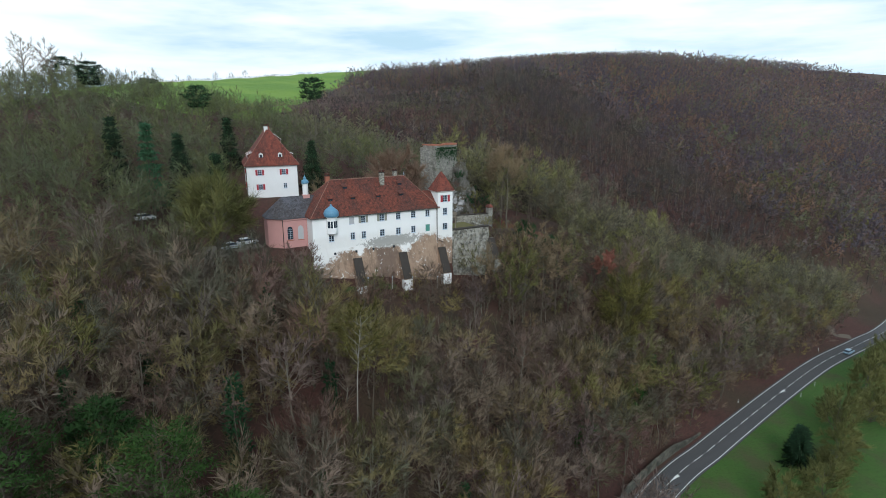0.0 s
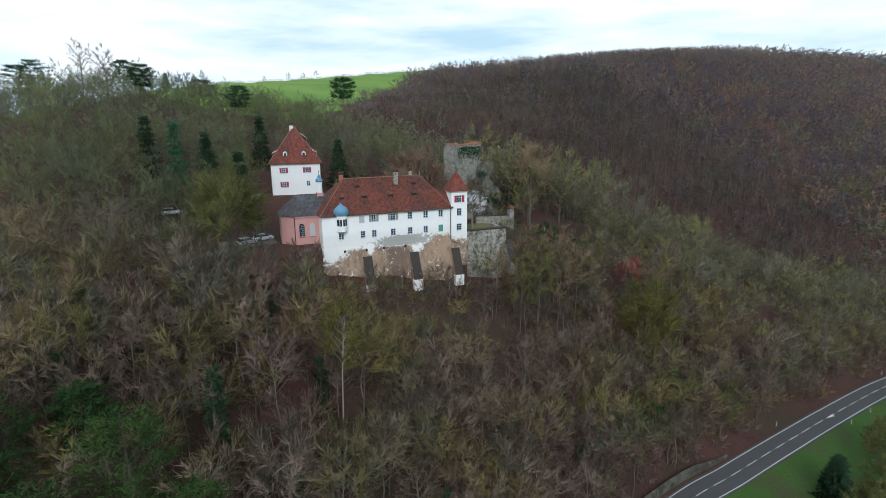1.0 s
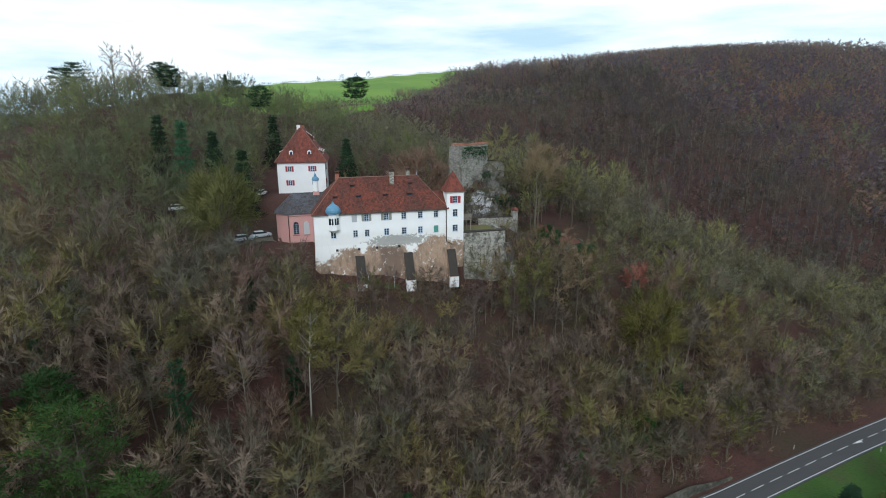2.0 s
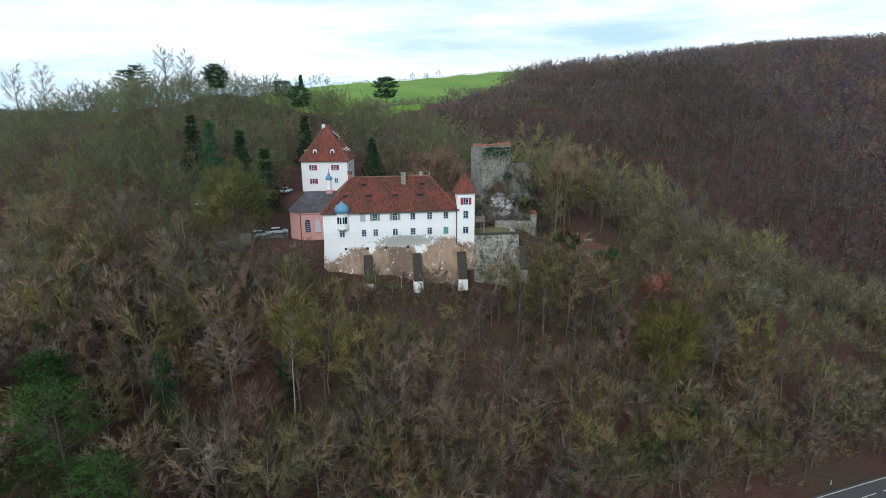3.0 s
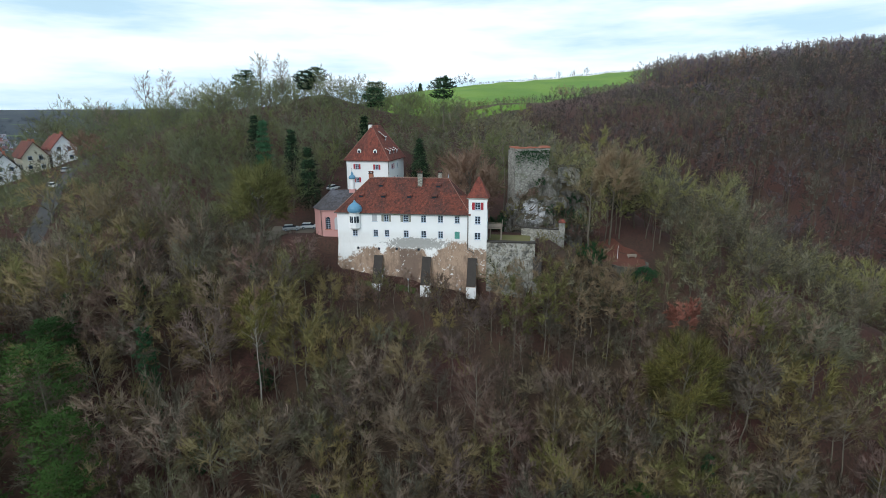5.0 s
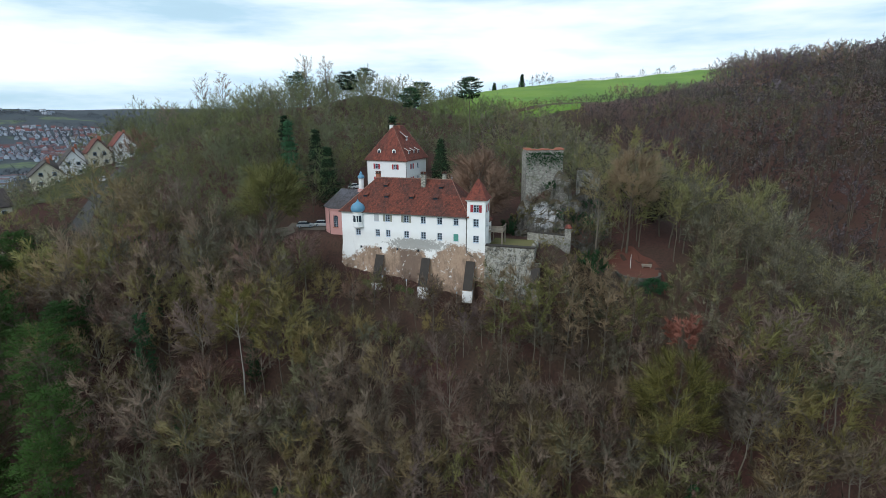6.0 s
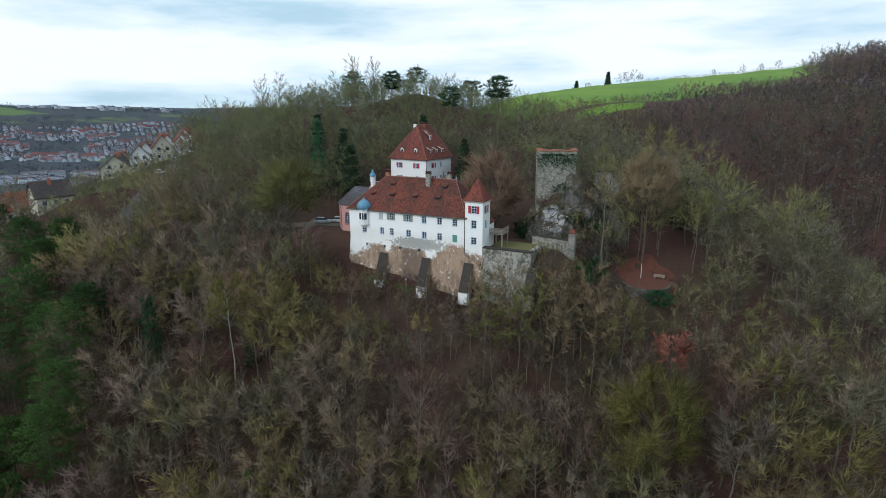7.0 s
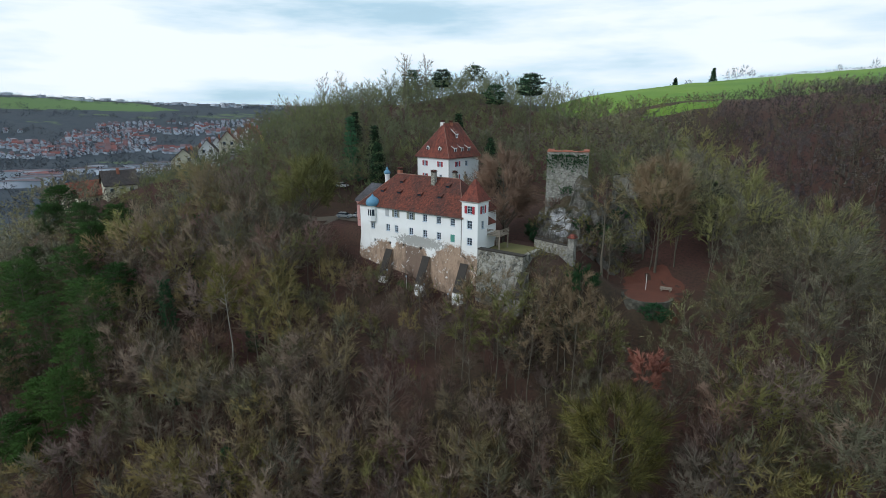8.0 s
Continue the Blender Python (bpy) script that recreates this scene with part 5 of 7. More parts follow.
M_SHRUB_OLIVE = [both(t, M_BARK, M_TWIG_OLIVE, "olive_shrub") for t in SHRUBS]
M_SHRUB = [both(t, M_BARK, M_TWIG, "shrub") for t in SHRUBS]

NO_TREES = [(19, 66, 105.5, 129), (64, 86, 108, 143), (18, 40, 129, 160), (6, 24, 116, 128), (87, 102, 114, 134), (38, 66, 128, 151), (-84, -70, 87, 101), (-70, -58, 92, 106), (-92, -78, 126, 140), (-100, -88, 134, 146), (-93, -79, 140, 152), (-88, -75, 147, 158), (-83, -70, 153, 165), (8, 21, 106, 117)]


def clear_of(x, y):
    """False where nothing grows: castle, yards, houses, road, meadow, field."""
    x, y = np.asarray(x, float), np.asarray(y, float)
    ok = np.ones(x.shape, bool)
    for x0, x1, y0, y1 in NO_TREES:
        ok &= ~((x > x0) & (x < x1) & (y > y0) & (y < y1))
    d, _ = to_line(x, y, FOOT, True)
    ok &= inside(x, y, FOOT) & (d > 1.5)
    rd, _ = to_line(x, y, ROAD)
    ok |= (x < 74) & (x > -70) & (y > 14) & (d < 40) & (rd > 4) & (y < 60)
    ok &= rd > 4.5
    ok &= ~((np.abs(x - 56) < 15) & (np.abs(y - 0.30 * x - 273) < 6))
    ok &= ~((y - 0.30 * x > 286) & (y - 2.1 * x > 146) & (x > -230) & (x - 0.38 * y < 15) & (y < 1500))
    pd, _ = to_line(x, y, PATH)
    ok &= pd > 2.2
    sd, _ = to_line(x, y, STREET)
    ok &= sd > 2.6
    return ok


PATH = [(19, 123.5), (9.6, 121.5), (-0.8, 118), (-8.7, 115.7), (-22, 110), (-40, 103)]
STREET = [(-40, 103), (-45, 114), (-52, 125), (-59, 139), (-64, 152), (-70, 170)]


def scatter(seed, x0, x1, y0, y1, step, keep=1.0):
    rng = np.random.default_rng(seed)
    xs, ys = np.meshgrid(np.arange(x0, x1, step), np.arange(y0, y1, step))
    xs, ys = xs.ravel() + rng.uniform(-0.48, 0.48, xs.size) * step, ys.ravel() + rng.uniform(-0.48, 0.48, ys.size) * step
    m = clear_of(xs, ys) & (rng.random(xs.size) < keep)
    return xs[m], ys[m], rng


def joined(name, variants, xs, ys, sizes, bark, twig, label):
    """Many trees joined into one stretch of woodland."""
    zs = land(xs, ys)
    soft = [crown_normals(*var[1]) for var in variants]
    for k, paint, piece in ((0, bark, "trunks"), (1, twig, "crowns")):
        v, f, nn, tone, o = [], [], [], [], 0
        r2 = np.random.default_rng(len(xs) + 5)
        for x, y, z, s in zip(xs, ys, zs, sizes):
            which = r2.integers(len(variants))
            a, wide, shade = r2.random() * 6.283, r2.uniform(0.85, 1.2), r2.random()
            tv, tf = variants[which][k]
            c, sn = math.cos(a), math.sin(a)
            p = np.empty_like(tv)
            p[:, 0], p[:, 1], p[:, 2] = (tv[:, 0] * c - tv[:, 1] * sn) * s * wide + x, (tv[:, 0] * sn + tv[:, 1] * c) * s * wide + y, tv[:, 2] * s + z
            v.append(p)
            if k:
                tf, n = soft[which]
                nn.append(np.stack([n[:, 0] * c - n[:, 1] * sn, n[:, 0] * sn + n[:, 1] * c, n[:, 2]], 1))
                tone.append(np.full(len(tv), shade, np.float32))
            f.append(tf + o)
            o += len(tv)
        me = mesh_from(name + "_" + piece, np.concatenate(v), np.concatenate(f), paint, np.concatenate(nn) if k else None, np.concatenate(tone) if k else None)
        if k == 0:
            top = tagged(new(name, me), label, "woodland", kind="stuff")
        else:
            tagged(new("crowns", me), kind="stuff").parent = top


# the slope nearest the flight: single trees
TREE_LABELS = ["bare deciduous tree with grey trunk on the wooded slope", "slender bare forest tree with olive mossy twigs", "bare deciduous tree with brown twigs on leaf litter"]
GIANTS = [(14, 109), (58, 133), (95, 134), (86, 121), (41.5, 151.4), (100.5, 91.5), (92, 77), (26.2, 77.6), (7.7, 74.6), (102.4, 98.8)]
xs, ys, rng = scatter(1, -22, 132, 22, 106, 4.9)
for x, y in zip(xs, ys):
    if min(math.hypot(x - gx_, y - gy_) for gx_, gy_ in GIANTS) < 4 or (x < 8 and y < 66 and rng.random() < 0.6) or (70 > x > 54 and 84 < y < 98 and rng.random() < 0.6):
        continue
    low = 26 < x < 80 and y > 86
    i = int(rng.integers(len(M_NEAR)))
    s = rng.uniform(0.82, 1.15) * (0.58 if low else 0.62 if 80 <= x < 108 and y > 92 else 1.0)
    green = rng.random() < 0.30
    plant("tree", (M_NEAR_OLIVE if green else M_NEAR)[i], x, y, s, rng.random() * 6.283, TREE_LABELS[1 if green else 2 * (i % 2)], "tree", "forest trees", rng.normal(0, 0.035))
# undergrowth under the castle wall and between the trunks
xs, ys, rng = scatter(7, -14, 130, 62, 116, 5.2, 0.8)
joined("undergrowth", SHRUBS, xs, ys, rng.uniform(0.8, 1.45, xs.size), M_BARK, M_TWIG_SPUR, "bare brown undergrowth on the leaf-covered slope")
near_wall = [(x, 109.8 - 5 * r) for x, r in zip(rng.uniform(22, 84, 90), rng.random(90))]
for x, y in near_wall:
    plant("shrub", M_SHRUB[int(rng.integers(3))], x, y, rng.uniform(0.6, 1.0), rng.random() * 6.283, "bare brown shrub at the foot of the castle wall", "shrub", "slope shrubs")

xs, ys, rng = scatter(8, -20, 125, 58, 112, 6.6, 0.6)
for x, y in zip(xs, ys):
    plant("sapling", M_SAPLING[int(rng.integers(3))], x, y, rng.uniform(0.6, 1.0), rng.random() * 6.283, "thin pale sapling among the forest trees", "tree", "saplings", rng.normal(0, 0.06))

xs, ys, rng = scatter(2, -150, 235, 40, 300, 5.6)
m = ~((xs > -22) & (xs < 132) & (ys < 106)) & ~((xs > -22) & (xs < 72) & (ys < 60)) & ((xs > -45) | (rng.random(xs.size) < 0.8))
xs, ys = xs[m], ys[m]
size = rng.uniform(0.72, 1.05, xs.size)
# low growth in the saddle below the field
saddle = (ys > 228) & (xs < 175)
size = np.where(saddle, np.minimum(size * 0.7, (83 + 0.05 * (xs - 95) - land(xs, ys)) / 15), size)
xs, ys, size = xs[size > 0.22], ys[size > 0.22], size[size > 0.22]
size = np.where((xs > 88) & (xs < 128) & (ys > 124) & (ys < 165), size * 1.3, size)
size = np.where((xs < -28) & (ys > 88) & (ys < 172), size * np.where(xs < -48, 0.46, 0.62), size)
hilltop = (ys > 168) & (xs > -112) & (xs < 60) & (ys < 250)
size = np.where(hilltop, size * np.where(xs < -85, 0.8, np.where(xs < -22, 0.78, 0.76)), size)
across = (xs > 75) & (ys > np.interp(xs, (75, 105, 150, 185, 235), (240, 195, 150, 124, 104)) + 6)
fine = (ys < 165) & (xs > -60) & ~across | ((xs > -150) & (xs < 45) & (ys > 172) & (ys < 226))
spur = fine & ((xs > 78) | (ys < 108))
hill = fine & ~spur
joined("spur_wood", MID, xs[spur], ys[spur], size[spur], M_BARK, M_TWIG_SPUR, "bare olive-grey deciduous woodland on the castle spur")
joined("hillside_wood", HILL, xs[hill], ys[hill], size[hill], M_BARK, M_TWIG_OLIVE_MIX, "bare olive-grey deciduous woodland on the castle hill")
plain_ = ~fine & ~across
low_ = plain_ & (ys > 228) & (xs < 175)
plain_ = plain_ & ~low_
joined("upper_wood", UPPER, xs[plain_], ys[plain_], size[plain_], M_BARK, M_TWIG_MIX, "bare grey-brown deciduous woodland behind the castle")
joined("saddle_wood", RAVINES, xs[low_], ys[low_], size[low_], M_BARK_DARK, M_TWIG_SPUR, "low bare woodland in the saddle below the field")
joined("ravine_wood", RAVINES, xs[across], ys[across], size[across] * 1.1, M_BARK, M_TWIG_RAVINE, "dark purple-brown bare woodland across the ravine")
xs, ys, rng = scatter(3, 90, 640, 120, 760, 8.6)
m = ((xs > 235) | (ys > 300)) & ((xs > 148) | (ys < 0.3 * xs + 290) | (ys < 2.1 * xs + 150)) & (interior(xs, ys) < 34)
size = rng.uniform(0.8, 1.15, xs.size)
size = np.where((xs < 148) & (ys < 420), np.clip((86 + 0.05 * (xs - 95) - land(xs, ys)) / 15, 0.25, 0.9), size)
crest = m & (interior(xs, ys) > 6) & (xs < 420)
m = m & ~crest & (xs < 470)
joined("far_wood", FARS, xs[m], ys[m], size[m], M_BARK_DARK, M_TWIG_FAR, "dark purple-brown bare woodland on the opposite hill")
corner = crest & (xs < 260) & (ys < 480)
crest = crest & ~corner
joined("corner_wood", CREST, xs[corner], ys[corner], size[corner], M_BARK_DARK, M_TWIG_FAR, "tall bare wood at the corner of the field")
joined("crest_wood", CREST, xs[crest], ys[crest], size[crest], M_BARK_DARK, M_TWIG_FAR, "bare grey-brown woodland on the crest of the opposite hill")
edge = (((xs > 235) | (ys > 300)) & (xs > 150) & (interior(xs, ys) >= 34) & (rng.random(xs.size) < 0.12)) | (xs >= 470)
joined("plateau_wood", TINY, xs[edge], ys[edge], size[edge], M_BARK_DARK, M_TWIG_FAR, "bare woodland on the far plateau")
xs, ys, rng = scatter(4, 640, 1150, 170, 800, 18.5)
joined("distant_wood", TINY_SHRUBS, xs, ys, rng.uniform(1.8, 2.5, xs.size), M_BARK_DARK, M_TWIG_FAR, "distant bare woodland on the ridge")

# low growth that fills the wood on the castle hill and at the edge of the field
xs, ys, rng = scatter(5, -146, 215, 100, 300, 6.8)
m = ~((xs > -22) & (ys < 108)) & ((xs < 70) & (ys < 262) | (xs >= 40) & (ys > 215) & (ys > 300 - 0.6 * xs) & (ys < 240 + 0.35 * xs))
joined("underwood", SHRUBS_FAR, xs[m], ys[m], rng.uniform(0.7, 1.4, m.sum()) * np.where((xs[m] < -48) & (ys[m] < 175), 0.5, 1.0), M_BARK, M_TWIG_OLIVE_MIX, "dense olive-brown underwood on the castle hill")
xs, ys, rng = scatter(6, 140, 660, 120, 700, 12.0)
inner = interior(xs, ys)
m = (inner > -6) & (inner < 60) & (ys > 200)
joined("crest_underwood", TINY_SHRUBS, xs[m], ys[m], rng.uniform(0.9, 1.5, m.sum()), M_BARK_DARK, M_TWIG_FAR, "dark underwood on the crest of the opposite hill")
xs, ys, rng = scatter(9, -112, -40, 84, 176, 4.4)
joined("garden_scrub", SHRUBS_FAR, xs, ys, rng.uniform(0.45, 0.95, xs.size), M_BARK, M_TWIG_OLIVE_MIX, "olive-brown scrub round the hillside houses")
xs, ys, rng = scatter(11, 170, 340, 84, 170, 6.6)
m = (xs > 235) | (ys < 130)
joined("valley_mouth_wood", RAVINES, xs[m], ys[m], rng.uniform(0.55, 0.9, m.sum()), M_BARK_DARK, M_TWIG_SPUR, "bare olive-brown woodland at the mouth of the ravine")


# ---- single trees that stand out ----
def grown(name, parts, bark, leaf, x, y, label, turn=0.0, group="", scale=1.0, category="tree"):
    return plant(name, both(parts, bark, leaf, name), x, y, scale, turn, label, category, group)


def great_tree(name, parts, bark, leaf, x, y, label, turn=0.0, group=""):
    """A tree large enough to tell its limbs apart: each limb is a part."""
    (tv, tf), crown = parts
    t = grown(name, ((tv[:30], tf[:50]), crown), bark, leaf, x, y, label, turn, group)
    for k in range((len(tv) - 30) // 9):
        new("limb", mesh_from("limb", tv[30 + 9 * k:39 + 9 * k], tf[50 + 12 * k:62 + 12 * k] - 30 - 9 * k, bark)).parent = t
    return t


M_OAK_TWIG = twig_paint("russet_twigs", [(0.350, 0.235, 0.172), (0.385, 0.258, 0.188)], True, 0.3)
M_TAN_TWIG = twig_paint("tan_twigs", [(0.360, 0.265, 0.170), (0.395, 0.290, 0.182)], True, 0.3)
M_OLIVE_TWIG = twig_paint("mossy_olive_twigs", [(0.220, 0.218, 0.082), (0.255, 0.245, 0.090)], True, 0.3)
M_YELLOW_TWIG = twig_paint("yellow_mossy_twigs", [(0.205, 0.185, 0.058), (0.230, 0.205, 0.064)], True, 0.3)
M_GREEN_TWIG = twig_paint("ivy_green_twigs", [(0.030, 0.110, 0.020), (0.042, 0.135, 0.026)], True)
great_tree("oak", bare_tree(501, 21.5, 6.6, 0.18, 28, 10, 56, 0.11, 0.45), M_BARK, M_OAK_TWIG, 58, 131.5, "large bare oak with dense russet-brown twigs behind the castle")
great_tree("lime_tree", bare_tree(502, 64.6 - z_at(11.5, 112.5), 6.3, 0.34, 28, 11, 40, 0.11, 0.42), M_BARK, M_OLIVE_TWIG, 11.5, 112.5, "broad round bare tree with mossy olive twigs beside the car park")
great_tree("beech", bare_tree(503, 67.0 - z_at(92.8, 134), 5.4, 0.46, 22, 9, 40, 0.10, 0.30), M_BARK, M_TAN_TWIG, 92.8, 134, "tall bare tree with tan dry leaves beside the ruin")
great_tree("ash", bare_tree(504, 20, 3.6, 0.52, 10, 6, 14, 0.07, 0.30), M_BARK, M_TWIG, 86, 121.5, "tall grey-trunked bare ash beside the garden pillar")
great_tree("maple", bare_tree(505, 38.5 - z_at(100.5, 91.5), 6.6, 0.22, 22, 10, 40, 0.12, 0.3), M_BARK, M_YELLOW_TWIG, 100.5, 91.5, "spreading tree with yellow-olive mossy twigs on the slope")
great_tree("maple", bare_tree(506, 14, 4.4, 0.22, 14, 8, 22, 0.09, 0.28), M_BARK, M_OLIVE_TWIG, 113, 78, "spreading tree with yellow-olive mossy twigs on the slope")
great_tree("maple", bare_tree(508, 48.0 - z_at(26.2, 77.6), 3.4, 0.58, 16, 8, 30, 0.09, 0.20), M_BARK_WHITE, M_YELLOW_TWIG, 26.2, 77.6, "slim pale-trunked tree with a yellow-olive crown on the slope")
great_tree("young_beech", bare_tree(507, 41.0 - z_at(102.4, 98.8), 2.2, 0.72, 14, 7, 34, 0.16, 0.13), M_BARK, M_BEECH, 102.4, 98.8, "slim beech with a crown of rust-pink dry leaves")
grown("ivy_tree", bare_tree(509, 12, 2.6, 0.10, 13, 7, 24, 0.13, 0.2), M_BARK, M_GREEN_TWIG, 92.4, 77.5, "tree overgrown with bright green ivy on the slope")
grown("ivy_tree", bare_tree(510, 11, 2.3, 0.10, 13, 7, 24, 0.13, 0.2), M_BARK, M_GREEN_TWIG, 72, 73, "tree overgrown with bright green ivy on the slope")
grown("bush", bare_tree(511, 7, 3.0, 0.1, 12, 7, 24, 0.09, 0.12), M_BARK, M_TAN_TWIG, 40.5, 139.5, "pale leafless bush beside the upper house", category="shrub")
grown("bush", bare_tree(512, 3.8, 2.8, 0.1, 12, 7, 24, 0.11, 0.12), M_BARK, M_IVY, 86.0, 112.5, "dark evergreen bush below the garden pillar", category="shrub")
grown("bush", bare_tree(513, 5, 3.2, 0.1, 12, 7, 24, 0.12, 0.12), M_BARK, M_IVY, 66.0, 133.5, "dark evergreen bush against the crag", category="shrub")
for i, (x, y, h, r) in enumerate([(15, 134.5, 17, 3.0), (8, 141, 17, 3.0), (-5, 146, 18, 3.2), (41.5, 151.4, 14.5, 2.8), (99, 155, 13, 3.0), (22, 164, 15, 2.8)]):
    grown("spruce", conifer(600 + i, h, r * 1.35, False, 16, 26, 0.8), M_BARK, M_SPRUCE, x, y, "dark green spruce among bare trees", i, "spruces")
for i, (x, y, h, r) in enumerate([(-10, 57, 25, 4.6), (-2, 63, 27, 5.0), (5, 58, 24, 4.4), (9, 52.5, 24, 4.0), (-17, 66, 25, 4.6), (-8, 72, 18, 3.6), (-24, 58, 26, 4.8), (-14, 48, 26, 4.6), (0, 46, 17, 3.4), (-38, 78, 18, 3.8), (-33, 84, 15, 3.4), (-30, 76, 17, 3.6), (-24, 71, 15, 3.6), (-41, 66.5, 14, 3.6), (-50, 74, 15, 3.8), (-58, 80, 13, 3.4), (-33, 60, 17, 4.0), (-3, 52, 16, 3.6), (4.3, 47.2, 15, 3.4)]):
    grown("pine", conifer(650 + i, h, r, True, 13, 85, 0.54), M_BARK, M_PINE, x, y, "green long-needled pine on the lower slope", i, "pines")
for i, (x, y, h, r) in enumerate([(-50, 228, 20, 4.4), (-44, 222, 20, 4.6), (-10.2, 198.6, 13.5, 3.4), (46.3, 164.5, 28.5, 3.2), (17.9, 192, 14.0, 3.4), (-20, 236, 14, 4.0), (6, 238, 14, 4.4)]):
    grown("ridge_pine", conifer(680 + i, h, r, True, 9, 44, 0.9, 0.76 if h > 25 else 0.5), M_BARK, M_SPRUCE, x, y, "dark pine standing above the bare wood", i, "ridge pines")
for i, (x, y, h) in enumerate([(-70.5, 192, 25), (-64, 195, 24), (-25.3, 193.8, 20), (-20, 201, 18), (-78, 180, 15)]):
    grown("larch", bare_tree(700 + i, h, 3.0, 0.42, 20, 6, 12, 0.065, 0.26), M_BARK, M_TWIG, x, y, "tall bare larch on the hilltop skyline", i, "larches")
for i, (x, y, h) in enumerate([(7.7, 74.6, 40.5 - z_at(7.7, 74.6)), (-12, 81, 12), (24, 84, 10), (18, 70, 8), (40, 66, 9), (-2, 88, 11), (104, 84, 10), (-10.5, 93.6, 12), (17, 97.5, 10)]):
    tv, tf = bare_tree(720 + i, h + 4, 2.4, 0.5, 8, 5, 12, 0.07, 0.16)
    iv = ivy_coat(i, h, 1.9 if i == 0 else 1.35, 1400 if i == 0 else 800)
    ms = (mesh_from("ivy_trunk", *tv, M_BARK), crown_mesh("ivy_crown", *tf, M_TWIG), crown_mesh("ivy", *iv, M_IVY))
    plant("ivy_clad_tree", ms, x, y, 1.0, i, "bare tree with its trunk clad in dark green ivy", "tree", "ivy-clad trees")
for i, (x, y, h) in enumerate([(70.3, 148.4, 77.5 - z_at(70.3, 148.4)), (78, 149, 22), (66, 146, 21), (84, 141, 20)]):
    grown("birch", bare_tree(740 + i, h, 1.6, 0.55, 8, 4, 8, 0.05, 0.17), M_BARK_PALE, M_TWIG, x, y, "tall thin pale-trunked bare birch behind the ruin", i, "birches")
for i, (x, y, top, r) in enumerate([(72.5, 104.0, 48.5, 3.6), (78.5, 105.0, 47.5, 3.8), (84.5, 106.5, 46, 3.4), (67.5, 103.5, 46, 2.8), (76, 99, 46.5, 3.4), (82, 100, 46, 3.4), (89, 103, 47.0, 3.6), (70, 97, 45, 3.2), (91.5, 108, 46.5, 3.4), (86.5, 109.5, 48.0, 3.4), (93.5, 103.5, 45.5, 3.4), (81, 108.5, 47.5, 3.0)]):
    h = top - z_at(x, y)
    great_tree("hornbeam", bare_tree(760 + i, h, r, 0.30, 13, 8, 15, 0.10, 0.16), M_BARK, (M_TAN_TWIG, M_OLIVE_TWIG, M_TAN_TWIG)[i % 3], x, y, "bare hornbeam with olive twigs below the terrace wall", i, "terrace trees")
for i, (x, y, z, r) in enumerate([(78.5, 128.6, 51, 2), (72, 128.2, 50, 1.6), (81, 127.4, 50.5, 2.2), (86, 128.4, 48.5, 2.4), (75, 128.4, 58.5, 1.4), (70, 128.9, 52.5, 1.4), (83.5, 126.9, 46.5, 2.2), (78.5, 130.9, 58.5, 1.5), (66.5, 130.4, 49, 1.8), (85, 129, 45, 2.8), (87.5, 131.5, 44.5, 2.8), (80.5, 127.9, 48, 2), (83.5, 129.4, 50, 2), (88, 127.5, 42.5, 2.6), (77, 127.4, 46.5, 1.8), (79.5, 127.5, 52.5, 1.7), (81.5, 128.5, 50.5, 2.0), (84, 129.5, 48.5, 2.0), (70.5, 129.5, 55, 1.5), (78.8, 129, 57.5, 1.3), (83.5, 137.5, 52.5, 2.0), (80.5, 126.8, 47.0, 1.6), (73, 127.0, 56.2, 1.3), (67.5, 129.8, 50.5, 1.7), (86.0, 131.0, 47.0, 2.0)]):
    b_ = grown("crag_shrub", bare_tree(780 + i, r * 1.6, r * 0.8, 0.05, 10, 6, 20, 0.06, 0.05), M_BARK, (M_IVY, M_TWIG_OLIVE, M_TWIG, M_TWIG_OLIVE)[i % 4], x, y, "low scrub growing on the crag", i, "crag scrub", 1.0, "shrub")
    b_.location.z = z - 0.6
grown("blue_spruce", conifer(612, 21, 4.0, False, 17, 26, 0.8), M_BARK, M_SPRUCE_LIGHT, 1.7, 137.3, "tall blue-green spruce among bare trees beside the parked car", 2)
# the keep's creeper
creep = blades(np.random.default_rng(9), np.stack([np.random.default_rng(3).uniform(-4.4, 4.4, 420), np.full(420, -0.1), 66.2 - np.abs(np.random.default_rng(4).normal(0, 1.6, 420))], 1), np.random.default_rng(5).normal(0, 0.5, (420, 3)) + (0, -0.6, -0.5), np.random.default_rng(6).uniform(0.3, 0.6, 420), np.random.default_rng(8).uniform(0.25, 0.45, 420))
new("ivy", mesh_from("ivy", *creep, M_IVY)).parent = keep

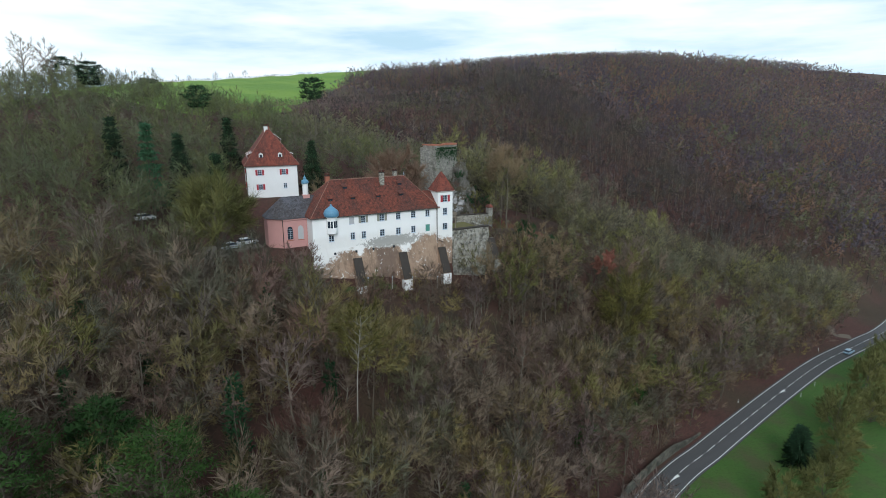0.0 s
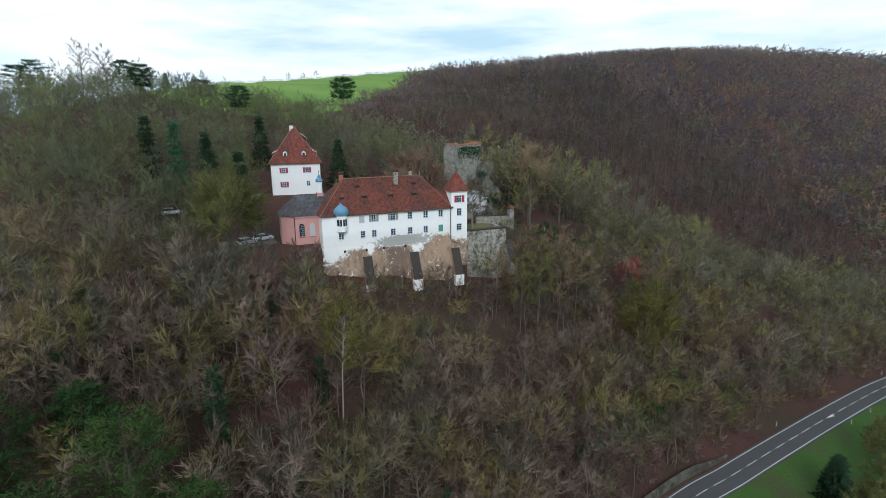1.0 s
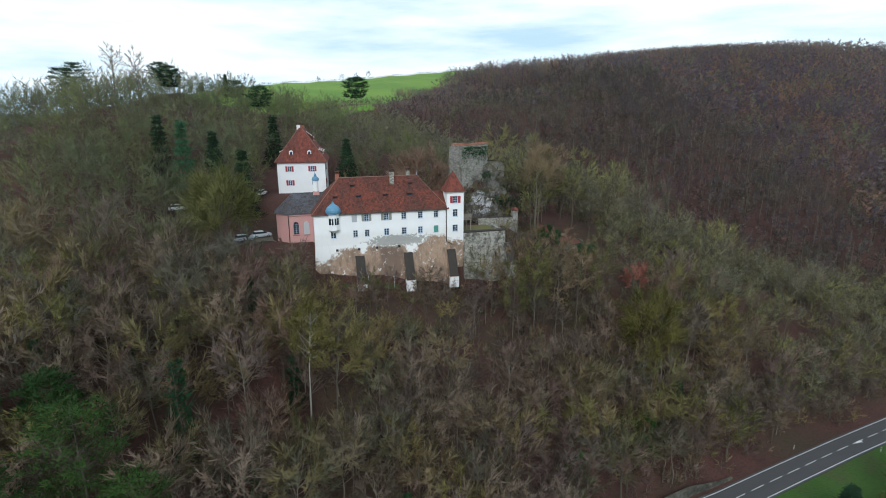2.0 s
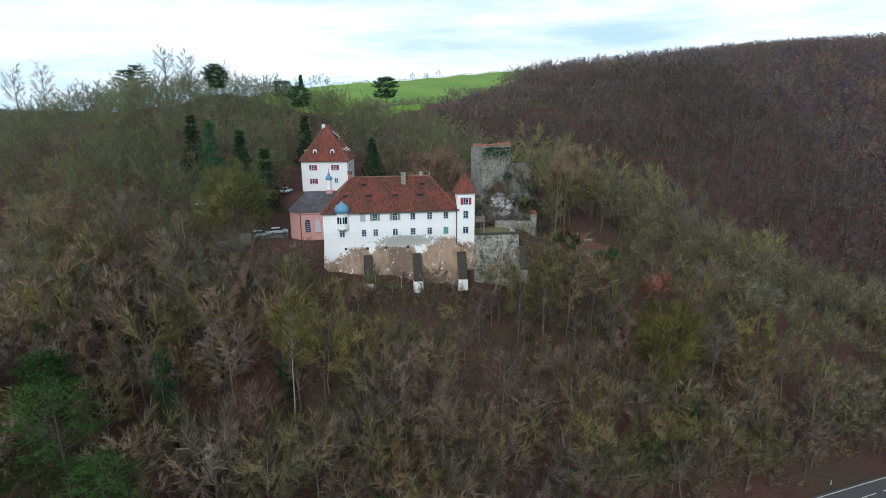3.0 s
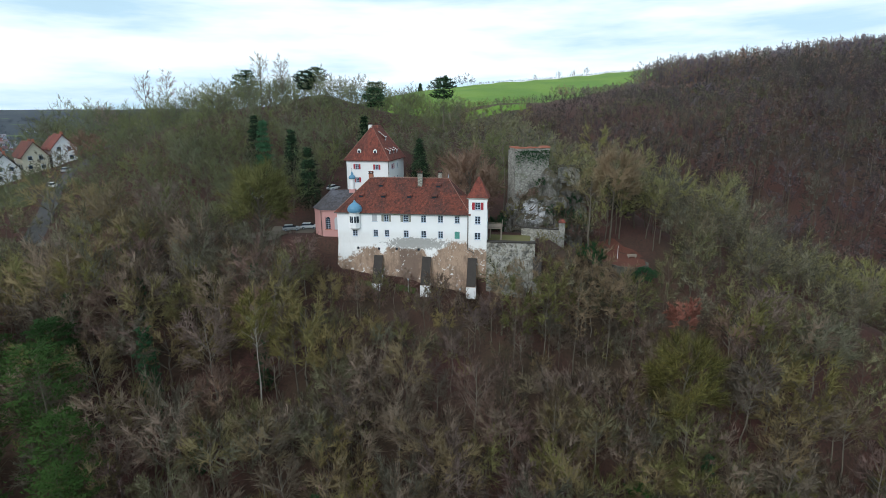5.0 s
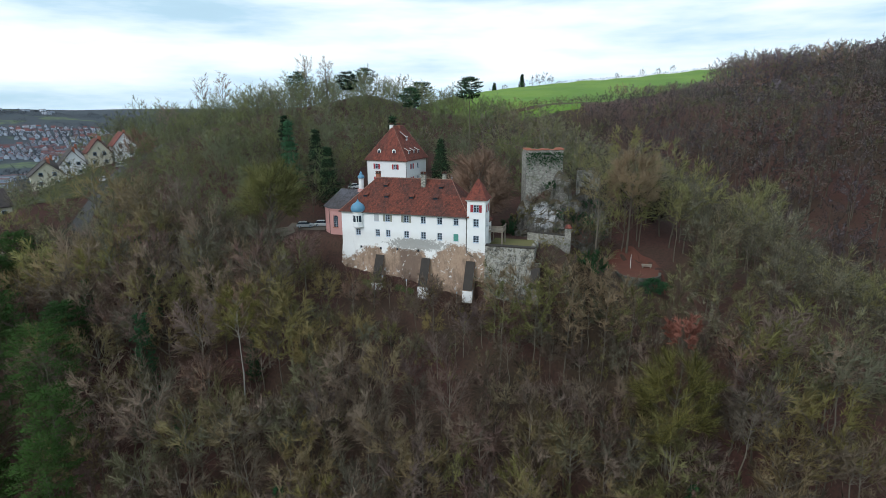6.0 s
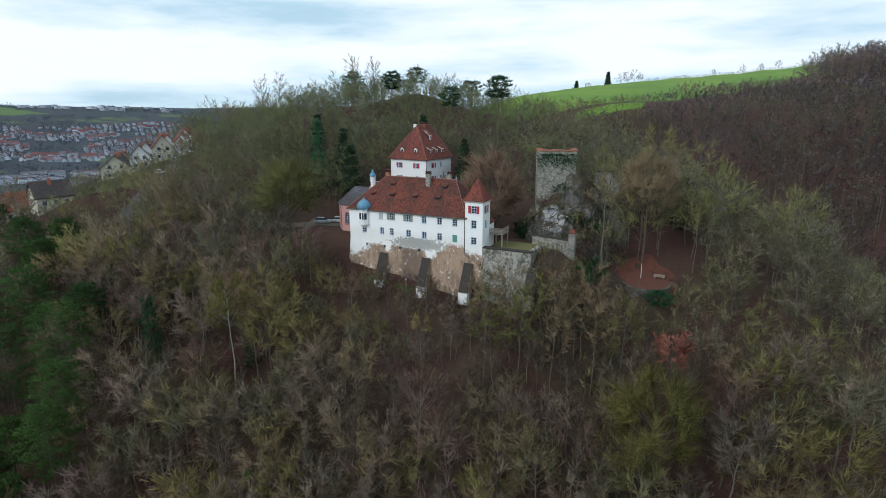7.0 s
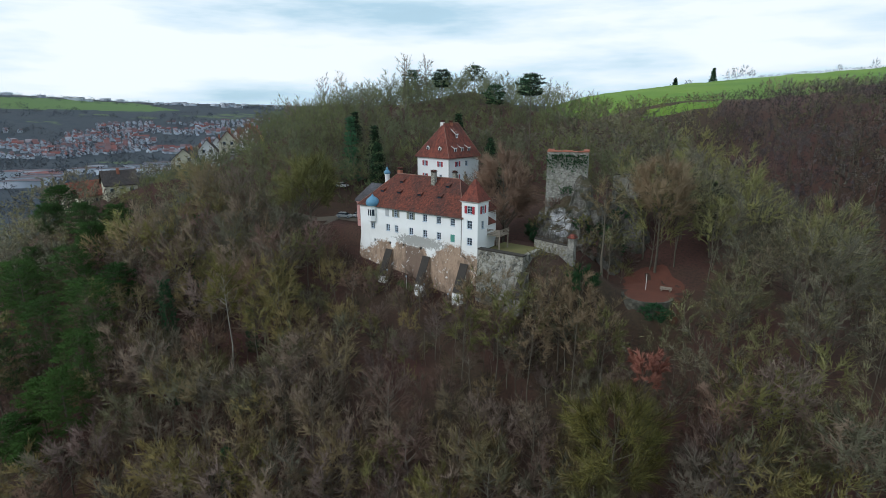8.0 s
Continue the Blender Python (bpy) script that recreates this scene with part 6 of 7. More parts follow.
# ---- meadow by the road ----
for i, (x, y, h, r) in enumerate([(119, 55.5, 9.5, 3.4), (123, 58, 7.5, 2.6)]):
    grown("juniper", conifer(800 + i, h, r, False, 12, 30, 1.1), M_BARK, M_SPRUCE, x, y, "dark evergreen tree in the meadow by the road", i, "meadow evergreens")
for i, (x, y, h, r) in enumerate([(138, 58.0, 11, 5.4), (145, 60, 10, 5.0), (131, 53, 8, 4.2), (103, 50, 7.5, 4.2), (112, 47, 8, 4.4), (121, 49.5, 7, 3.6), (168, 65, 10, 5.0), (178, 67, 11, 5.2), (187, 70, 9, 4.6), (153, 57, 7, 4.0), (199, 73, 9, 4.6), (160, 60, 6, 3.6)]):
    grown("willow_bush", bare_tree(810 + i, h, r * 0.85, 0.05, 20, 7, 30, 0.11, 0.14), M_BARK, M_OLIVE_TWIG, x, y, "leafless yellow-olive bush in the roadside meadow", i, "meadow bushes", 1.0, "shrub")
r11 = np.random.default_rng(44)
for i in range(110):
    x = r11.uniform(84, 215)
    grown_at = M_SHRUB[int(r11.integers(3))]
    plant("shrub", grown_at, x, float(np.interp(x, (87, 107, 126, 150, 178, 205, 232), (64.4, 68.6, 72.4, 77.0, 81.4, 83.4, 86.0))) + r11.uniform(6.0, 16), r11.uniform(0.9, 1.5), r11.random() * 6, "bare brown shrub on the bank above the road", "shrub", "bank shrubs")


for i in range(52):
    x = 90 + i * 2.45 + r11.uniform(-1, 1)
    y = float(np.interp(x, (87, 107, 126, 150, 178, 205, 232), (64.4, 68.6, 72.4, 77.0, 81.4, 83.4, 86.0))) + r11.uniform(7.5, 15)
    if 198 < x < 212:
        continue
    plant("tree", (M_NEAR_OLIVE if i % 2 == 0 else M_NEAR)[int(r11.integers(6))], x, y, r11.uniform(0.6, 0.95), r11.random() * 6, "bare deciduous tree on the bank above the road", "tree", "bank trees", r11.normal(0, 0.05))
r13 = np.random.default_rng(71)
for i in range(46):
    x, y = r13.uniform(74.5, 93), r13.uniform(103, 115)
    if y < 116 - 0.25 * (x - 74):
        plant("shrub", M_SHRUB_OLIVE[int(r13.integers(3))], x, y, r13.uniform(0.45, 0.8), r13.random() * 6, "olive-brown shrub on the bank below the garden wall", "shrub", "garden bank shrubs")

for x, y in ((74.8, 118.5), (75.8, 117.4), (76.8, 118.2), (77.6, 117.0), (78.6, 117.6), (76.0, 115.5), (78.0, 115.2), (80.6, 117.2), (82.0, 118.6), (83.4, 117.0), (74.9, 115.8), (81.0, 115.0)):
    plant("shrub", M_SHRUB_OLIVE[int(r13.integers(3))], x, y, r13.uniform(0.4, 0.6), r13.random() * 6, "olive-brown shrub at the foot of the garden wall", "shrub", "garden bank shrubs")

# ---- vehicles ----
def car(name, m, paint, label):
    """A hatchback: lofted body, glazed cabin, wheels, lights."""
    c = thing(name, label, "car", m)
    L, W = 4.3, 1.76

    def section(x, z0, z1, w):
        return [(x, -w / 2, z0), (x, -w / 2 - 0.03, (z0 + z1) / 2), (x, -w / 2 + 0.08, z1), (x, w / 2 - 0.08, z1), (x, w / 2 + 0.03, (z0 + z1) / 2), (x, w / 2, z0)]

    part("body", loft([section(-L / 2, 0.45, 0.80, W * 0.86), section(-L / 2 + 0.15, 0.3, 0.92, W * 0.95), section(-1.2, 0.28, 0.96, W), section(0.9, 0.28, 0.98, W), section(1.8, 0.3, 0.86, W * 0.96), section(L / 2, 0.42, 0.70, W * 0.84)]), paint, c)
    part("windows", loft([section(-2.0, 0.9, 1.0, W * 0.84), section(-1.55, 0.9, 1.40, W * 0.80), section(0.2, 0.9, 1.44, W * 0.80), section(1.1, 0.9, 1.0, W * 0.86)]), M_GLASS, c, "dark car windows")
    part("roof", loft([section(-1.6, 1.40, 1.44, W * 0.72), section(-1.4, 1.41, 1.49, W * 0.74), section(0.1, 1.43, 1.50, W * 0.74), section(0.35, 1.36, 1.42, W * 0.72)]), paint, c)
    for x in (-1.3, 1.32):
        for s in (-1, 1):
            wheel = bmesh.new()
            bmesh.ops.create_cone(wheel, cap_ends=True, segments=16, radius1=0.32, radius2=0.32, depth=0.22)
            w = part("wheel", wheel, M_TYRE, c)
            w.matrix_local = Matrix.Translation((x, s * (W / 2 - 0.08), 0.32)) @ Matrix.Rotation(radians(90), 4, "X")
            hub = bmesh.new()
            bmesh.ops.create_cone(hub, cap_ends=True, segments=12, radius1=0.2, radius2=0.17, depth=0.25)
            part("rim", hub, M_FRAME, w)
    for s in (-1, 1):
        part("headlight", box(L / 2 - 0.12, L / 2 - 0.01, s * 0.55 - 0.17, s * 0.55 + 0.17, 0.60, 0.72), M_FRAME, c)
        part("tail_light", box(-L / 2 + 0.01, -L / 2 + 0.12, s * 0.6 - 0.14, s * 0.6 + 0.14, 0.66, 0.84), M_SHUTTER_RED, c)
    return c


M_CAR_WHITE = plain("white_car_paint", (0.78, 0.78, 0.79), (0.72, 0.72, 0.73), 1.0, 0.25)
M_CAR_SILVER = plain("silver_car_paint", (0.42, 0.44, 0.45), (0.36, 0.38, 0.39), 1.0, 0.3)
M_CAR_BLUE = plain("pale_blue_car_paint", (0.30, 0.42, 0.52), (0.26, 0.37, 0.46), 1.0, 0.3)


def on_ground(x, y, turn, up=0.0):
    return Matrix.Translation((x, y, z_at(x, y) + up)) @ Matrix.Rotation(radians(turn), 4, "Z")


car("car", on_ground(18.6, 123.6, 12, 0.05), M_CAR_WHITE, "white hatchback parked beside the chapel")
car("car", on_ground(15.0, 121.0, 20, 0.05), M_CAR_SILVER, "silver car parked beside the chapel")
car("car", on_ground(-0.4, 134.8, 10, 0.05), M_CAR_WHITE, "white car parked in the wood")
car("car", on_ground(18.3, 143.5, 70, 0.05), M_CAR_WHITE, "white car parked beside the upper house")
q = along(float(np.interp(192.5, LINE[:, 0], run)))
q2 = along(float(np.interp(193.5, LINE[:, 0], run)))
heading = math.degrees(math.atan2(q2[1] - q[1], q2[0] - q[0]))
side = Vector((math.sin(radians(heading)), -math.cos(radians(heading)), 0)) * 1.5
car("car", Matrix.Translation((q[0] + side.x, q[1] + side.y, 0.11)) @ Matrix.Rotation(radians(heading), 4, "Z"), M_CAR_BLUE, "pale blue car on the country road")

# ---- roadside ----
for x, off in ((133.5, 4.9), (186.2, 4.6), (150, -4.4), (196, -4.4), (160, -4.4)):
    p, p2 = along(float(np.interp(x, LINE[:, 0], run))), along(float(np.interp(x + 1, LINE[:, 0], run)))
    n = Vector((-(p2[1] - p[1]), p2[0] - p[0], 0)).normalized() * off
    m = thing("marker_post", "white roadside marker post with black band", "post", Matrix.Translation((p[0] + n.x, p[1] + n.y, z_at(p[0] + n.x, p[1] + n.y))), "marker posts")
    part("shaft", loft([[(sx * 0.07, sy * 0.05, z) for sx, sy in ((-1, -1), (1, -1), (1, 1), (-1, 1))] for z in (-0.1, 0.95, 1.05)]), M_LINE, m)
    part("band", box(-0.075, 0.075, -0.055, 0.055, 0.68, 0.86), M_TYRE, m)
stretch_pts = np.array([along(float(np.interp(x, LINE[:, 0], run))) for x in np.arange(74, 114, 2.0)])
dirs = np.gradient(stretch_pts, axis=0)
dirs /= np.linalg.norm(dirs, axis=1)[:, None]
nor = np.stack([-dirs[:, 1], dirs[:, 0]], 1)
hgt = 2.1 * np.clip(np.minimum(np.arange(len(nor)) / 3, (len(nor) - 1 - np.arange(len(nor))) / 6), 0.2, 1)
M_ROADWALL = stone_paint("mossy_concrete", (0.16, 0.15, 0.12), (0.09, 0.085, 0.07), 1.2, (0.035, 0.035, 0.028), 0.46)
wall_bm = bmesh.new()
a = stretch_pts + nor * 4.2
b = stretch_pts + nor * 4.7
loft([[(*a[i], -0.2), (*a[i], hgt[i]), (*b[i], hgt[i]), (*b[i], -0.2)] for i in range(len(a))], wall_bm)
tagged(part("roadside_wall", wall_bm, M_ROADWALL), "low dark mossy retaining wall beside the road", "wall", kind="structure")
# white turn-in arrows
for x in (92.5, 149.5):
    p, p2 = along(float(np.interp(x, LINE[:, 0], run))), along(float(np.interp(x + 1, LINE[:, 0], run)))
    ar = bmesh.new()
    av = [ar.verts.new(v) for v in ((-1.8, -0.15, 0), (0.2, -0.5, 0), (0.5, -0.75, 0), (1.0, 0.1, 0), (-0.3, 0.15, 0))]
    ar.faces.new(av)
    arrow = part("road_arrow", ar, M_LINE, road)
    arrow.matrix_world = Matrix.Translation((p[0], p[1], 0.112)) @ Matrix.Rotation(math.atan2(p2[1] - p[1], p2[0] - p[0]), 4, "Z")


# ---- paths, lookout ----
# fallen leaves, their red brightened in the colour to read as sunlit
M_LEAVES = plain("sunlit_fallen_beech_leaves", (0.150, 0.052, 0.034), (0.085, 0.036, 0.026), 0.5, 0.95, 4.0)
M_VERGE = plain("mossy_grass", (0.050, 0.082, 0.018), (0.060, 0.056, 0.026), 0.5, 0.95)
def draped(points, half, lift, step=1.5):
    """A band that lies on the ground."""
    p = np.array(points, float)
    s = np.concatenate([[0], np.cumsum(np.hypot(*np.diff(p, axis=0).T))])
    t = np.arange(0, s[-1], step)
    c = np.stack([np.interp(t, s, p[:, 0]), np.interp(t, s, p[:, 1])], 1)
    d = np.gradient(c, axis=0)
    d /= np.linalg.norm(d, axis=1)[:, None]
    n = np.stack([-d[:, 1], d[:, 0]], 1)
    bm = bmesh.new()
    rows = []
    for k in np.linspace(-half, half, 4):
        q = c + n * k
        zz = land(q[:, 0], q[:, 1]) + lift
        rows.append([bm.verts.new((a, b, z)) for (a, b), z in zip(q, zz)])
    for r0_, r1_ in zip(rows, rows[1:]):
        for i in range(len(c) - 1):
            bm.faces.new((r0_[i], r0_[i + 1], r1_[i + 1], r1_[i]))
    return bm


tagged(part("forest_track", draped(PATH, 1.2, 0.12), M_GRAVEL), "pale gravel track through the wood to the castle", "path", kind="structure")
tagged(part("car_park", draped([(9, 121.5), (21, 122.5)], 3.6, 0.10), M_GRAVEL), "pale gravel parking area beside the chapel", "path", kind="structure")
# leaf-strewn lookout with its curved wall
look_z = 41.4
arc = [radians(v) for v in range(190, 371, 15)]
tagged(part("lookout_wall", loft([[(95 + r * math.cos(a), 122 + r * math.sin(a), z) for a in arc] + [(95 + (r - 0.5) * math.cos(a), 122 + (r - 0.5) * math.sin(a), z) for a in arc[::-1]] for r, z in ((4.9, look_z - 4.0), (4.7, look_z + 0.40))]), M_ROADWALL), "low curved stone wall round a leaf-covered lookout", "wall", kind="structure")
def patch(cx, cy, rx, ry, skew, lift):
    """An irregular patch that lies on the ground."""
    bm, rings = bmesh.new(), []
    for f in (0.03, 0.3, 0.55, 0.8, 1.0):
        ring_ = []
        for i in range(40):
            a = 2 * math.pi * i / 40
            g = f * (1 + 0.07 * math.sin(5 * a) + 0.05 * math.sin(9 * a + 1))
            x, y = cx + rx * g * math.cos(a) + skew * ry * g * math.sin(a), cy + ry * g * math.sin(a)
            ring_.append(bm.verts.new((x, y, z_at(x, y) + lift)))
        rings.append(ring_)
    bm.faces.new(rings[0])
    for r0_, r1_ in zip(rings, rings[1:]):
        for i in range(40):
            bm.faces.new((r0_[i], r0_[(i + 1) % 40], r1_[(i + 1) % 40], r1_[i]))
    return bm


carpet = patch(94.8, 127, 6.2, 9.5, -0.16, 0.07)
M_GARDEN = plain("winter_lawn", (0.050, 0.060, 0.022), (0.066, 0.060, 0.030), 0.4, 0.95, 5.0)
tagged(part("lawn", patch(-64, 114, 13, 10, 0.2, 0.15), M_GARDEN), "olive winter lawn below the hillside houses", "lawn", kind="structure")
tagged(part("lawn", patch(-72, 131, 10, 8, 0.2, 0.15), M_GARDEN), "olive winter lawn between the hillside houses", "lawn", kind="structure")
tagged(part("leaf_carpet", carpet, M_LEAVES), "rust-red carpet of fallen leaves on the lookout", "leaves", kind="structure")
bench = thing("bench", "pale wooden bench on the leaf-covered lookout", "bench", Matrix.Translation((97.0, 127.0, z_at(97.0, 127.0) + 0.05)) @ Matrix.Rotation(radians(5), 4, "Z"))
part("seat", box(-1.1, 1.1, -0.24, 0.24, 0.42, 0.52), M_WOOD, bench)
part("backrest", box(-1.1, 1.1, 0.22, 0.28, 0.55, 0.9), M_WOOD, bench)
for sx in (-0.8, 0.8):
    part("leg", box(sx - 0.08, sx + 0.08, -0.2, 0.26, -0.1, 0.42), M_WOOD, bench)
pole = thing("lamp_post", "thin pale metal pole on the lookout", "pole", Matrix.Translation((93.5, 126.0, z_at(93.5, 126.0))))
part("shaft", turned(0, 0, [(0.06, -0.2), (0.045, 3.2)], 8), M_LINE, pole)
wall_ivy = ivy_coat(31, 3.0, 3.0, 620)
creeper = tagged(new("ivy_patch", mesh_from("ivy_patch", wall_ivy[0] * (1.0, 0.5, 1.0), wall_ivy[1], M_IVY)), "dark green ivy hanging over the lookout wall", "ivy", kind="stuff")
creeper.location = (98.0, 117.2, look_z - 2.4)
for x in (40.8, 51.5, 46.5, 58.0):
    lp = thing("lamp_post", "thin pale garden lamp post below the castle wall", "lamp", Matrix.Translation((x, 109.0, z_at(x, 109.0))), "garden lamps")
    part("shaft", turned(0, 0, [(0.05, -0.2), (0.04, 2.6)], 8), M_LINE, lp)
    part("lantern", turned(0, 0, [(0.05, 2.6), (0.14, 2.7), (0.16, 2.95), (0.05, 3.05)], 8), M_FRAME, lp)
tagged(part("wall_verge", draped([(43.5, 109.7), (49.3, 109.7)], 0.9, 0.06), M_VERGE), "mossy green strip at the foot of the castle wall", "grass", kind="structure")
tagged(part("wall_verge", draped([(35.2, 109.9), (38.6, 109.9)], 0.9, 0.06), M_VERGE), "mossy green strip at the foot of the castle wall", "grass", kind="structure")
tagged(part("field_lane", draped([(203, 97.5), (206, 90), (208, 87.5)], 2.0, 0.10, 1.0), M_GRAVEL), "pale gravel lane joining the road", "path", kind="structure")


# ---- houses at the edge of the town ----
def town_house(x, y, turn, w, d, h, rise, wall, tiles, label, name="house"):
    """Gabled house with windows in each gable and eaves wall."""
    z = z_at(x, y)
    t = thing(name, label, "house", Matrix.Translation((x, y, z)) @ Matrix.Rotation(radians(turn), 4, "Z"), "hillside houses")
    o = [(-w / 2, -2.5), (w / 2, -2.5), (w / 2, h), (0, h + rise), (-w / 2, h)]
    part("wall", loft([[(a, yy, b) for a, b in o] for yy in (-d / 2, d / 2)]), wall, t)
    rf = bmesh.new()
    for s in (-1, 1):
        ex, ez = s * (w / 2 + 0.5), h - 0.5 * rise / (w / 2)
        prof = [(0, h + rise + 0.04), (ex, ez + 0.04), (ex, ez + 0.28), (0, h + rise + 0.28)]
        loft([[(a, yy, b) for a, b in prof] for yy in (-d / 2 - 0.5, d / 2 + 0.5)], rf)
    part("roof", rf, tiles, t)
    part("chimney", box(0.6, 1.3, -0.5, 0.3, h + rise * 0.5, h + rise + 0.9), M_BRICK, t)
    for s, yy in ((-1, -d / 2), (1, d / 2)):
        for fx, fz in ((-w * 0.24, 1.6), (w * 0.24, 1.6), (-w * 0.2, 4.3), (w * 0.2, 4.3)):
            if fz + 0.7 < h + rise * 0.55:
                wn_ = part("window", box(fx - 0.6, fx + 0.6, yy - 0.04, yy + 0.04, fz - 0.65, fz + 0.65), M_FRAME, t)
                part("pane", box(fx - 0.5, fx + 0.5, yy - 0.06, yy + 0.06, fz - 0.55, fz + 0.55), M_GLASS, wn_)
    for s in (-1, 1):
        for fy in (-d * 0.3, 0, d * 0.3):
            wn_ = part("window", box(s * w / 2 - 0.04, s * w / 2 + 0.04, fy - 0.6, fy + 0.6, 1.0, 2.3), M_FRAME, t)
            part("pane", box(s * w / 2 - 0.06, s * w / 2 + 0.06, fy - 0.5, fy + 0.5, 1.1, 2.2), M_GLASS, wn_)
    return t


M_CREAM = plain("cream_render", (0.62, 0.58, 0.46), (0.55, 0.51, 0.40), 0.6)
M_YELLOW = plain("ochre_render", (0.60, 0.45, 0.16), (0.52, 0.38, 0.14), 0.6)
M_ORANGE_TILE = tile_paint("orange_roof_tiles", (0.30, 0.085, 0.052), (0.24, 0.075, 0.048), (0.15, 0.06, 0.045))
M_DARK_TILE = tile_paint("dark_roof_tiles", (0.075, 0.06, 0.058), (0.10, 0.075, 0.07), (0.055, 0.05, 0.05))
town_house(-77, 94, 10, 9.5, 11, 3.4, 4.0, M_CREAM, M_ORANGE_TILE, "cream house with orange-red tile roof among trees")
town_house(-64, 99, -15, 8, 9, 3.4, 3.8, M_CREAM, M_DARK_TILE, "cream house with dark tile roof among trees")
town_house(-85, 133, 56, 9, 9, 4.0, 4.0, M_CREAM, M_DARK_TILE, "cream gabled house with dark tile roof")
town_house(-94, 140, 40, 8, 10, 4.0, 3.6, M_CREAM, M_DARK_TILE, "white gabled house with dark tile roof")
for i in range(3):
    town_house(-87 + i * 4.6, 144 + i * 6.4, 56, 7.0, 9.0, 4.4 + 0.4 * (i % 2), 4.2, (M_WHITE, M_CREAM)[i % 2], (M_DARK_TILE, M_TILE, M_TILE_NEW)[i], "pale steep-gabled terraced house on the hillside", "terraced_house")
for i in range(4):
    town_house(-108 + i * 5.4, 152 + i * 6.0, 56, 6.6, 9.0, 5.4, 4.2, (M_CREAM, M_WHITE, M_WHITE, M_YELLOW)[i], (M_TILE, M_DARK_TILE, M_TILE, M_TILE_NEW)[i], "pale steep-gabled terraced house behind the front row", "terraced_house")
tagged(part("hill_street", draped(STREET, 1.9, 0.12), M_ASPHALT), "narrow grey street between the hillside houses", "road", kind="structure")
car("car", on_ground(-55.0, 127.5, 118, 0.15), M_CAR_WHITE, "white car parked in the hillside street")
car("car", on_ground(-60.0, 138.5, 112, 0.15), M_CAR_SILVER, "silver car parked in the hillside street")
grown("street_tree", bare_tree(520, 9, 4.2, 0.25, 18, 8, 30, 0.09, 0.3), M_BARK, M_OAK_TWIG, -54, 141, "spreading bare tree with russet twigs beside the hillside street")
grown("street_tree", bare_tree(521, 12, 5.0, 0.25, 14, 7, 12, 0.07, 0.34), M_BARK_PALE, M_TWIG, -41, 111, "bare tree with thick pale limbs beside the hillside street")

# ---- the town across the valley ----
def island_paint(name, tones, rough=0.85):
    k = Nodes(name, rough)
    c = k.ramp(k.island, [(i / (len(tones) - 1), t) for i, t in enumerate(tones)])
    return k.done(k.mix(k.math("MULTIPLY", k.noise(0.5), 0.4), c, tuple(0.6 * v for v in tones[0])))


# white walls greyed towards blue: the haze of distance is in the colour
M_TOWN_WALL = island_paint("haze_blue_town_walls", [(0.60, 0.66, 0.76), (0.36, 0.39, 0.46), (0.70, 0.75, 0.84), (0.24, 0.27, 0.33), (0.50, 0.55, 0.63)])
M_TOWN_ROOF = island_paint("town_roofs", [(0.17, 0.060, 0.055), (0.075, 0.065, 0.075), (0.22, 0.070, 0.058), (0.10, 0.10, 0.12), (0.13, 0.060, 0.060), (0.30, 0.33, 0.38)])


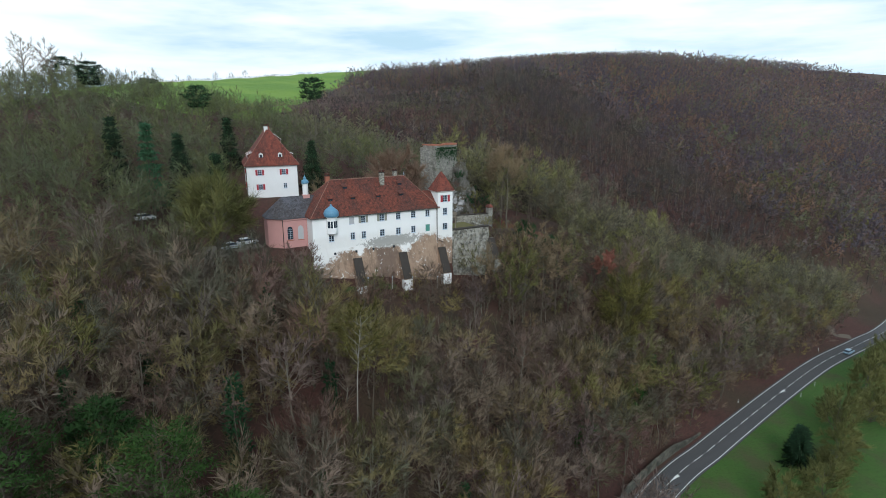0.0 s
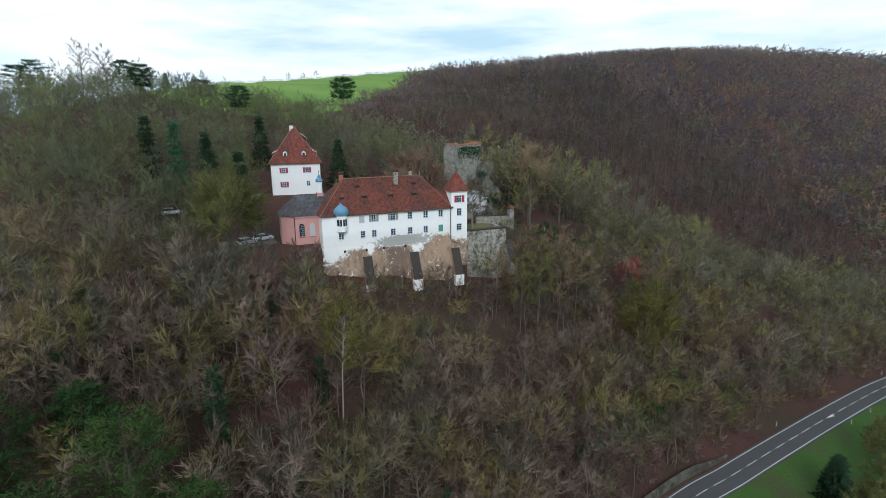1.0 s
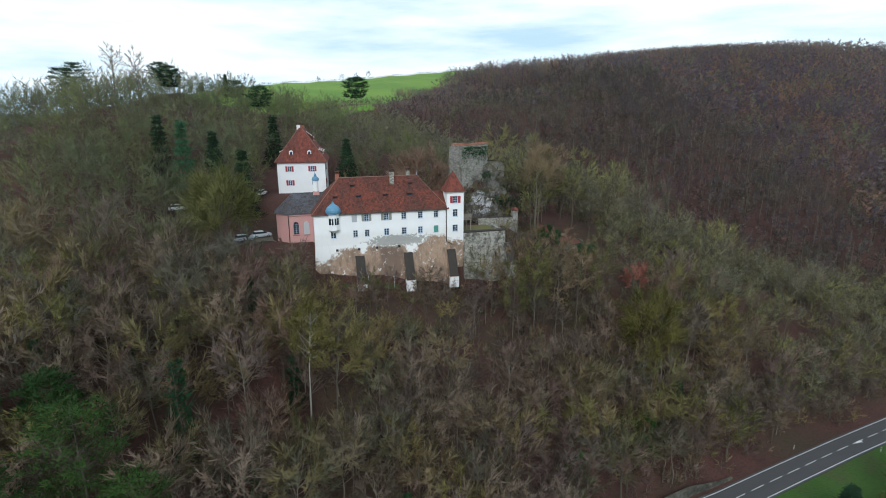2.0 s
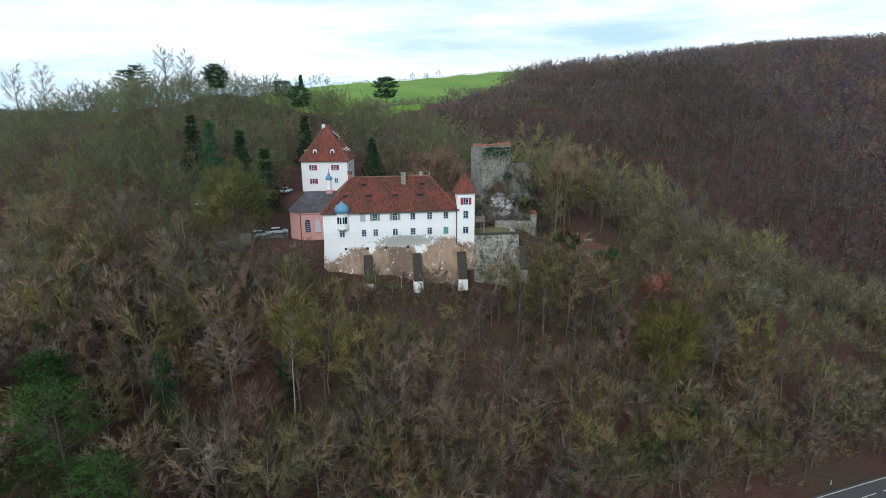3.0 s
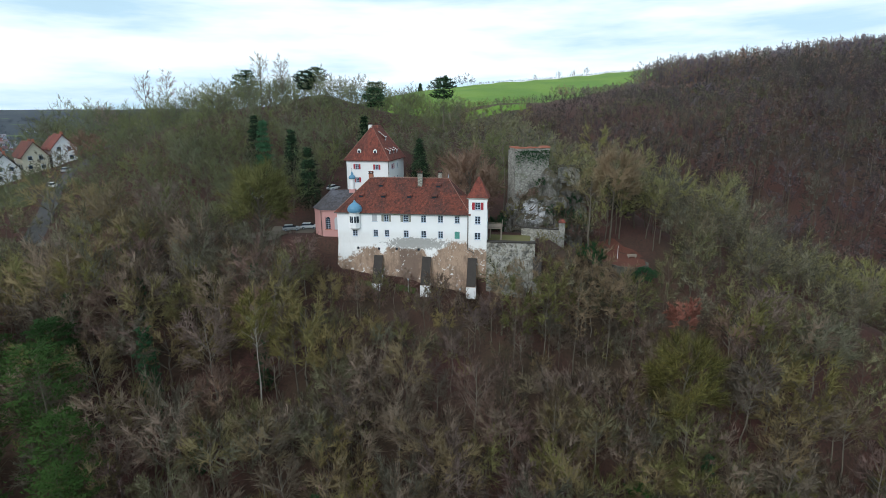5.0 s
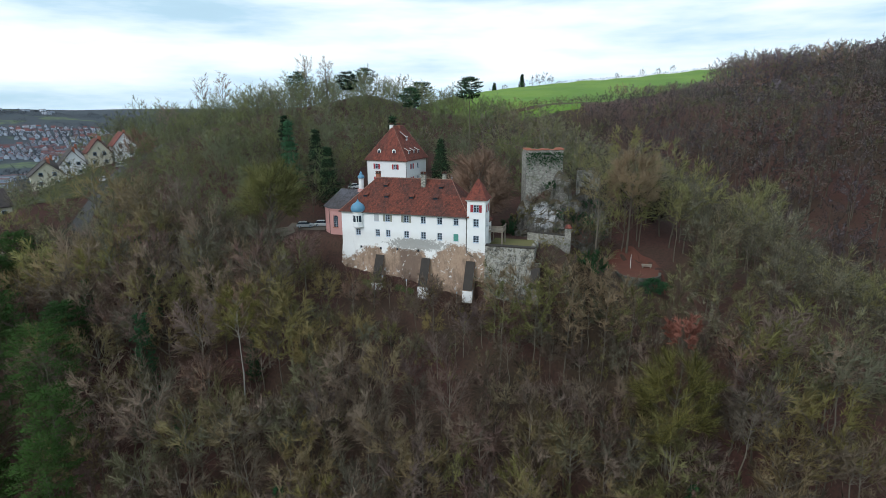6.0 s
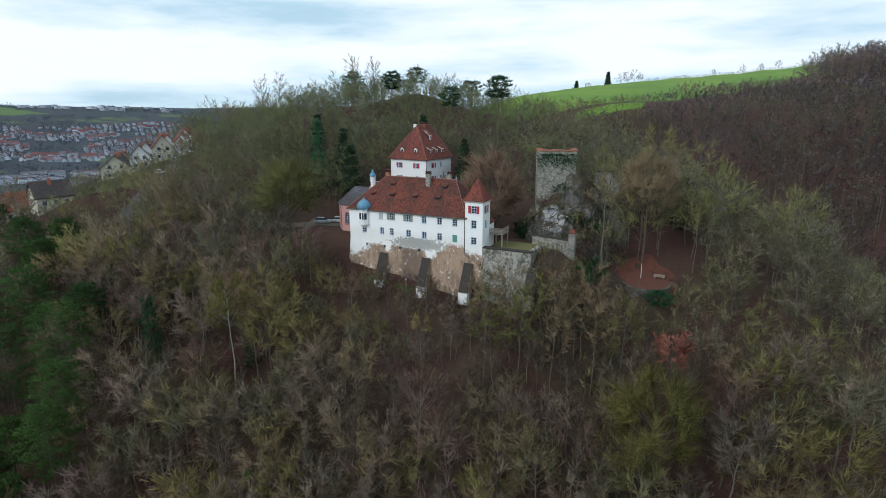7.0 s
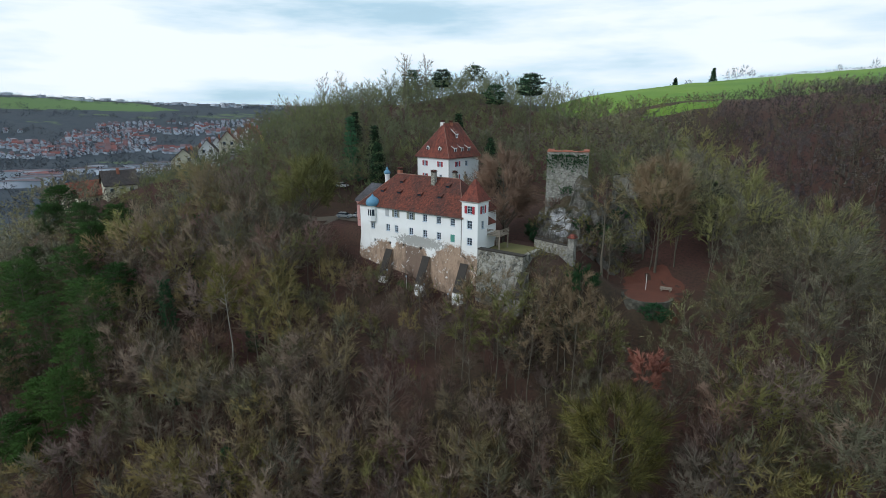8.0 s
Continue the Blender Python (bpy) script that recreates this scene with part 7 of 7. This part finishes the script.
def town():
    """Rows of small houses, walls and roofs apart."""
    r = np.random.default_rng(77)
    wv, wf, rv, rf = [], [], [], []
    spots = []
    for row in range(34):
        s = 1000 + row * 24
        for col in range(78):
            az = math.radians(-80 + col * 0.46 + r.normal(0, 0.05))
            dist = s + r.normal(0, 3) + 26 * math.sin(col * 0.26)
            wood = noise.noise(Vector((col * 0.09, row * 0.14, 3.0))) < -0.16 or (row > 15 and col < 26) or row > 15 + 0.30 * (col - 8)
            if r.random() < 0.80 and not wood:
                spots.append((123 + dist * math.sin(az), 20 + dist * math.cos(az), 0.9 + r.normal(0, 0.10) + 1.57 * (noise.noise(Vector((col * 0.2, row * 0.3, 9.0))) > 0.1), r.uniform(5, 7), r.uniform(6.5, 10), r.uniform(3.0, 4.4), r.uniform(2.2, 3.2)))
    for i in range(40):
        az, dist = math.radians(r.uniform(-80, -52)), r.uniform(660, 830)
        spots.append((123 + dist * math.sin(az), 20 + dist * math.cos(az), 0.9 + r.normal(0, 0.1), r.uniform(18, 45), r.uniform(10, 18), r.uniform(4, 7), 0.5))
    for i in range(34):
        az, dist = math.radians(r.uniform(-80, -50)), r.uniform(2180, 2450)
        spots.append((123 + dist * math.sin(az), 20 + dist * math.cos(az), r.normal(0.3, 0.3), r.uniform(14, 40), r.uniform(10, 16), r.uniform(5, 9), 0.6))
    spots.append((123 + 2150 * math.sin(radians(-76.6)), 20 + 2150 * math.cos(radians(-76.6)), 0.3, 20, 70, 16, 0.6))
    for x, y, a, w, d, h, k in spots:
        z = z_at(x, y)
        c, s = math.cos(a), math.sin(a)
        put = lambda u, v, q: (x + u * c - v * s, y + u * s + v * c, z + q)
        o = len(wv)
        wv += [put(u, v, q) for q in (-2, h) for u, v in ((-w / 2, -d / 2), (w / 2, -d / 2), (w / 2, d / 2), (-w / 2, d / 2))] + [put(0, -d / 2, h + k), put(0, d / 2, h + k)]
        wf += [tuple(o + i for i in t) for t in ((0, 1, 5), (0, 5, 4), (1, 2, 6), (1, 6, 5), (2, 3, 7), (2, 7, 6), (3, 0, 4), (3, 4, 7), (4, 5, 8), (6, 7, 9))]
        o = len(rv)
        rv += [put(u, v, q) for v in (-d / 2 - 0.5, d / 2 + 0.5) for u, q in ((-w / 2 - 0.5, h - 0.3), (0, h + k + 0.15), (w / 2 + 0.5, h - 0.3))]
        rf += [tuple(o + i for i in t) for t in ((0, 1, 4), (0, 4, 3), (1, 2, 5), (1, 5, 4))]
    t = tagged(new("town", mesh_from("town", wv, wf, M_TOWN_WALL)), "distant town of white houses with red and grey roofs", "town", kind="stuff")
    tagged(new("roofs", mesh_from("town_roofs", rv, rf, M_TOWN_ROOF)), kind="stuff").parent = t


town()
r9 = np.random.default_rng(12)
az = np.radians(r9.uniform(-82, -44, 1900))
dist = np.where(np.arange(1900) < 700, r9.uniform(480, 1010, 1900), np.where(np.arange(1900) < 1560, r9.uniform(1000, 1900, 1900), r9.uniform(2080, 2400, 1900)))
tx, ty = 123 + dist * np.sin(az), 20 + dist * np.cos(az)
keep_ = (np.sin(tx * 0.011) * np.sin(ty * 0.013 + 1) > -0.25) | (dist < 900) | (dist > 2000)
joined("valley_trees", TINY_SHRUBS, tx[keep_], ty[keep_], r9.uniform(1.0, 2.0, keep_.sum()), M_BARK_DARK, M_TWIG_HAZE, "bare trees and copses between the houses of the valley")

# ---- trees on the skyline of the field ----
r12 = np.random.default_rng(61)
for i, (x, y, h) in enumerate([(-30, 990, 19), (-38, 970, 17), (-45, 955, 18), (-22, 1000, 12), (-65, 800, 9), (-82, 790, 9), (85, 1010, 8), (125, 1010, 10), (150, 1012, 9), (172, 1010, 11)] + [(-95 - 9.5 * j, 775 - 2 * j, float(r12.uniform(7, 13))) for j in range(22)]):
    grown("field_tree", bare_tree(900 + i, h * 1.3, h * 0.46, 0.2, 13, 4, 14, 0.40, 0.3, True), M_BARK, M_TWIG_HAZE, x, y, "bare tree at the far edge of the field", i, "field trees")
for i, (x, y, h) in enumerate([(-57, 905, 20), (-74, 775, 12), (-210, 740, 13)]):
    grown("field_conifer", conifer(950 + i, h * 1.35, h * 0.3, False, 30, 12, 2.2), M_BARK, M_SPRUCE, x, y, "dark conifer at the far edge of the field", i, "field conifers")
r10 = np.random.default_rng(21)
hx = np.linspace(28, 74, 26)
joined("hedge", SHRUBS_FAR, hx + r10.normal(0, 1.5, 26), 0.30 * hx + 284 + r10.normal(0, 1.2, 26), r10.uniform(0.5, 0.9, 26), M_BARK_DARK, M_TWIG_RAVINE, "dark leafless hedge along the edge of the field")
hx = np.linspace(-25, 330, 130)
joined("hedge", TINY_SHRUBS, hx + r10.normal(0, 1.5, 130), 992 + r10.normal(0, 1.5, 130), r10.uniform(0.45, 0.75, 130), M_BARK_DARK, M_TWIG_HAZE, "dark hedge along the top of the field")
